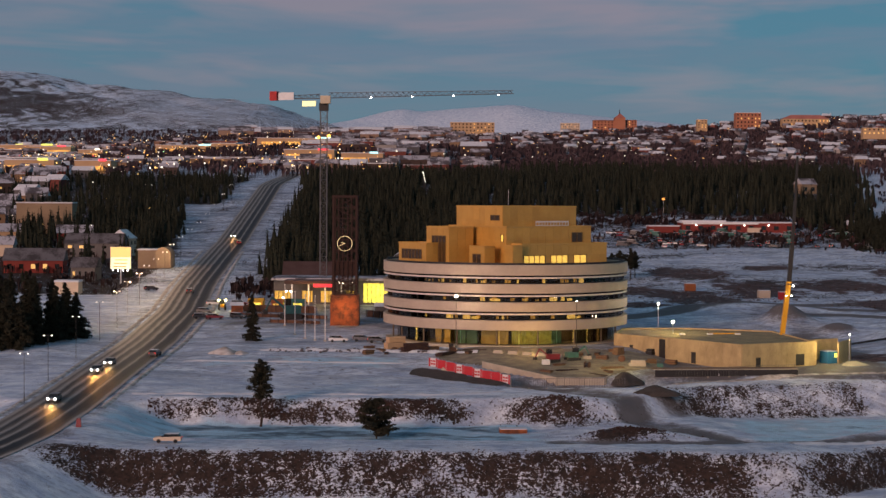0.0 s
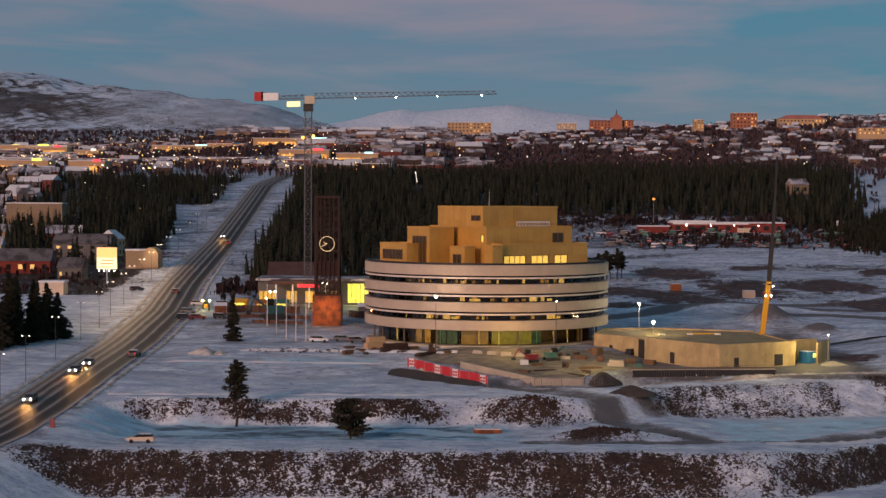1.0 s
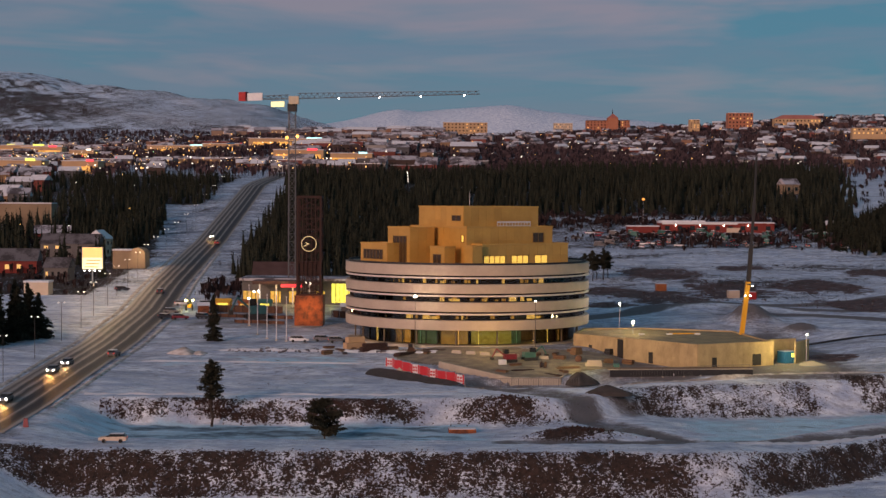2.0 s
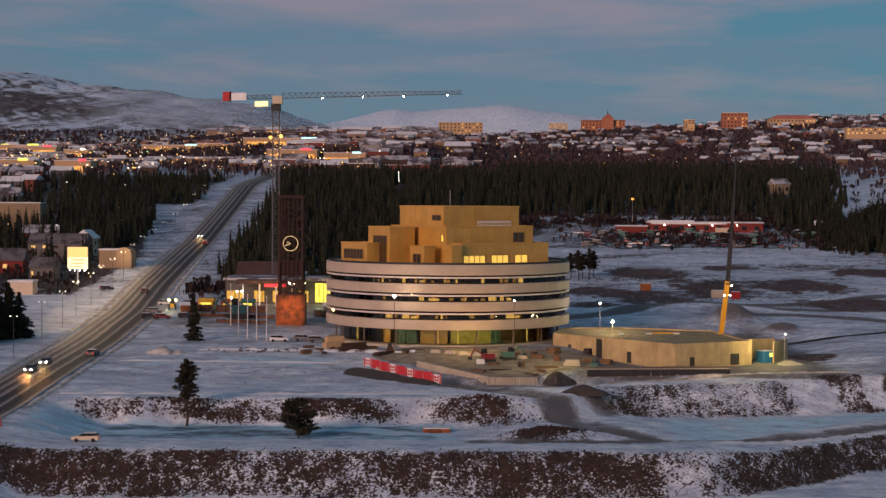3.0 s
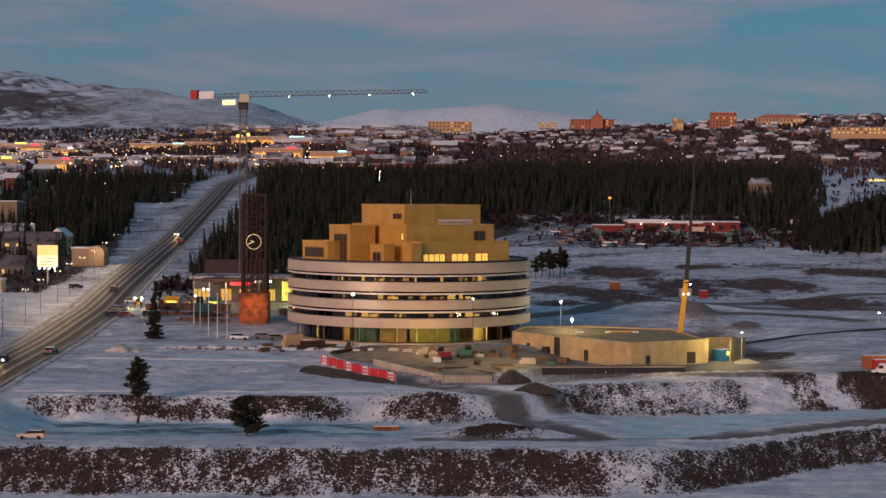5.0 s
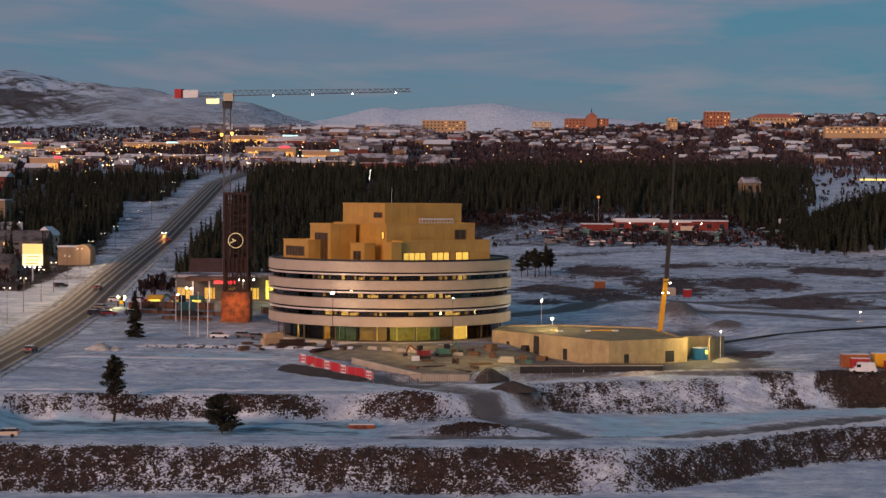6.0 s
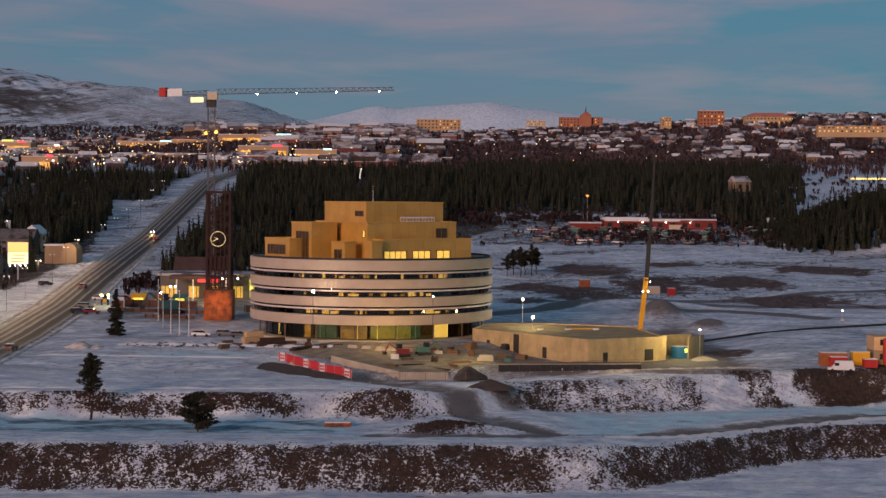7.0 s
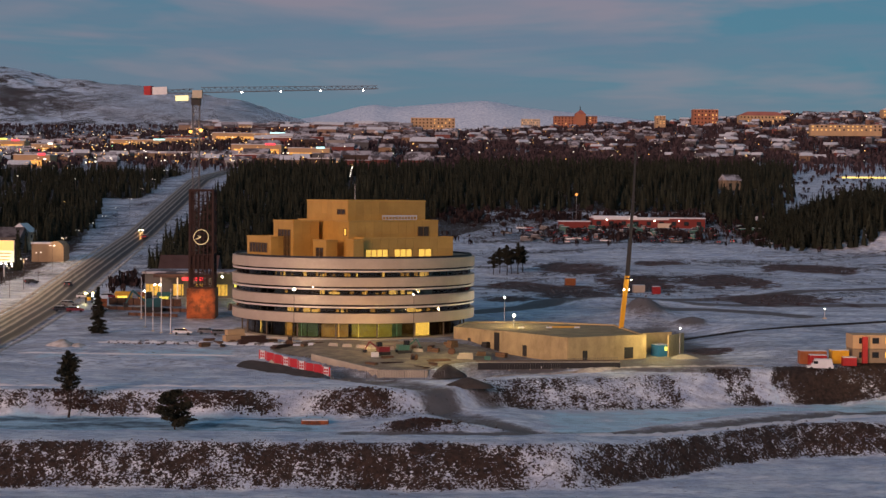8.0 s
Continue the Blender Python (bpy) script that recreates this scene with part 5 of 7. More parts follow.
BEIGE = material("beige_render", (0.30, 0.22, 0.14), (0.24, 0.17, 0.11), scale=6.0, rough=0.85)
OCHRE = material("ochre_render", (0.54, 0.36, 0.20), (0.45, 0.29, 0.16), scale=8.0, rough=0.85)
BRICK = material("brick_facade", (0.44, 0.18, 0.10), (0.37, 0.14, 0.08), scale=8.0, rough=0.85)
CREAM = material("cream_render", (0.62, 0.50, 0.38), (0.54, 0.43, 0.32), scale=8.0, rough=0.85)
GREY_WALL = material("grey_sheet_wall", (0.13, 0.12, 0.12), (0.09, 0.085, 0.085), scale=8.0, rough=0.7)
ROSE = material("rose_render", (0.40, 0.16, 0.13), (0.32, 0.12, 0.1), scale=8.0, rough=0.85)
ROOF_RED = material("red_roof_sheet", (0.055, 0.026, 0.02), (0.09, 0.05, 0.045), scale=3.0, rough=0.7)

# left of the road
block_house("red_house", -140, 582, 20, 10, 3.8, FALU, "long red timber house with a dark roof", 1, 5, 0.2, "gable", 4, seed=2, roof_mat=DARK_ROOF)
block_house("brown_house", -131, 640, 22, 9, 5.0, GREY_WALL, "dark two-storey house with a dark roof and lit window", 2, 5, 0.15, "gable", -6, seed=3, roof_mat=DARK_ROOF)
block_house("villa", -122, 646, 7, 8, 6.5, CREAM, "pale villa with a pitched roof", 2, 2, 0.1, "gable", 80, seed=4)
block_house("shed", -112, 506, 7.2, 6, 3.6, CREAM, "small pale flat-roofed shed", 0, 0, seed=5)
block_house("store_house", -104.5, 602, 6.6, 7, 6.2, BEIGE, "beige box-shaped store house", 0, 0, seed=6)
for k, (x, y, w, m, lab) in enumerate(((-150, 520, 12, GREY_WALL, "grey timber cottage with a dark roof"), (-118, 560, 8, GREY_WALL, "low grey garage with a dark roof"), (-170, 640, 16, CREAM, "pale house with a snowy roof"), (-150, 690, 14, FALU, "red timber cottage under snow"), (-182, 700, 16, OCHRE, "ochre house with a snowy roof"))):
    block_house("cottage", x, y, w, 8, 4.2, m, lab, 1, 4, 0.1, "gable", 8 * k - 12, seed=30 + k, group="cottages by the road", roof_mat=DARK_ROOF if m is GREY_WALL else OLD_ROOF)


block_house("warehouse", -173, 740, 24, 12, max(6.0, 31.0 - high(-173, 740)), BEIGE, "wide pale warehouse with a snowy flat roof", 1, 6, 0.1, "flat", 2, seed=41, win=(1.6, 1.2))


def round_tank():
    z = high(-98.5, 600)
    tank = thing("storage_tent", -98.5, 600, z, "beige round-topped storage tent", "tent")
    g = Geo()
    n, r, h = 14, 2.7, 4.6
    prof = [(-r, 0)] + [(-r * math.cos(math.pi * k / n), h + r * math.sin(math.pi * k / n)) for k in range(n + 1)] + [(r, 0)]
    m = len(prof)
    vs = [(x, -5, zz) for x, zz in prof] + [(x, 5, zz) for x, zz in prof]
    g.add(vs, [(i, i + 1, m + i + 1, m + i) for i in range(m - 1)] + [tuple(reversed(range(m))), tuple(range(m, 2 * m))])
    part("cover", g, BEIGE, tank)
    return tank


round_tank()


def billboard():
    x, y = -102, 536
    z = high(x, y)
    b = thing("billboard", x, y, z, "tall lit yellow and white price sign on a post", "sign")
    part("post", Geo().tube((0, 0, 0), (0, 0, 5.6), 0.25, None, 10), STEEL, b)
    part("board", Geo().box(0, 0, 5.4, 6.6, 0.5, 7.0), STEEL, b)
    part("upper_face", Geo().box(0, -0.28, 9.2, 6.3, 0.08, 3.1), lit("sign_yellow", (1.0, 0.6, 0.2), 0.72), b, "lit amber face")
    low = part("lower_face", Geo().box(0, -0.28, 5.5, 6.3, 0.08, 3.6), lit("sign_white", (1.0, 0.93, 0.5), 0.85), b, "lit pale yellow face")
    for k in range(3):
        part("print_bar", Geo().box(-0.3 + 0.3 * k, -0.34, 6.0 + k * 1.05, 4.2, 0.04, 0.28), OCHRE, low, "unreadable line of print")
    for k in range(4):
        part("foot_lamp", Geo().ball(-2.4 + 1.6 * k, -0.6, 5.0, 0.22), PALE_LIT, b)
    return b


billboard()


# service station and shop behind the flag poles
def station():
    z = high(-30, 478)
    s = thing("service_station", -32, 478, z, "lit roadside shop with brown canopy and red stripe", "shop")
    part("wall", Geo().box(0, 10, 0, 32, 16, 6.8), GREY_WALL, s)
    part("roof", Geo().box(0, 9, 6.8, 33, 18, 0.7), OLD_ROOF, s, "patchy flat roof with snow")
    part("canopy", Geo().box(-3, -4, 6.2, 18, 8, 1.0), ROOF_RED, s, "brown canopy edge")
    part("stripe", Geo().box(-1.0, -8.06, 5.4, 6.0, 0.1, 0.9), RED_SIGN, s, "red lit stripe")
    for k in range(4):
        part("canopy_post", Geo().bar((-10 + k * 4.6, -7, -1), (-10 + k * 4.6, -7, 6.2), 0.35), WHITE, s)
    for k, (x, w, p) in enumerate(((13.0, 7.2, 0), (6.0, 3.0, 1), (-1.0, 3.4, 1), (-6.5, 3.0, 1), (-13.5, 4.5, 1))):
        win = part("shop_window", Geo().box(x, 1.9, 0.6, w, 0.15, 5.4 if p == 0 else 3.2), SHOP_LIT if p == 0 else SHOP_DIM, s, "brightly lit shop window")
        g = Geo()
        for i in range(int(w / 1.2) + 1):
            g.box(x - w / 2 + i * 1.2, 1.78, 0.4, 0.14, 0.1, 5.6 if p == 0 else 3.4)
        part("mullion", g, DARK, win)
    for x in (-11.5, -10.2, 3.0, 4.3, 7.2):
        part("canopy_lamp", Geo().ball(x, -8.4, 6.6 if x > 2 else 4.2, 0.28), PALE_LIT, s)
    return s


FLOOD = lit("flood_lamp", (1.0, 0.85, 0.6), 40.0)
SHOP_LIT = lit_room("shop_light", (1.0, 0.9, 0.12), 1.15)
SHOP_DIM = lit_room("shop_dim_light", (0.85, 0.55, 0.1), 0.45)
RED_SIGN = lit("red_sign", (0.9, 0.03, 0.06), 0.5)
station()
big = block_house("gabled_store", -39, 508, 17, 12, 5.6, ROOF_RED, "brown store with a wide pitched roof", 0, 0, roof="gable", roof_mat=ROOF_RED, seed=7)


def barrel_hall():
    x, y = -11, 520
    z = high(x, y)
    t = thing("barrel_roof_hall", x, y, z, "grey hall with a snow-edged barrel roof", "building")
    n, r, h = 16, 5.2, 8.5
    prof = [(-r, 0)] + [(-r * math.cos(math.pi * k / n), h + r * 0.8 * math.sin(math.pi * k / n)) for k in range(n + 1)] + [(r, 0)]
    m = len(prof)
    vs = [(a, -8, b) for a, b in prof] + [(a, 8, b) for a, b in prof]
    part("shell", Geo().add(vs, [(i, i + 1, m + i + 1, m + i) for i in range(m - 1)] + [tuple(reversed(range(m))), tuple(range(m, 2 * m))]), GREY_WALL, t)
    part("snow_edge", Geo().add([(a * 1.03, -8.2, b * 1.02) for a, b in prof[1:-1]] + [(a * 1.03, 8, b * 1.02) for a, b in prof[1:-1]], [(i, i + 1, m - 2 + i + 1, m - 2 + i) for i in range(m - 3)]), SNOW, t)
    return t


barrel_hall()

# long red depot and its yard
depot = block_house("red_depot", 132.5, 768, 51, 14, 4.3, FALU, "long red shed with a white roof edge and wall lamps", 1, 9, 0.0, "flat", 0, base=high(132.5, 768) - 1.0, seed=9)
part("fascia", Geo().box(-8, -7.12, 3.7, 34, 0.3, 0.8), WHITE, depot, "white fascia")
part("raised_roof", Geo().box(-15, 1, 4.8, 20, 10, 0.6), SNOW, depot)
for x in (-19, -8, 2.5, 13.5):
    part("wall_lamp", Geo().ball(x, -7.6, 3.3, 0.26), PALE_LIT, depot)
part("gate", Geo().box(7, -7.2, 0.0, 6, 0.3, 2.2), CREAM, depot, "pale roller gate")
block_house("red_barn", 187, 768, 10, 5, 2.6, FALU, "small red barn beside the yard", 1, 3, 0.4, "gable", 10, seed=10)
block_house("lean_to", 99, 764, 14, 8, 2.6, FALU, "low red lean-to with snow on top", 0, 0, seed=11)
block_house("forest_villa", 203.6, 955, 10, 8, 5.2, BEIGE, "large beige villa among the dark trees", 1, 2, 0.0, "gable", 24, seed=12, roof_mat=OLD_ROOF)
block_house("filling_hall", 342, 1150, 60, 16, 4.6, CREAM, "long low hall with a bright yellow lit front", 0, 0, base=43.8, seed=13)

# landmark buildings of the far town
block_house("brick_hotel", 381.5, 2135, 31, 18, 23, BRICK, "tall orange brick block on the hill", 5, 7, 0.25, "flat", 0, base=120.5, seed=14)
block_house("yellow_hotel", 446, 2100, 57, 16, 14, OCHRE, "long yellow building with rows of lit windows", 3, 13, 0.3, "hip", 0, base=121, seed=15, roof_mat=ROSE)
block_house("yellow_school", 425, 1590, 66, 11, 6.5, OCHRE, "long low yellow building with lit windows", 2, 16, 0.6, "flat", -4, base=96.0, seed=16, roof_mat=OLD_ROOF)
block_house("ochre_school", 39.5, 2354, 61, 18, 13.5, OCHRE, "wide ochre school building", 3, 12, 0.2, "flat", 0, base=126, seed=17)
block_house("red_wing", 228, 2380, 38, 16, 12, BRICK, "red brick wing with dark roof", 3, 8, 0.2, "flat", 0, base=132.5, seed=18, roof_mat=DARK)
block_house("red_wing", 260, 2384, 20, 16, 12, BRICK, "red brick wing with dark roof", 3, 5, 0.2, "flat", 0, base=133, seed=19, roof_mat=DARK)
tower = block_house("gabled_hall", 246, 2378, 15, 15, 15, BRICK, "red gabled hall with a spire", 3, 3, 0.1, "gable", 90, base=133, seed=20, roof_mat=ROSE)
part("spire", Geo().tube((0, 0, 18), (0, 0, 28), 1.2, 0.1, 8), DARK, tower)
block_house("pale_block", 176, 2370, 26, 14, 10, CREAM, "pale flat-roofed apartment block", 3, 10, 0.15, "flat", 0, base=130, seed=21)
block_house("tower_block", 334, 2200, 13, 12, 11, OCHRE, "small ochre tower block", 4, 3, 0.3, "flat", 0, base=127, seed=22)
block_house("hill_block", 585, 1980, 44, 14, 12, OCHRE, "yellow block high on the hill", 3, 9, 0.5, "hip", 0, seed=23)


def town_material():
    m = material("town_walls", (0.3, 0.2, 0.15), rough=0.85, scale=10.0, bump=0.0)
    nt = m.node_tree
    b = nt.nodes["Principled BSDF"]
    geo, ramp = nt.nodes.new("ShaderNodeNewGeometry"), nt.nodes.new("ShaderNodeValToRGB")
    cr = ramp.color_ramp
    cr.interpolation = "CONSTANT"
    cols = [(0.0, (0.20, 0.07, 0.06)), (0.2, (0.26, 0.17, 0.12)), (0.36, (0.15, 0.125, 0.13)), (0.5, (0.36, 0.30, 0.28)), (0.62, (0.09, 0.05, 0.045)), (0.76, (0.24, 0.13, 0.085)), (0.88, (0.09, 0.085, 0.10))]
    cr.elements[0].color = (*cols[0][1], 1)
    cr.elements[1].position, cr.elements[1].color = cols[1][0], (*cols[1][1], 1)
    for p, c in cols[2:]:
        cr.elements.new(p).color = (*c, 1)
    nt.links.new(geo.outputs["Random Per Island"], ramp.inputs["Fac"])
    nt.links.new(ramp.outputs["Color"], b.inputs["Base Color"])
    return m


TOWN = town_material()


HOUSE_PAINT = [(material(w + "_house_paint", c, rough=0.85, scale=6.0), w) for w, c in (("red", (0.18, 0.05, 0.04)), ("ochre", (0.27, 0.17, 0.10)), ("grey", (0.12, 0.115, 0.12)), ("white", (0.38, 0.35, 0.33)), ("brown", (0.08, 0.05, 0.04)))]
HOUSE_WINDOW = [Geo().box(0, 0, 0, 1.4, 0.2, 1.2).mesh("window", m) for m in (DIM_PANE, GLASS_DARK)]


def far_town():
    rnd = random.Random(21)
    walls, roofs, panes, old = Geo(), Geo(), Geo(), Geo()
    poles, amber, white, red, green = Geo(), Geo(), Geo(), Geo(), Geo()

    plots = []

    def house(*plot):
        plots.append(plot)

    def build(x, y, w, d, h, turn, pitched=True, light=0.25, single=False):
        z = high(x, y)
        if single:
            mat, word = rnd.choice(HOUSE_PAINT)
            roof, cover = rnd.choice(((SNOW, "snowy"), (OLD_ROOF, "patchy"), (OLD_ROOF, "patchy")))
            ob = thing("house", x, y, z, "small " + word + " house with a " + cover + (" pitched roof" if pitched else " flat roof"), "house", "houses of the town", turn)
            part("wall", Geo().box(0, 0, -3, w, d, h + 3), mat, ob)
            part("roof", Geo().gable(0, 0, h, w + 1, d + 1, d * 0.38) if pitched else Geo().box(0, 0, h, w + 0.6, d + 0.6, 0.6), roof, ob)
            n = max(2, int(w / 4))
            for k in range(n):
                win = new("window", HOUSE_WINDOW[0 if rnd.random() < light else 1])
                win.parent, win.matrix_basis = ob, pose(-w / 2 + w * (k + 0.5) / n, -d / 2, h * 0.35)
            return
        walls.box(x, y, z - 3, w, d, h + 3, turn)
        bag = roofs if rnd.random() < 0.3 else old
        if pitched:
            bag.gable(x, y, z + h, w + 1, d + 1, d * 0.38, turn)
        else:
            bag.box(x, y, z + h, w + 0.6, d + 0.6, 0.6, turn)
        c, s = math.cos(radians(turn)), math.sin(radians(turn))
        n = max(2, int(w / 4))
        for k in range(n):
            if rnd.random() < light:
                u = -w / 2 + w * (k + 0.5) / n
                panes.box(x + c * u + s * (d / 2), y + s * u - c * (d / 2), z + h * rnd.choice((0.25, 0.6)), 1.5, 0.3, 1.3, turn)

    def street_lamp(x, y, bag, r=0.75, h=7.0):
        z = high(x, y)
        poles.bar((x, y, z - 0.5), (x, y, z + h), 0.18)
        bag.ball(x, y, z + h, r, 6)

    # homes on the hill
    for k in range(430):
        y = rnd.uniform(1480, 2420)
        x = rnd.uniform(-0.02 * y, 0.30 * y + 60)
        if y < 1700 and x < 150 + rnd.random() * 150:
            continue
        house(x, y, rnd.uniform(7, 13), rnd.uniform(6, 8), rnd.uniform(3.5, 7), rnd.uniform(-50, 50), True, 0.08)
    # rows of pink and red flats at the skyline
    for k in range(90):
        x = rnd.uniform(-300, 10)
        house(x, rnd.uniform(2280, 2500), rnd.uniform(14, 30), 10, rnd.uniform(7, 11), rnd.uniform(-12, 12), True, 0.2)
    # stores and sheds on the flat
    for k in range(210):
        y = rnd.uniform(1120, 2100)
        x = rnd.uniform(-0.30 * y - 20, -0.07 * y)
        if (y < 1250 and x > -190) or (1480 < y < 1890 and -335 < x < -50):
            continue
        big = rnd.random() < 0.4 and y > 1380
        house(x, y, rnd.uniform(25, 60) if big else rnd.uniform(10, 20), rnd.uniform(12, 22) if big else 8, rnd.uniform(3.6, 5.6), rnd.uniform(-10, 10), not big, 0.16)
    for k in range(80):
        y = rnd.uniform(690, 1120)
        x = rnd.uniform(-0.34 * y, -0.225 * y)
        if abs(x + 173) < 24 and y < 760:
            continue
        house(x, y, rnd.uniform(9, 16), 8, rnd.uniform(4, 6), rnd.uniform(-25, 25), True, 0.12)
    # flats and yards between the stores and the wood
    for k in range(95):
        y = rnd.uniform(1240, 2260)
        x = rnd.uniform(-0.085 * y, 0.03 * y)
        if 1380 < y < 1475 and x < -40:
            continue
        house(x, y, rnd.uniform(12, 26), 9, rnd.uniform(5, 9), rnd.uniform(-14, 14), rnd.random() < 0.6, 0.25)
    plots.sort(key=lambda p: p[1])
    for k, p in enumerate(plots):
        build(*p, single=k < 300)
    # lamps
    for k in range(560):
        y = rnd.uniform(1080, 2250)
        x = rnd.uniform(-0.30 * y, (-0.075 if rnd.random() < 0.9 else 0.0) * y)
        street_lamp(x, y, amber if rnd.random() < 0.62 else white, rnd.choice((0.25, 0.3, 0.38, 0.6)), rnd.uniform(6, 9))
    for k in range(170):
        y = rnd.uniform(1350, 2300)
        x = rnd.uniform(0.0, 0.31 * y)
        street_lamp(x, y, amber if rnd.random() < 0.45 else white, rnd.choice((0.25, 0.3, 0.4, 0.55)), rnd.uniform(5, 8))
    for k in range(70):
        y = rnd.uniform(1280, 1750)
        street_lamp(rnd.uniform(-0.095, -0.02) * y, y, amber if rnd.random() < 0.7 else white, rnd.choice((0.3, 0.4, 0.6)), rnd.uniform(5, 9))
    for k in range(46):
        y = rnd.uniform(640, 1080)
        x = rnd.uniform(-0.36 * y, -0.15 * y - 10)
        street_lamp(x, y, amber if rnd.random() < 0.5 else white, rnd.choice((0.15, 0.2, 0.28)), rnd.uniform(5, 9))
    for k in range(16):
        y = rnd.uniform(1300, 1900)
        x = rnd.uniform(-0.30 * y, 0.02 * y)
        street_lamp(x, y, red if rnd.random() < 0.6 else green, 0.5, 8)
    # lit path climbing through the wood
    for k in range(7):
        street_lamp(-10.0 - 0.4 * k, 925 + 14 * k, white, 0.3, 8)
    group = "far town"
    for name, g, m, lab, cat in (("town_houses", walls, TOWN, "hundreds of small coloured houses of the far town", "houses"), ("town_roofs", roofs, SNOW, "snowy roofs of the far town", "roofs"), ("town_old_roofs", old, OLD_ROOF, "dark and patchy roofs of the far town", "roofs"), ("town_windows", panes, DIM_PANE, "lit windows of the far town", "windows"),
                                 ("lamp_poles", poles, DARK, "thin poles of the town's street lamps", "lamp poles"), ("amber_street_lamps", amber, AMBER_FAR, "amber street lamps of the far town", "street lamps"),
                                 ("white_street_lamps", white, WHITE_FAR, "white street lamps of the far town", "street lamps"), ("red_sign_lamps", red, RED_LIT, "red lamps over the far shops", "lamps"), ("green_sign_lamps", green, GREEN_SIGN, "green lamps over the far shops", "lamps")):
        tagged(part(name, g, m), lab, cat, group, "stuff")


AMBER_FAR = lit("amber_far_lamp", (1.0, 0.55, 0.15), 2.2)
WHITE_FAR = lit("white_far_lamp", (1.0, 0.9, 0.72), 2.2)
GREEN_SIGN = lit("green_sign", (0.4, 1.0, 0.45), 1.6)
far_town()


def store(x, y, w, d, h, label, sign, wall, face):
    z = high(x, y)
    s = thing("retail_store", x, y, z, label, "store", "stores along the main road")
    part("wall", Geo().box(0, 0, -3, w, d, h + 3), wall, s)
    part("roof", Geo().box(0, 0, h, w + 1, d + 1, 0.6), SNOW, s, "snowy flat roof")
    # Glowing strip stands in for lamplight falling on the facade.
    part("shop_front", Geo().box(0, -d / 2 - 0.1, 0.8, w * 0.9, 0.2, h * 0.46), face, s, "shop front glowing in place of lamplight")
    part("sign", Geo().box(w * 0.28, -d / 2 - 0.6, h - 0.2, w * 0.2, 0.5, 1.6), sign, s, "glowing sign board")
    return s


AMBER_FRONT = lit_room("amber_facade_glow", (0.95, 0.46, 0.1), 0.75, 0.25)
CYAN_SIGN = lit("cyan_sign", (0.45, 0.85, 0.9), 1.4)
LIME_SIGN = lit("lime_sign", (0.85, 0.9, 0.15), 1.3)
for x, y, w, sg, lab in ((-160, 1900, 95, CYAN_SIGN, "wide ochre store with a glowing white sign"), (-282, 1880, 70, CYAN_SIGN, "ochre store with a glowing pale sign"), (-232, 1850, 40, BLUE, "ochre store with a blue sign"),
                         (-452, 1875, 60, LIME_SIGN, "large store with a lime sign"), (-426, 1850, 44, RED_LIT, "store with a bright red sign"), (-478, 1880, 40, LIME_SIGN, "store with a yellow-green sign"), (-372, 1800, 26, WHITE_FAR, "pale hall with a glowing white sign"), (-118, 1500, 44, RED_LIT, "amber-lit store with a red sign"), (-70, 1470, 36, CYAN_SIGN, "amber-lit store with a small pale sign"), (-300, 1240, 36, LIME_SIGN, "workshop with a glowing amber front"), (-252, 1230, 26, RED_LIT, "garage with red and yellow lights")):
    store(x, y, w, 24, 8.5, lab, sg, OCHRE, AMBER_FRONT)
hall = bpy.data.objects["filling_hall"]
part("lit_front", Geo().box(0, -8.2, 0.6, 58, 0.2, 3.8), lit("yellow_front", (1.0, 0.75, 0.2), 1.2), hall, "bright yellow front")


def birch_wood():
    """Leafless birches between the houses."""
    rnd = random.Random(33)
    g = Geo()
    for k in range(17000):
        y = 1180 + 1250 * rnd.random()
        x = rnd.uniform(-0.29 * y, 0.31 * y)
        if (x > 0.21 * y and y < 1450 and rnd.random() < 0.8) or (x < -0.05 * y and rnd.random() < 0.25) or (x < 0.02 * y and rnd.random() < (0.6 if y < 1550 else 0.35)):
            continue
        z = high(x, y) - 0.3
        h = rnd.uniform(4, 8)
        for j in range(5):
            a, w = rnd.random() * 6.283, rnd.uniform(0.9, 2.0)
            px, py = x + rnd.gauss(0, 1.3), y + rnd.gauss(0, 1.3)
            g.add([(px, py, z), (px + w * math.cos(a), py + w * math.sin(a), z + h * rnd.uniform(0.6, 0.95)), (px - w * math.cos(a) * 0.7, py - w * math.sin(a) * 0.7, z + h * rnd.uniform(0.7, 1.05))], [(0, 1, 2)])
    return tagged(part("birch_wood", g, BIRCH), "purple-brown leafless birches between the far houses", "wood", kind="stuff")


birch_wood()


# ---- street lamps along the road ----
def twin_lamp(x, y, on=True):
    z = high(x, y)
    p = thing("street_lamp", x, y, z, "tall twin-armed street lamp beside the road", "street lamp", "lamps along the road")
    part("pole", Geo().tube((0, 0, 0), (0, 0, 9.0), 0.07, 0.05, 6), DARK, p)
    part("arm", Geo().bar((-0.9, 0, 9.05), (0.9, 0, 9.05), 0.07), DARK, p)
    for s in (-1, 1):
        part("lamp_head", Geo().ball(s * 0.7, 0, 9.0, 0.19, 6, 0.6), LAMP_SOFT, p)
    return p


LAMP_SOFT = lit("soft_white_lamp", (1.0, 0.88, 0.74), 3.0)
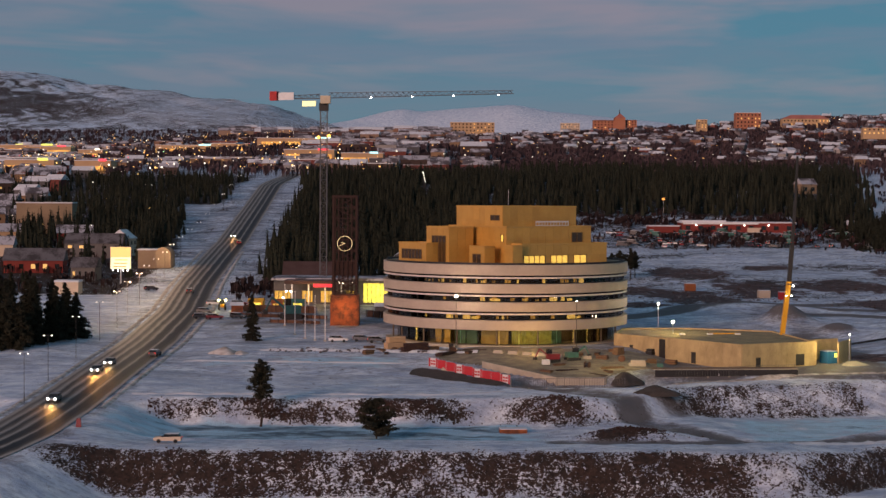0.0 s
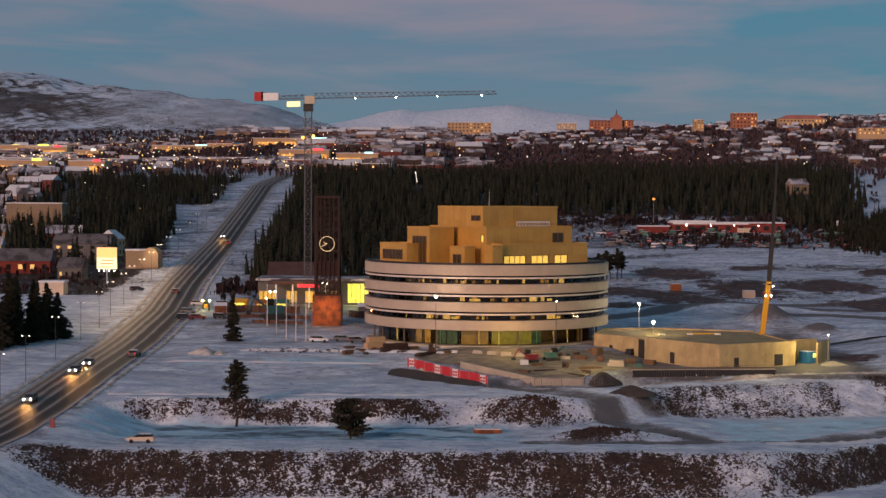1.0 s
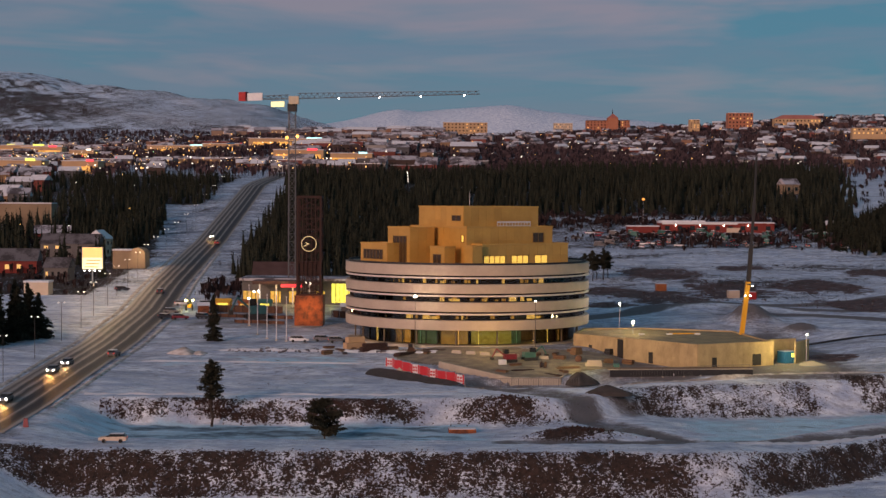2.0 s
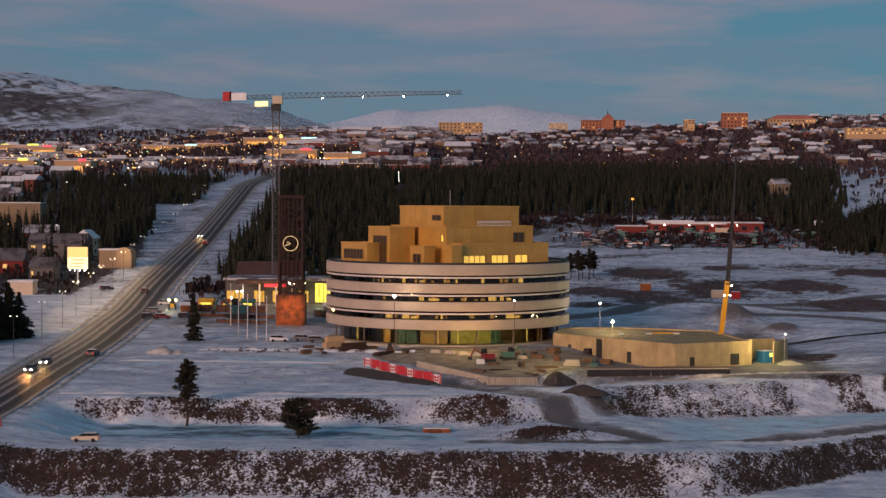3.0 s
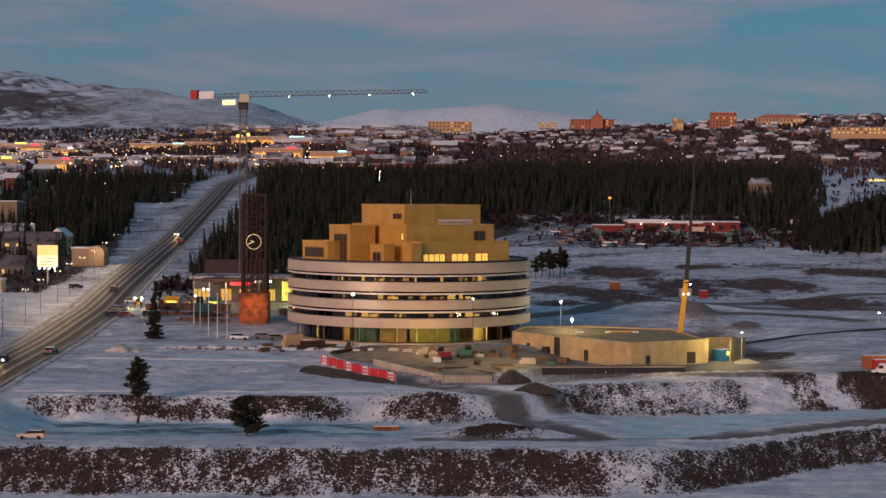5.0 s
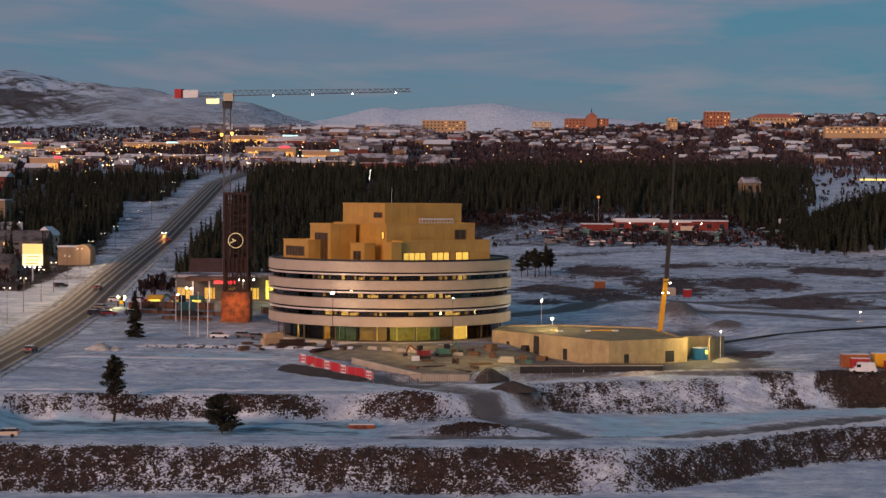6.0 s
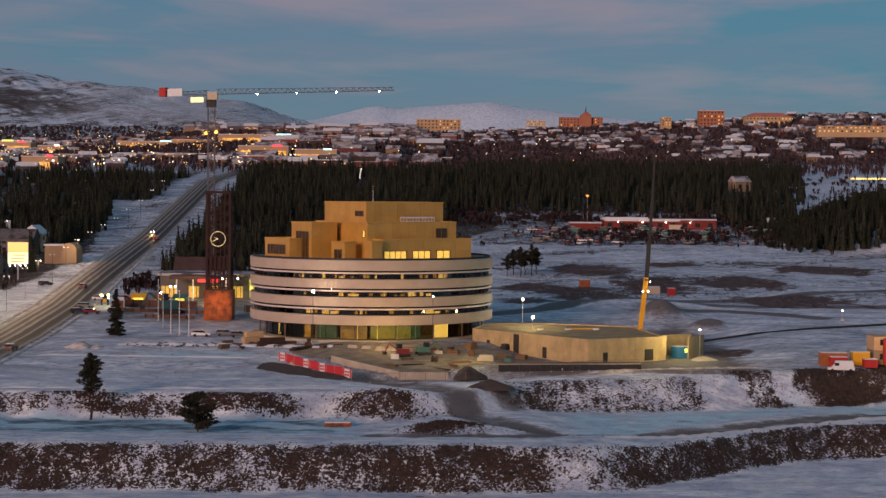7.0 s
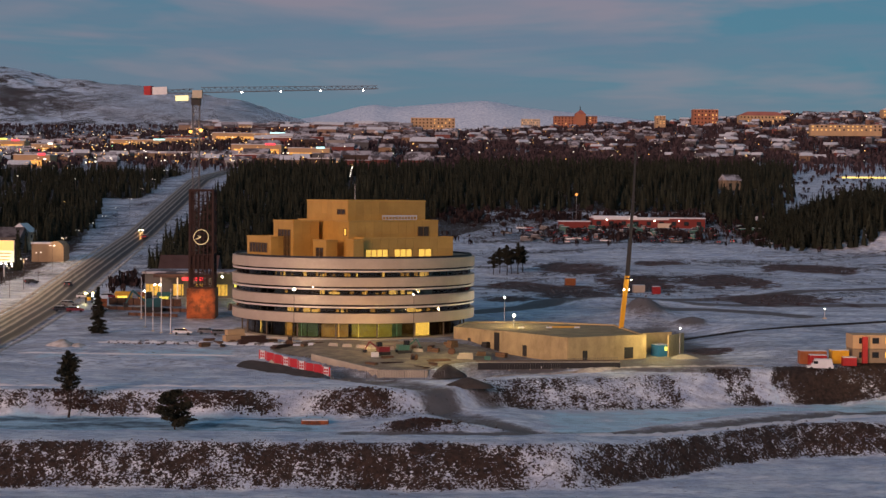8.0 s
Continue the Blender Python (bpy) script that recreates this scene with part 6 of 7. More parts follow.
for k, (x, y) in enumerate(((-75.5, 305), (-77, 330), (-78.5, 362), (-79.5, 392), (-80.5, 418), (-83, 445), (-85, 474), (-88, 503), (-90, 531), (-92, 560), (-94.5, 590), (-96.5, 622), (-98, 655), (-99.5, 690), (-101.5, 730), (-104, 775), (-107, 825), (-110, 880), (-113, 940))):
    twin_lamp(x, y)
    if 400 < y < 600:
        point_light(x + 0.6, y, high(x, y) + 8.6, 2700, (1.0, 0.64, 0.34))


def site_lamp(x, y, h, label, mat=PALE_LIT, r=0.4, steel=STEEL):
    z = high(x, y)
    p = thing("flood_lamp", x, y, z, label, "lamp")
    part("mast", Geo().tube((0, 0, 0), (0, 0, h), 0.07, 0.05, 8), steel, p)
    part("base", Geo().box(0, 0, -0.1, 0.9, 0.9, 0.45), PALE_CONCRETE, p)
    part("lamp_head", Geo().ball(0, -0.1, h, r, 10, 0.8), mat, p, "glowing lamp head")
    return z + h


ring_lamp = site_lamp(2.9, 372.6, 11.9, "bright flood lamp on a white mast before the round building", FLOOD, 0.36, DARK)
point_light(2.9, 371.6, ring_lamp, 900, (1.0, 0.78, 0.5))
site_lamp(29.5, 373.5, 10.6, "bright flood lamp on a mast at the round building", PALE_LIT, 0.2, DARK)
white_lamp = site_lamp(51, 401, 10.0, "white flood lamp behind the concrete hall", FLOOD, 0.28)
point_light(51, 400, white_lamp, 1400, (1.0, 0.9, 0.75))
site_lamp(136, 436, 2.6, "small white lamp post on the snowy field", PALE_LIT, 0.25)
site_lamp(87.6, 364.5, 6.2, "slim lamp at the end of the concrete hall", PALE_LIT, 0.22)
# Added lights, no lamp at either spot, to brighten the concrete hall's walls.
point_light(83.0, 357.0, 4.5, 2600, (1.0, 0.78, 0.3))
point_light(70, 343, 4.0, 600, (1.0, 0.74, 0.3))
site_lamp(101.7, 784, 12.5, "amber yard lamp at the edge of the wood", AMBER_LIT, 0.75)
roof_lamp = thing("roof_lamp", 52.5, 386, 3.6, "white lamp on a short mast on the hall roof", "lamp")
part("mast", Geo().tube((0, 0, 0), (0, 0, 2.4), 0.07, None, 8), STEEL, roof_lamp)
part("lamp_head", Geo().ball(0, 0, 2.6, 0.34), FLOOD, roof_lamp)
point_light(52.5, 384.8, 6.4, 1700, (1.0, 0.72, 0.25))
point_light(-18, 468, 8.5, 1500, (1.0, 0.85, 0.25))
point_light(-36, 466, 7.5, 1200, (1.0, 0.6, 0.2))
# Unseen light added before the round building, for the golden glow on its bands.
point_light(20, 366, 3.0, 2300, (1.0, 0.6, 0.2))
# Unseen orange light added to warm the clock tower's foot.
point_light(-24.7, 422, 6.0, 500, (1.0, 0.45, 0.15))


# ---- vehicles ----
def car(x, y, turn, paint, label, lights=False, van=False, group=""):
    z = high(x, y) + 0.14
    c = thing("van" if van else "car", x, y, z, label, "van" if van else "car", group, turn)
    L, W = (5.4, 2.0) if van else (4.4, 1.8)
    side = [(-L / 2, 0.35), (-L / 2, 0.95), (-L / 2 + 0.15, 1.05), (L / 2 - 0.9, 0.95), (L / 2 - 0.05, 0.8), (L / 2, 0.4)]
    n = len(side)
    vs = [(u, -W / 2, h) for u, h in side] + [(u, W / 2, h) for u, h in side]
    sides = [(i, (i + 1) % n, n + (i + 1) % n, n + i) for i in range(n)]
    part("body", Geo().add(vs, sides + [tuple(reversed(range(n))), tuple(range(n, 2 * n))]), paint, c)
    top = 2.2 if van else 1.45
    cab = [(-L / 2 + 0.1, 1.0), (-L / 2 + 0.4, top), (L / 2 - (1.9 if not van else 1.6), top), (L / 2 - (1.1 if not van else 0.8), 0.96)]
    w2 = W / 2 - 0.12
    vs = [(u, -w2, h) for u, h in cab] + [(u, w2, h) for u, h in cab]
    part("cabin", Geo().add(vs, [(0, 1, 5, 4), (1, 2, 6, 5), (2, 3, 7, 6), (3, 0, 4, 7), (3, 2, 1, 0), (4, 5, 6, 7)]), paint if van else GLASS_DARK, c, "" if van else "dark glazed cabin")
    if van:
        for s in (-1, 1):
            part("side_window", Geo().box(L / 2 - 1.75, s * (w2 + 0.01), 1.25, 0.9, 0.05, 0.6), GLASS_DARK, c)
        part("windscreen", Geo().box(L / 2 - 1.12, 0, 1.15, 0.1, 1.5, 0.8, 0, 0.9), GLASS_DARK, c)
    part("roof", Geo().box((cab[1][0] + cab[2][0]) / 2, 0, top, cab[2][0] - cab[1][0], 2 * w2, 0.06), SNOW if not lights else paint, c)
    for u in (-L / 2 + 0.85, L / 2 - 0.85):
        for s in (-1, 1):
            part("wheel", Geo().tube((u, s * (W / 2 - 0.2), 0.33), (u, s * (W / 2 + 0.02), 0.33), 0.33, None, 12), RUBBER, c)
    for s in (-0.62, 0.62):
        part("headlight", Geo().ball(L / 2 + 0.02, s, 0.72, 0.2 if lights else 0.1), HEAD if lights else WHITE, c)
        part("tail_light", Geo().box(-L / 2 - 0.02, s, 0.75, 0.05, 0.25, 0.2), RED_TAIL, c)
    return c


HEAD = lit("headlight_on", (1.0, 0.93, 0.8), 22.0)
RED_TAIL = lit("tail_light_on", (0.9, 0.03, 0.02), 0.6)
PAINT_GREY = material("grey_car_paint", (0.12, 0.12, 0.13), rough=0.35, spec=0.6)
PAINT_DARK = material("dark_car_paint", (0.03, 0.03, 0.04), rough=0.35, spec=0.6)
PAINT_RED = material("red_car_paint", (0.22, 0.02, 0.03), rough=0.35, spec=0.6)
for x, y, lab in ((-70.3, 306, "grey car with headlights on, driving on slush"), (-69.8, 341, "grey car with headlights on, following another"), (-69.2, 351.5, "grey car with headlights on at the queue's end"), (-88.5, 716, "far car with headlights on, coming downhill")):
    c = car(x, y, -90, PAINT_GREY, lab, True, group="cars on the road")
    spot = new("headlight_beam", bpy.data.lights.new("headlight_beam", "SPOT"))
    spot.data.energy, spot.data.color, spot.data.spot_size, spot.data.spot_blend, spot.data.shadow_soft_size = 1700, (1.0, 0.44, 0.11), radians(70), 0.7, 0.3
    z = high(x, y) + 1.0
    spot.matrix_world = look((x, y - 2.5, z), (x, y - 9, z - 1.2))
for x, y, t, m, lab, g in ((-62.3, 366, 85, PAINT_DARK, "dark car parked on the verge", ""), (-62.5, 438, 10, PAINT_DARK, "dark car parked in the snow by the lamp", ""), (-58.8, 437, 8, PAINT_RED, "dark red car parked in snow", ""),
                         (-83, 690, 90, PAINT_RED, "red car driving away uphill", "cars on the road"), (-76.5, 512, 90, PAINT_DARK, "dark car driving away", "cars on the road"), (-89.6, 520, 40, PAINT_DARK, "dark car on the side track", "")):
    car(x, y, t, m, lab, group=g)
for k, (x, y, t) in enumerate(((-24, 388, 3), (-18.5, 390, -4), (-15, 387, 8))):
    car(x, y, t, WHITE if k == 0 else PAINT_GREY, ("snow-covered white car" if k == 0 else "snow-dusted parked car") + " on the lawn's edge", group="vehicles by the lawn")
car(114.6, 348.6, 172, WHITE, "white pickup van parked at the site huts", van=True)
rnd = random.Random(14)
for k in range(110):
    x, y = rnd.uniform(66, 196), 757 - 75 * rnd.random() ** 1.3
    car(x, y, rnd.choice((0, 90)) + rnd.uniform(-25, 25), (PAINT_DARK, PAINT_GREY, PAINT_DARK, PAINT_GREY, GREENISH, PAINT_RED, PAINT_DARK, WHITE)[k % 8], "old parked car under thin snow in the yard", van=k % 4 == 0, group="cars in the yard")


# ---- site huts, containers and gear ----
def container(x, y, turn, w, h, mat, label, z=None, d=2.6, name="container"):
    zz = high(x, y) if z is None else z
    c = thing(name, x, y, zz, label, "container", "", turn)
    part("shell", Geo().box(0, 0, 0, w, d, h), mat, c)
    rib = Geo().box(0, -d / 2 - 0.04, 0.15, 0.16, 0.08, h - 0.3).mesh("rib", mat)
    for k in range(int(w / 0.5)):
        ob = new("rib", rib)
        ob.parent, ob.matrix_basis = c, pose(-w / 2 + 0.3 + k * 0.5, 0, 0)
    part("door", Geo().box(w / 2 + 0.03, 0, 0.1, 0.06, d * 0.9, h - 0.25), mat, c)
    part("snow", Geo().box(0, 0, h, w * 0.98, d * 0.95, 0.12), SNOW, c)
    return c


box = container(83.4, 365.0, 30, 3.0, 2.5, BLUE, "blue container in the hall's open end")
part("sign", Geo().box(0.7, -1.42, 1.3, 1.1, 0.06, 0.8), LIME_SIGN, box, "small lime-lit sign")
container(114.0, 353.5, 0, 5.6, 2.7, ORANGE, "orange steel skip container on snow")
container(119.8, 354.0, 4, 3.6, 2.8, YELLOW, "yellow container at the site huts")
container(121.4, 352, 0, 2.8, 1.7, RED, "low red skip in snow")
container(114.6, 351.4, 0, 3.6, 2.2, RED, "red container with pale lettering bars")
# Unseen yellow light added to brighten the huts and containers.
point_light(124, 346, 6.0, 700, (1.0, 0.74, 0.3))
huts = thing("site_huts", 131.5, 356, high(131.5, 356), "stacked ochre site huts with lit windows", "site hut")
for k in range(2):
    part("module", Geo().box(0, 0, k * 3.0, 18, 6, 2.9), BEIGE if k == 0 else OCHRE, huts)
    for j in range(6):
        part("window", Geo().box(-7 + j * 2.8, -3.05, k * 3.0 + 1.1, 1.4, 0.12, 1.2), WARM_PANE if j in (2, 3, 5) else GLASS_DARK, huts)
part("stair_tower", Geo().box(-6.6, -3.6, 0, 1.0, 1.0, 5.6), RED, huts, "red stair tower")
for k in range(4):
    container(136 + 3 * k, 349 + k, 0, 3, 1.2, (YELLOW, GREY_WALL, PALE_CONCRETE, ORANGE)[k], "stack of building material by the huts", name="material_stack")


TEAL_PAINT = material("teal_paint", (0.03, 0.11, 0.12), (0.02, 0.07, 0.08), rough=0.5)


def excavator(x, y, turn, mat, label):
    z = high(x, y)
    e = thing("excavator", x, y, z, label, "excavator", "", turn)
    for s in (-1, 1):
        part("track", Geo().box(0, s * 0.9, 0, 3.0, 0.45, 0.7), DARK, e)
    part("body", Geo().box(-0.2, 0, 0.75, 2.4, 2.0, 1.1), mat, e)
    part("cab", Geo().box(0.5, -0.5, 1.85, 1.1, 0.9, 0.9), GLASS_DARK, e)
    part("boom", Geo().bar((0.9, 0.3, 1.4), (3.0, 0.3, 3.0), 0.28), mat, e)
    part("arm", Geo().bar((3.0, 0.3, 3.0), (4.0, 0.3, 1.2), 0.22), mat, e)
    part("bucket", Geo().box(4.0, 0.3, 0.7, 0.7, 0.9, 0.6), DARK, e)
    return e


excavator(23.0, 356, 200, PAINT_RED, "small red excavator on the terrace")
excavator(27.5, 358.5, 20, GREENISH, "small green excavator beside the red one")
digger = excavator(-39.5, 440, 195, TEAL_PAINT, "teal excavator with a raised arm and work lamps")
digger.scale = (1.7, 1.7, 1.9)
for u in (-0.35, 0.35):
    part("work_lamp", Geo().ball(1.1, -0.5 + u, 2.85, 0.13), PALE_LIT, digger)
container(21.5, 353.0, 5, 1.6, 1.0, WHITE, "white tool box on the terrace", name="tool_box", d=1.0)


def heap(x, y, r, h, mat, label, seed, name="earth_mound"):
    rnd = random.Random(seed)
    z = high(x, y) - 0.2
    g = Geo()
    n, rings = 22, 6
    vs = [(0, 0, h)]
    for j in range(1, rings + 1):
        for i in range(n):
            a = 6.283 * i / n
            q = r * j / rings * (1 + 0.18 * math.sin(3 * a + seed) + 0.06 * rnd.random())
            vs.append((q * math.cos(a), q * math.sin(a) * 0.8, h * (1 - (j / rings) ** 1.2) * (0.9 + 0.2 * rnd.random()) - 0.3 * (j == rings)))
    fs = [(0, 1 + i, 1 + (i + 1) % n) for i in range(n)]
    for j in range(rings - 1):
        for i in range(n):
            a, b = 1 + j * n + i, 1 + j * n + (i + 1) % n
            fs.append((a, a + n, b + n, b))
    ob = part(name, g.add(vs, fs), mat, smooth=True)
    ob.location = (x, y, z)
    return tagged(ob, label, "heap")


DIRTY_SNOW = material("dirty_snow", (0.62, 0.58, 0.55), (0.30, 0.25, 0.21), rough=0.85, scale=1.6, bump=0.8, sharp=0.15)
EARTH = material("dark_earth", (0.045, 0.036, 0.03), (0.085, 0.07, 0.06), rough=0.95, scale=1.5, bump=0.6)
heap(36.5, 338.5, 3.6, 2.2, EARTH, "dark earth heap at the terrace corner", 1)
heap(88, 362, 3.4, 1.0, PALE_CONCRETE, "pale sand heap beside the hall", 2, "sand_mound")
heap(40.5, 322, 4.5, 1.6, EARTH, "earth heap by the muddy track", 3)
heap(-47.5, 368, 3.4, 1.5, DIRTY_SNOW, "heap of dirty ploughed snow on the lawn", 5, "snow_heap")
heap(-43.8, 367, 2.0, 0.9, DIRTY_SNOW, "low heap of dirty snow beside the larger one", 6, "snow_heap")
heap(1.0, 349.5, 1.6, 1.6, PALE_CONCRETE, "pale bag of gravel behind the banners", 4, "gravel_bag")


def dark_cut():
    """The bare earth slope below the banners."""
    g = Geo()
    n = 24
    rnd = random.Random(3)
    vs = []
    for k in range(n + 1):
        u = k / n
        x, y = -4.6 + 17.1 * u, 351.7 - 19.7 * u
        for j, off in enumerate((0.6, -2.0, -4.6)):
            w = off * min(1.0, 0.3 + 5 * u) * (1.25 - 0.75 * u) + rnd.uniform(-0.25, 0.25) * min(1, 5 * u)
            px, py = x + w * 0.9, y + w * 0.75
            vs.append((px, py, high(px, py) + 0.10 + (0.5 if j == 0 else 0.15 if j == 1 else -0.02) * min(1, 3 * u)))
    fs = [(k * 3 + j, k * 3 + j + 1, k * 3 + j + 4, k * 3 + j + 3) for k in range(n) for j in range(2)]
    return tagged(part("earth_bank", g.add(vs, fs), EARTH, smooth=True), "bare dark earth slope below the banner fence", "bank", kind="structure")


dark_cut()


FENCE_STEEL = material("dull_fence_steel", (0.16, 0.15, 0.14), (0.10, 0.095, 0.09), rough=0.7)


def mesh_fence(pts, label, n_per=1, h=2.0):
    x0, y0 = pts[0]
    f = thing("mesh_fence", x0, y0, 0, label, "fence")
    for (ax, ay), (bx, by) in zip(pts, pts[1:]):
        ln = math.hypot(bx - ax, by - ay)
        n = max(1, int(ln / 3.4))
        for k in range(n):
            p = Vector((ax + (bx - ax) * k / n - x0, ay + (by - ay) * k / n - y0))
            q = Vector((ax + (bx - ax) * (k + 1) / n - x0, ay + (by - ay) * (k + 1) / n - y0))
            zp, zq = high(p.x + x0, p.y + y0), high(q.x + x0, q.y + y0)
            ln2, way = (q - p).length, (q - p).normalized()
            z = (zp + zq) / 2
            g = Geo().grille(p, way, [(ln2 * i / 8 - (0.05 if i in (0, 8) else 0.02), ln2 * i / 8 + (0.05 if i in (0, 8) else 0.02)) for i in range(9)], [(z + 0.1, z + 0.16), (z + h - 0.06, z + h)], 0.05)
            part("foot", Geo().box(p.x, p.y, zp - 0.05, 0.3, 0.6, 0.2), PALE_CONCRETE, f, "concrete foot block")
            part("fence_panel", g, FENCE_STEEL, f)
    return f


mesh_fence([(13.5, 332.5), (24, 333.2), (36, 334.0)], "steel mesh site fence before the terrace wall")
mesh_fence([(45, 341.5), (58, 342.5), (72, 346)], "steel mesh fence along the muddy site road")


def deck():
    d = thing("timber_platform", 45, 343.2, -1.0, "long low timber formwork platform", "platform")
    for k in range(6):
        part("board", Geo().box(12.5, 0.7 * k, 0.62, 30, 0.62, 0.14, 6), PALE_CONCRETE if k == 0 else BEAM, d)
    # Dark strip puts the shade beneath the platform into colour.
    part("under_shade", Geo().box(12.6, -0.42, -0.8, 29.6, 0.08, 1.4, 6), DARK, d, "dark strip painting in the shade under the platform")
    for k in range(14):
        part("prop", Geo().bar((-1.8 + k * 2.2, -1.2 + k * 0.23, -0.8), (-1.8 + k * 2.2, -1.2 + k * 0.23, 0.62), 0.2), BEAM, d)
    return d


BEAM = material("formwork_timber", (0.20, 0.12, 0.06), (0.13, 0.08, 0.045), rough=0.85, scale=1.0)
deck()
for k, (x, y, w, h, m, lab) in enumerate(((40.5, 352, 3.4, 1.3, PALE_CONCRETE, "stack of pale concrete blocks on the terrace"), (44, 357, 2.0, 1.0, BEAM, "stack of timber boards on the terrace"), (35, 349, 5.0, 0.5, BEAM, "flat stack of timber on the terrace"),
                                          (57, 343.8, 3.0, 0.8, WHITE, "wrapped white pallet beside the hall"), (-6, 371, 6.5, 1.8, RUST, "rusty formwork stack beside the round building"), (-10.5, 374, 5.0, 2.8, OCHRE, "ochre site hut beside the round building"),
                                          (38, 366, 2.2, 1.6, BEAM, "pallet of timber by the hall"), (45.5, 371, 1.4, 1.2, DARK, "dark tool crate by the hall"), (1.5, 367.5, 9.0, 0.6, RUST, "long stack of rusty bars"))):
    s = thing("material_stack", x, y, high(x, y), lab, "stack", "", 7 * k)
    part("lower_layer", Geo().box(0, 0, 0, w, 1.6, h * 0.55), m, s)
    part("upper_layer", Geo().box(0.15, 0.05, h * 0.57, w * 0.85, 1.4, h * 0.43), m, s)


def pipeline():
    x0, y0 = 91.7, 398.0
    p = thing("pipeline", x0, y0, 0, "long dark pipe laid across the snowy field", "pipe")
    pts = [(0, 0), (16, 8), (32, 17), (48, 25), (70, 36)]
    for (ax, ay), (bx, by) in zip(pts, pts[1:]):
        part("pipe_length", Geo().tube((ax, ay, high(ax + x0, ay + y0) + 0.25), (bx, by, high(bx + x0, by + y0) + 0.25), 0.26, None, 10), DARK, p)
    return p


pipeline()
for x, y, w, m, lab in ((78, 535, 3.2, ORANGE, "orange machine on the field track"), (97, 512, 3.4, CREAM, "pale site hut on the field"), (101.5, 506, 2.2, RED, "red container beside the field hut"), (12.5, 299, 4.8, ORANGE_WOOD, "rusty orange barge-like box on the frozen pond")):
    container(x, y, 3, w, 0.7 if w == 4.8 else 2.2, m, lab, name="field_container")
post = thing("marker_post", -60.5, 281, high(-60.5, 281), "small dark red marker post in the snow", "post")
part("post", Geo().box(0, 0, 0, 0.9, 0.5, 1.5, 0, 0.7), PAINT_RED, post)
# Unseen light added over the terrace to warm its floor and wall.
point_light(36, 348, 6.5, 2400, (1.0, 0.72, 0.26))


def brush():
    """Dark leafless thickets at the edges of the yard and the wood."""
    rnd = random.Random(77)
    g = Geo()
    for k in range(1500):
        u = rnd.random()
        if u < 0.4:
            x, y = rnd.uniform(38, 200), rnd.gauss(792, 14)
        elif u < 0.6:
            x, y = rnd.uniform(-64, -4), rnd.gauss(520, 14)
        elif u < 0.66:
            y = rnd.uniform(860, 1140)
            x = rnd.uniform(0.24, 0.31) * y
        elif u < 0.85:
            y = rnd.uniform(500, 720)
            x = rnd.uniform(-0.33 * y, -0.19 * y)
        else:
            x, y = rnd.gauss(135, 40), rnd.gauss(716, 20)
        z, h = high(x, y) - 0.2, rnd.uniform(1.2, 4.2)
        for j in range(6):
            a, w = rnd.random() * 6.283, rnd.uniform(0.3, 0.9)
            px, py = x + rnd.gauss(0, 0.7), y + rnd.gauss(0, 0.7)
            g.add([(px, py, z), (px + w * math.cos(a), py + w * math.sin(a), z + h * rnd.uniform(0.5, 0.95)), (px - w * math.cos(a) * 0.6, py - w * math.sin(a) * 0.6, z + h * rnd.uniform(0.7, 1.05))], [(0, 1, 2)])
    return tagged(part("thicket", g, DARK_TWIG), "dark leafless thickets round the yard and houses", "thicket", kind="stuff")


brush()
car(-44.3, 272.5, 180, CREAM, "pale car standing on the bank's crest path")


# ---- clutter round the station and the clock tower ----
def hoarding(x0, y0, x1, y1, h, mat, label):
    f = thing("timber_hoarding", x0, y0, 0, label, "fence", "hoardings by the station")
    n = max(2, int(math.hypot(x1 - x0, y1 - y0) / 2.2))
    t = math.degrees(math.atan2(y1 - y0, x1 - x0))
    for k in range(n):
        u = (k + 0.5) / n
        x, y = x0 + (x1 - x0) * u, y0 + (y1 - y0) * u
        z = high(x, y)
        part("panel", Geo().box(x - x0, y - y0, z - 0.1, 2.1, 0.1, h, t), mat, f)
        part("post", Geo().box(x - x0 - 1.1, y - y0, z - 0.1, 0.14, 0.18, h + 0.2, t), BARK, f)
    return f


PLANK = material("weathered_plank", (0.15, 0.07, 0.04), (0.06, 0.034, 0.024), rough=0.85, scale=1.2, vary=0.25)
hoarding(-56, 446, -30, 440, 1.0, PLANK, "brown timber hoarding before the lit shop")
hoarding(-54, 458, -34, 455, 2.0, PLANK, "brown timber fence behind the flag poles")
hoarding(-20, 446, -9, 438, 1.9, PLANK, "brown timber hoarding beside the clock tower")
hoarding(-44, 431, -31, 428, 0.9, PLANK, "low brown plank barrier near the flag poles")


def stall(x, y, w, mat, label, glow=None):
    z = high(x, y)
    s = thing("site_stall", x, y, z, label, "stall", "stalls by the station", random.Random(int(x * 7)).uniform(-12, 12))
    part("booth", Geo().box(0, 0, 0, w, 2.4, 2.3), mat, s)
    part("awning", Geo().gable(0, -0.2, 2.3, w + 0.5, 3.2, 0.9), SNOW if glow is None else mat, s)
    part("counter", Geo().box(0, -1.35, 0.9, w * 0.9, 0.4, 0.12), BEAM, s)
    if glow:
        part("hatch_light", Geo().box(0, -1.24, 1.1, w * 0.7, 0.06, 0.9), glow, s, "lit serving hatch")
    return s


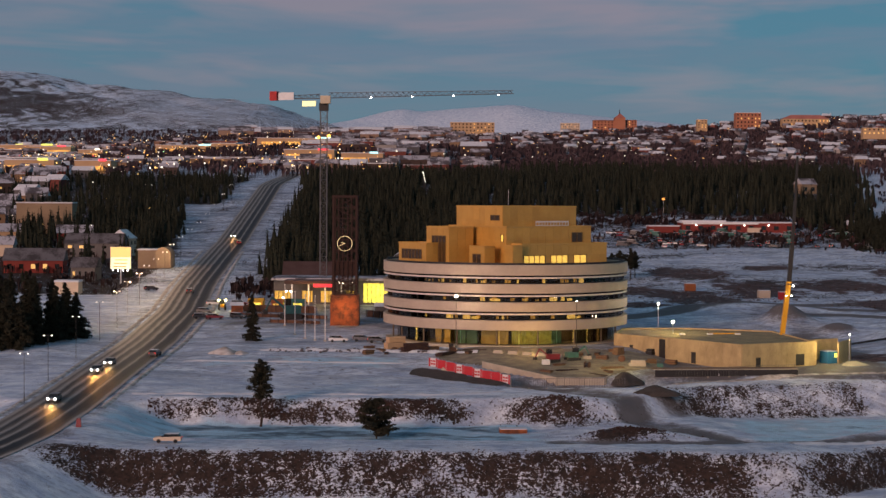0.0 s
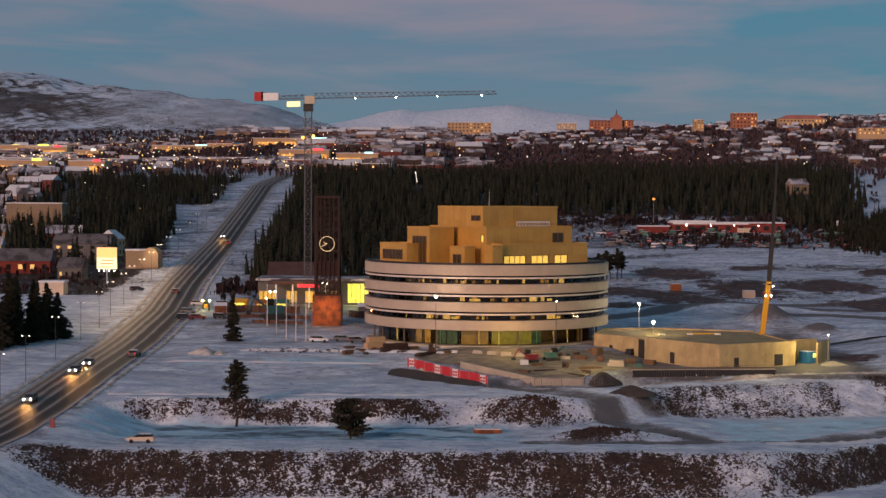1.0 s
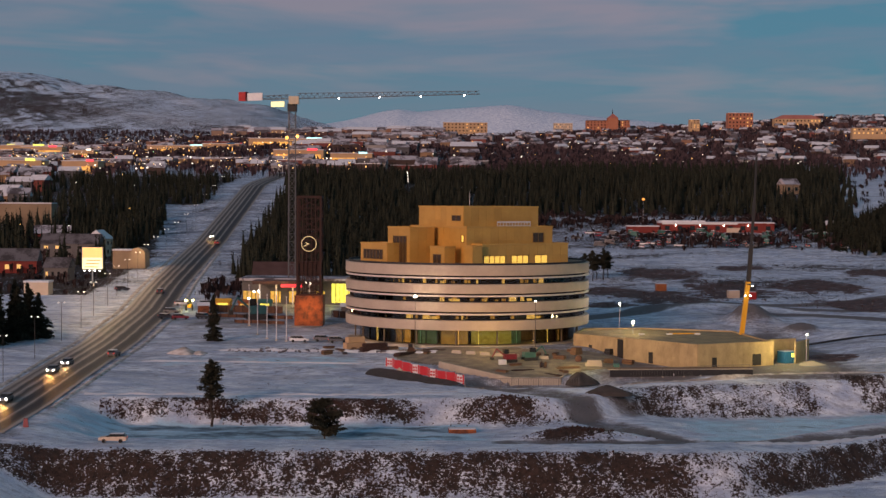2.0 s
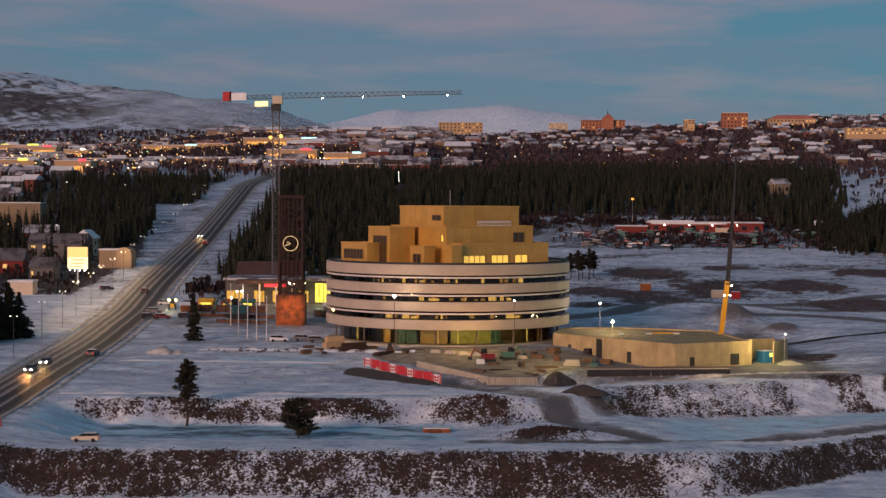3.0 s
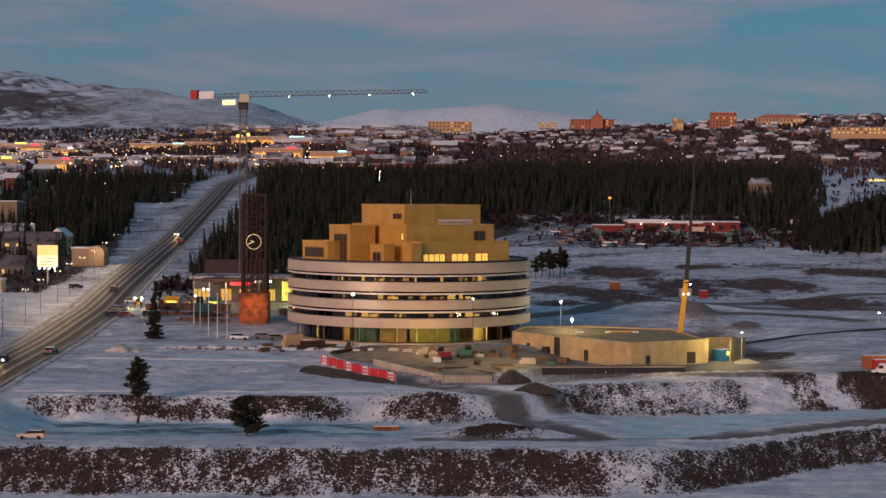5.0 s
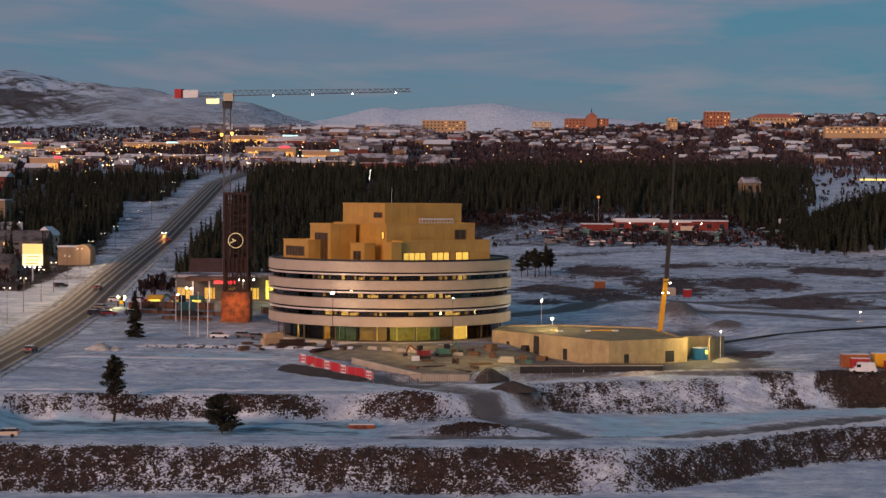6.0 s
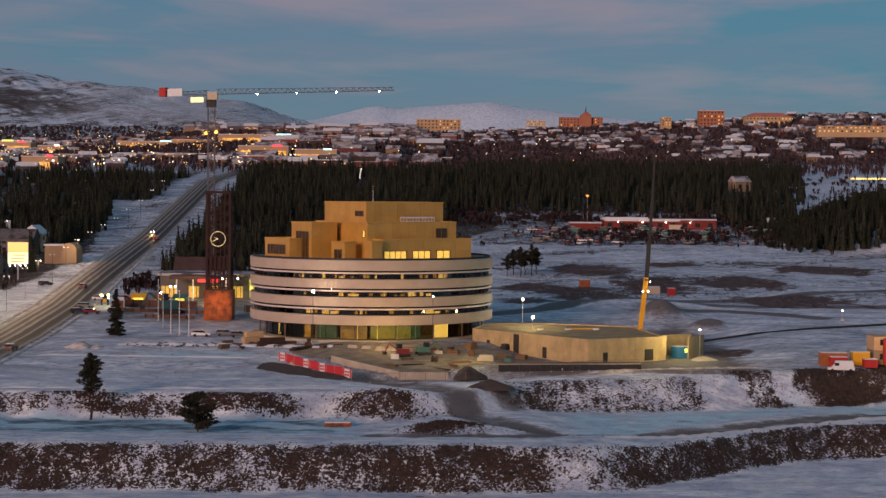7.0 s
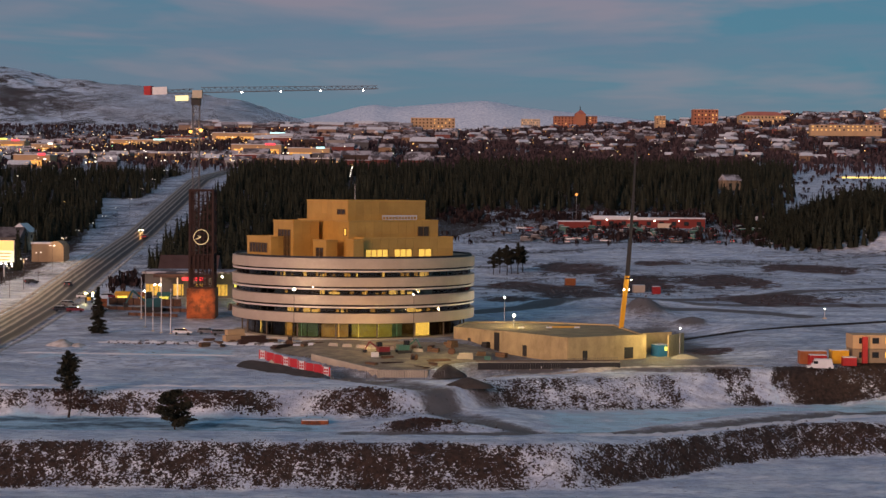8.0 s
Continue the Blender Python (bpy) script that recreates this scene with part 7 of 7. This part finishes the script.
for x, y, w, m, lab, gl in ((-51, 463, 4.0, YELLOW, "yellow lit kiosk by the shop", SHOP_LIT), (-45, 461, 3.2, ORANGE_WOOD, "orange timber kiosk by the shop", SHOP_DIM), (-55, 452, 3.0, ORANGE_WOOD, "orange timber booth in dim light", None), (-39.5, 462, 3.5, GREENISH, "dark green kiosk with a lit hatch", SHOP_LIT),
                            (-27, 458, 3.2, GREENISH, "dark green booth with a lit hatch", SHOP_DIM), (-16, 452, 4.2, GREY_WALL, "dark booth before the bright window", None), (-12, 446, 5.0, OCHRE, "ochre booth beside the round building", None)):
    stall(x, y, w, m, lab, gl)


def tractor(x, y, turn):
    z = high(x, y)
    t = thing("tractor", x, y, z, "tractor with two bright work lamps on the roadside", "tractor", "", turn)
    part("hood", Geo().box(1.1, 0, 0.8, 2.0, 1.0, 0.9), YELLOW, t)
    part("cab", Geo().box(-0.6, 0, 0.9, 1.5, 1.5, 1.9, 0, 0.85), GLASS_DARK, t)
    for u, r in ((-0.7, 0.8), (1.5, 0.5)):
        for s in (-1, 1):
            part("wheel", Geo().tube((u, s * 0.65, r), (u, s * 1.05, r), r, None, 14), RUBBER, t)
    for s in (-0.8, 0.8):
        part("work_lamp", Geo().ball(0.3, s * 1.2, 2.7, 0.36), YELLOW_WORK, t)
    return t


YELLOW_WORK = lit("yellow_work_lamp", (1.0, 0.85, 0.35), 7.0)
tractor(-60.3, 462, -80)
point_light(-60.5, 459.5, 6.2, 700, (1.0, 0.8, 0.35))
for k, (x, y, m, lab) in enumerate(((-53, 439, PAINT_DARK, "dark car parked by the timber fence"), (-63.5, 452, PAINT_GREY, "grey car waiting at the road's edge"), (-64, 474, WHITE, "white car at the station entrance"), (-57, 474, PAINT_RED, "dark red car at the station entrance"))):
    car(x, y, 20 * k - 30, m, lab, lights=k == 2)


# ---- snow berms, plough ridges and frozen ruts ----
def berm(pts, w, h, seed, label, mat=SNOW):
    rnd = random.Random(seed)
    x, y, nx, ny, d = along(pts, 1.2)
    v, cols = [], 7
    for i in range(len(x)):
        hh = h * rnd.uniform(0.45, 1.2)
        ww = w * rnd.uniform(0.75, 1.2)
        for c in range(cols):
            u = c / (cols - 1) * 2 - 1
            px, py = x[i] + nx[i] * u * ww / 2, y[i] + ny[i] * u * ww / 2
            v.append((px, py, high(px, py) - 0.06 + hh * (1 - u * u) * rnd.uniform(0.8, 1.15)))
    f = [(i * cols + j, i * cols + j + 1, (i + 1) * cols + j + 1, (i + 1) * cols + j) for i in range(len(x) - 1) for j in range(cols - 1)]
    return tagged(part("snow_berm", Geo().add(v, f), mat, smooth=True), label, "snow", kind="structure")


berm([(-40, 371.5), (-20, 371), (2, 369.5), (8, 368)], 2.2, 0.55, 1, "ridge of ploughed snow and stones on the lawn")
berm([(-60.6, 300), (-59.8, 345), (-59.5, 390), (-62, 455), (-71, 546), (-78, 660)], 1.5, 0.3, 2, "dirty ploughed snow along the road", DIRTY_SNOW)
berm([(-77, 280), (-76, 330), (-75.8, 390), (-78.6, 455), (-87.6, 546), (-94, 660)], 1.5, 0.3, 3, "dirty ploughed snow along the road", DIRTY_SNOW)
berm([(-55, 359), (-30, 358), (-8, 357)], 1.6, 0.3, 4, "low ridge of ploughed snow on the lawn")
berm([(-58, 316), (-30, 316.5), (0, 317), (12, 322)], 1.8, 0.35, 5, "low snow ridge along the bank's top")
berm([(46, 336), (60, 341), (80, 347), (104, 350)], 2.0, 0.32, 6, "snow ridge along the site road", DIRTY_SNOW)
berm([(58, 280), (75, 287), (92, 299), (116, 314)], 2.4, 0.4, 7, "snow ridge beside the crest track")
point_light(-33.0, 483.0, 51.5, 900, (1.0, 0.5, 0.15))


# ---- loose building gear on the terrace and round the round building ----
def gear():
    rnd = random.Random(61)

    def pallet(x, y, z, t):
        p = thing("timber_pallet", x, y, z, "stack of timber boards on a pallet", "pallet", "building gear", t)
        part("bearer", Geo().box(0, 0, 0, 2.4, 0.9, 0.16), BEAM, p)
        for k in range(rnd.randint(2, 4)):
            part("board_layer", Geo().box(rnd.uniform(-0.1, 0.1), 0, 0.17 + k * 0.2, 2.6, 1.0, 0.18), PLANK if k % 2 else BEAM, p)

    def drum(x, y, z, t):
        d = thing("cable_drum", x, y, z, "wooden cable drum lying on its side", "cable drum", "building gear", t)
        part("core", Geo().tube((0, -0.4, 0.7), (0, 0.4, 0.7), 0.4, None, 12), DARK, d)
        for s in (-0.45, 0.45):
            part("flange", Geo().tube((0, s - 0.05, 0.7), (0, s + 0.05, 0.7), 0.7, None, 16), PLANK, d)

    def crate(x, y, z, t):
        m, w = rnd.choice(((GREENISH, "green"), (GREY_WALL, "grey"), (BEAM, "brown"), (BEAM, "brown"), (OCHRE, "ochre")))
        c = thing("site_crate", x, y, z, w + " site crate with a loose lid", "crate", "building gear", t)
        part("box", Geo().box(0, 0, 0, 1.3, 0.9, 0.8), m, c)
        part("lid", Geo().box(0.05, 0.03, 0.81, 1.4, 1.0, 0.08), m, c)

    def bundle(x, y, z, t):
        b = thing("pipe_bundle", x, y, z, "bundle of rusty steel bars on bearers", "bar bundle", "building gear", t)
        for k in range(5):
            part("bar", Geo().tube((-2.4, (k - 2) * 0.2, 0.22 + 0.02 * k), (2.4 + 0.3 * rnd.random(), (k - 2) * 0.2, 0.22), 0.08, None, 6), RUST, b)
        for u in (-1.5, 1.5):
            part("bearer", Geo().box(u, 0, 0, 0.15, 1.1, 0.14), BEAM, b)

    spots = []
    while len(spots) < 28:
        if len(spots) < 14:
            x, y = rnd.uniform(18, 58), rnd.uniform(341, 370)
            inside = y > 351 - (x - 62) * 1.25 - 3 or ((x - 8.3) * 14.4 + (y - 352.3) * 14.6) < 60
        else:
            x, y = rnd.uniform(-17, 8), rnd.uniform(367, 378)
            inside = math.hypot(x - HALL_X, y - HALL_Y) < 30.5
        if inside or any(math.hypot(x - a, y - b) < 3.0 for a, b in spots):
            continue
        spots.append((x, y))
        rnd.choice((pallet, pallet, pallet, bundle, bundle, crate, drum))(x, y, high(x, y), rnd.uniform(0, 180))


gear()


def cones():
    for k in range(7):
        x, y = 12 + 3.1 * k, 366.5 - 1.1 * k
        z = high(x, y)
        c = thing("barrier_block", x, y, z, "pale concrete barrier block on the site road", "barrier", "barrier blocks", -18)
        part("foot", Geo().box(0, 0, 0, 2.2, 0.6, 0.25), PALE_CONCRETE, c)
        part("upstand", Geo().box(0, 0, 0.25, 2.2, 0.3, 0.55, 0, 0.85), PALE_CONCRETE, c)


cones()
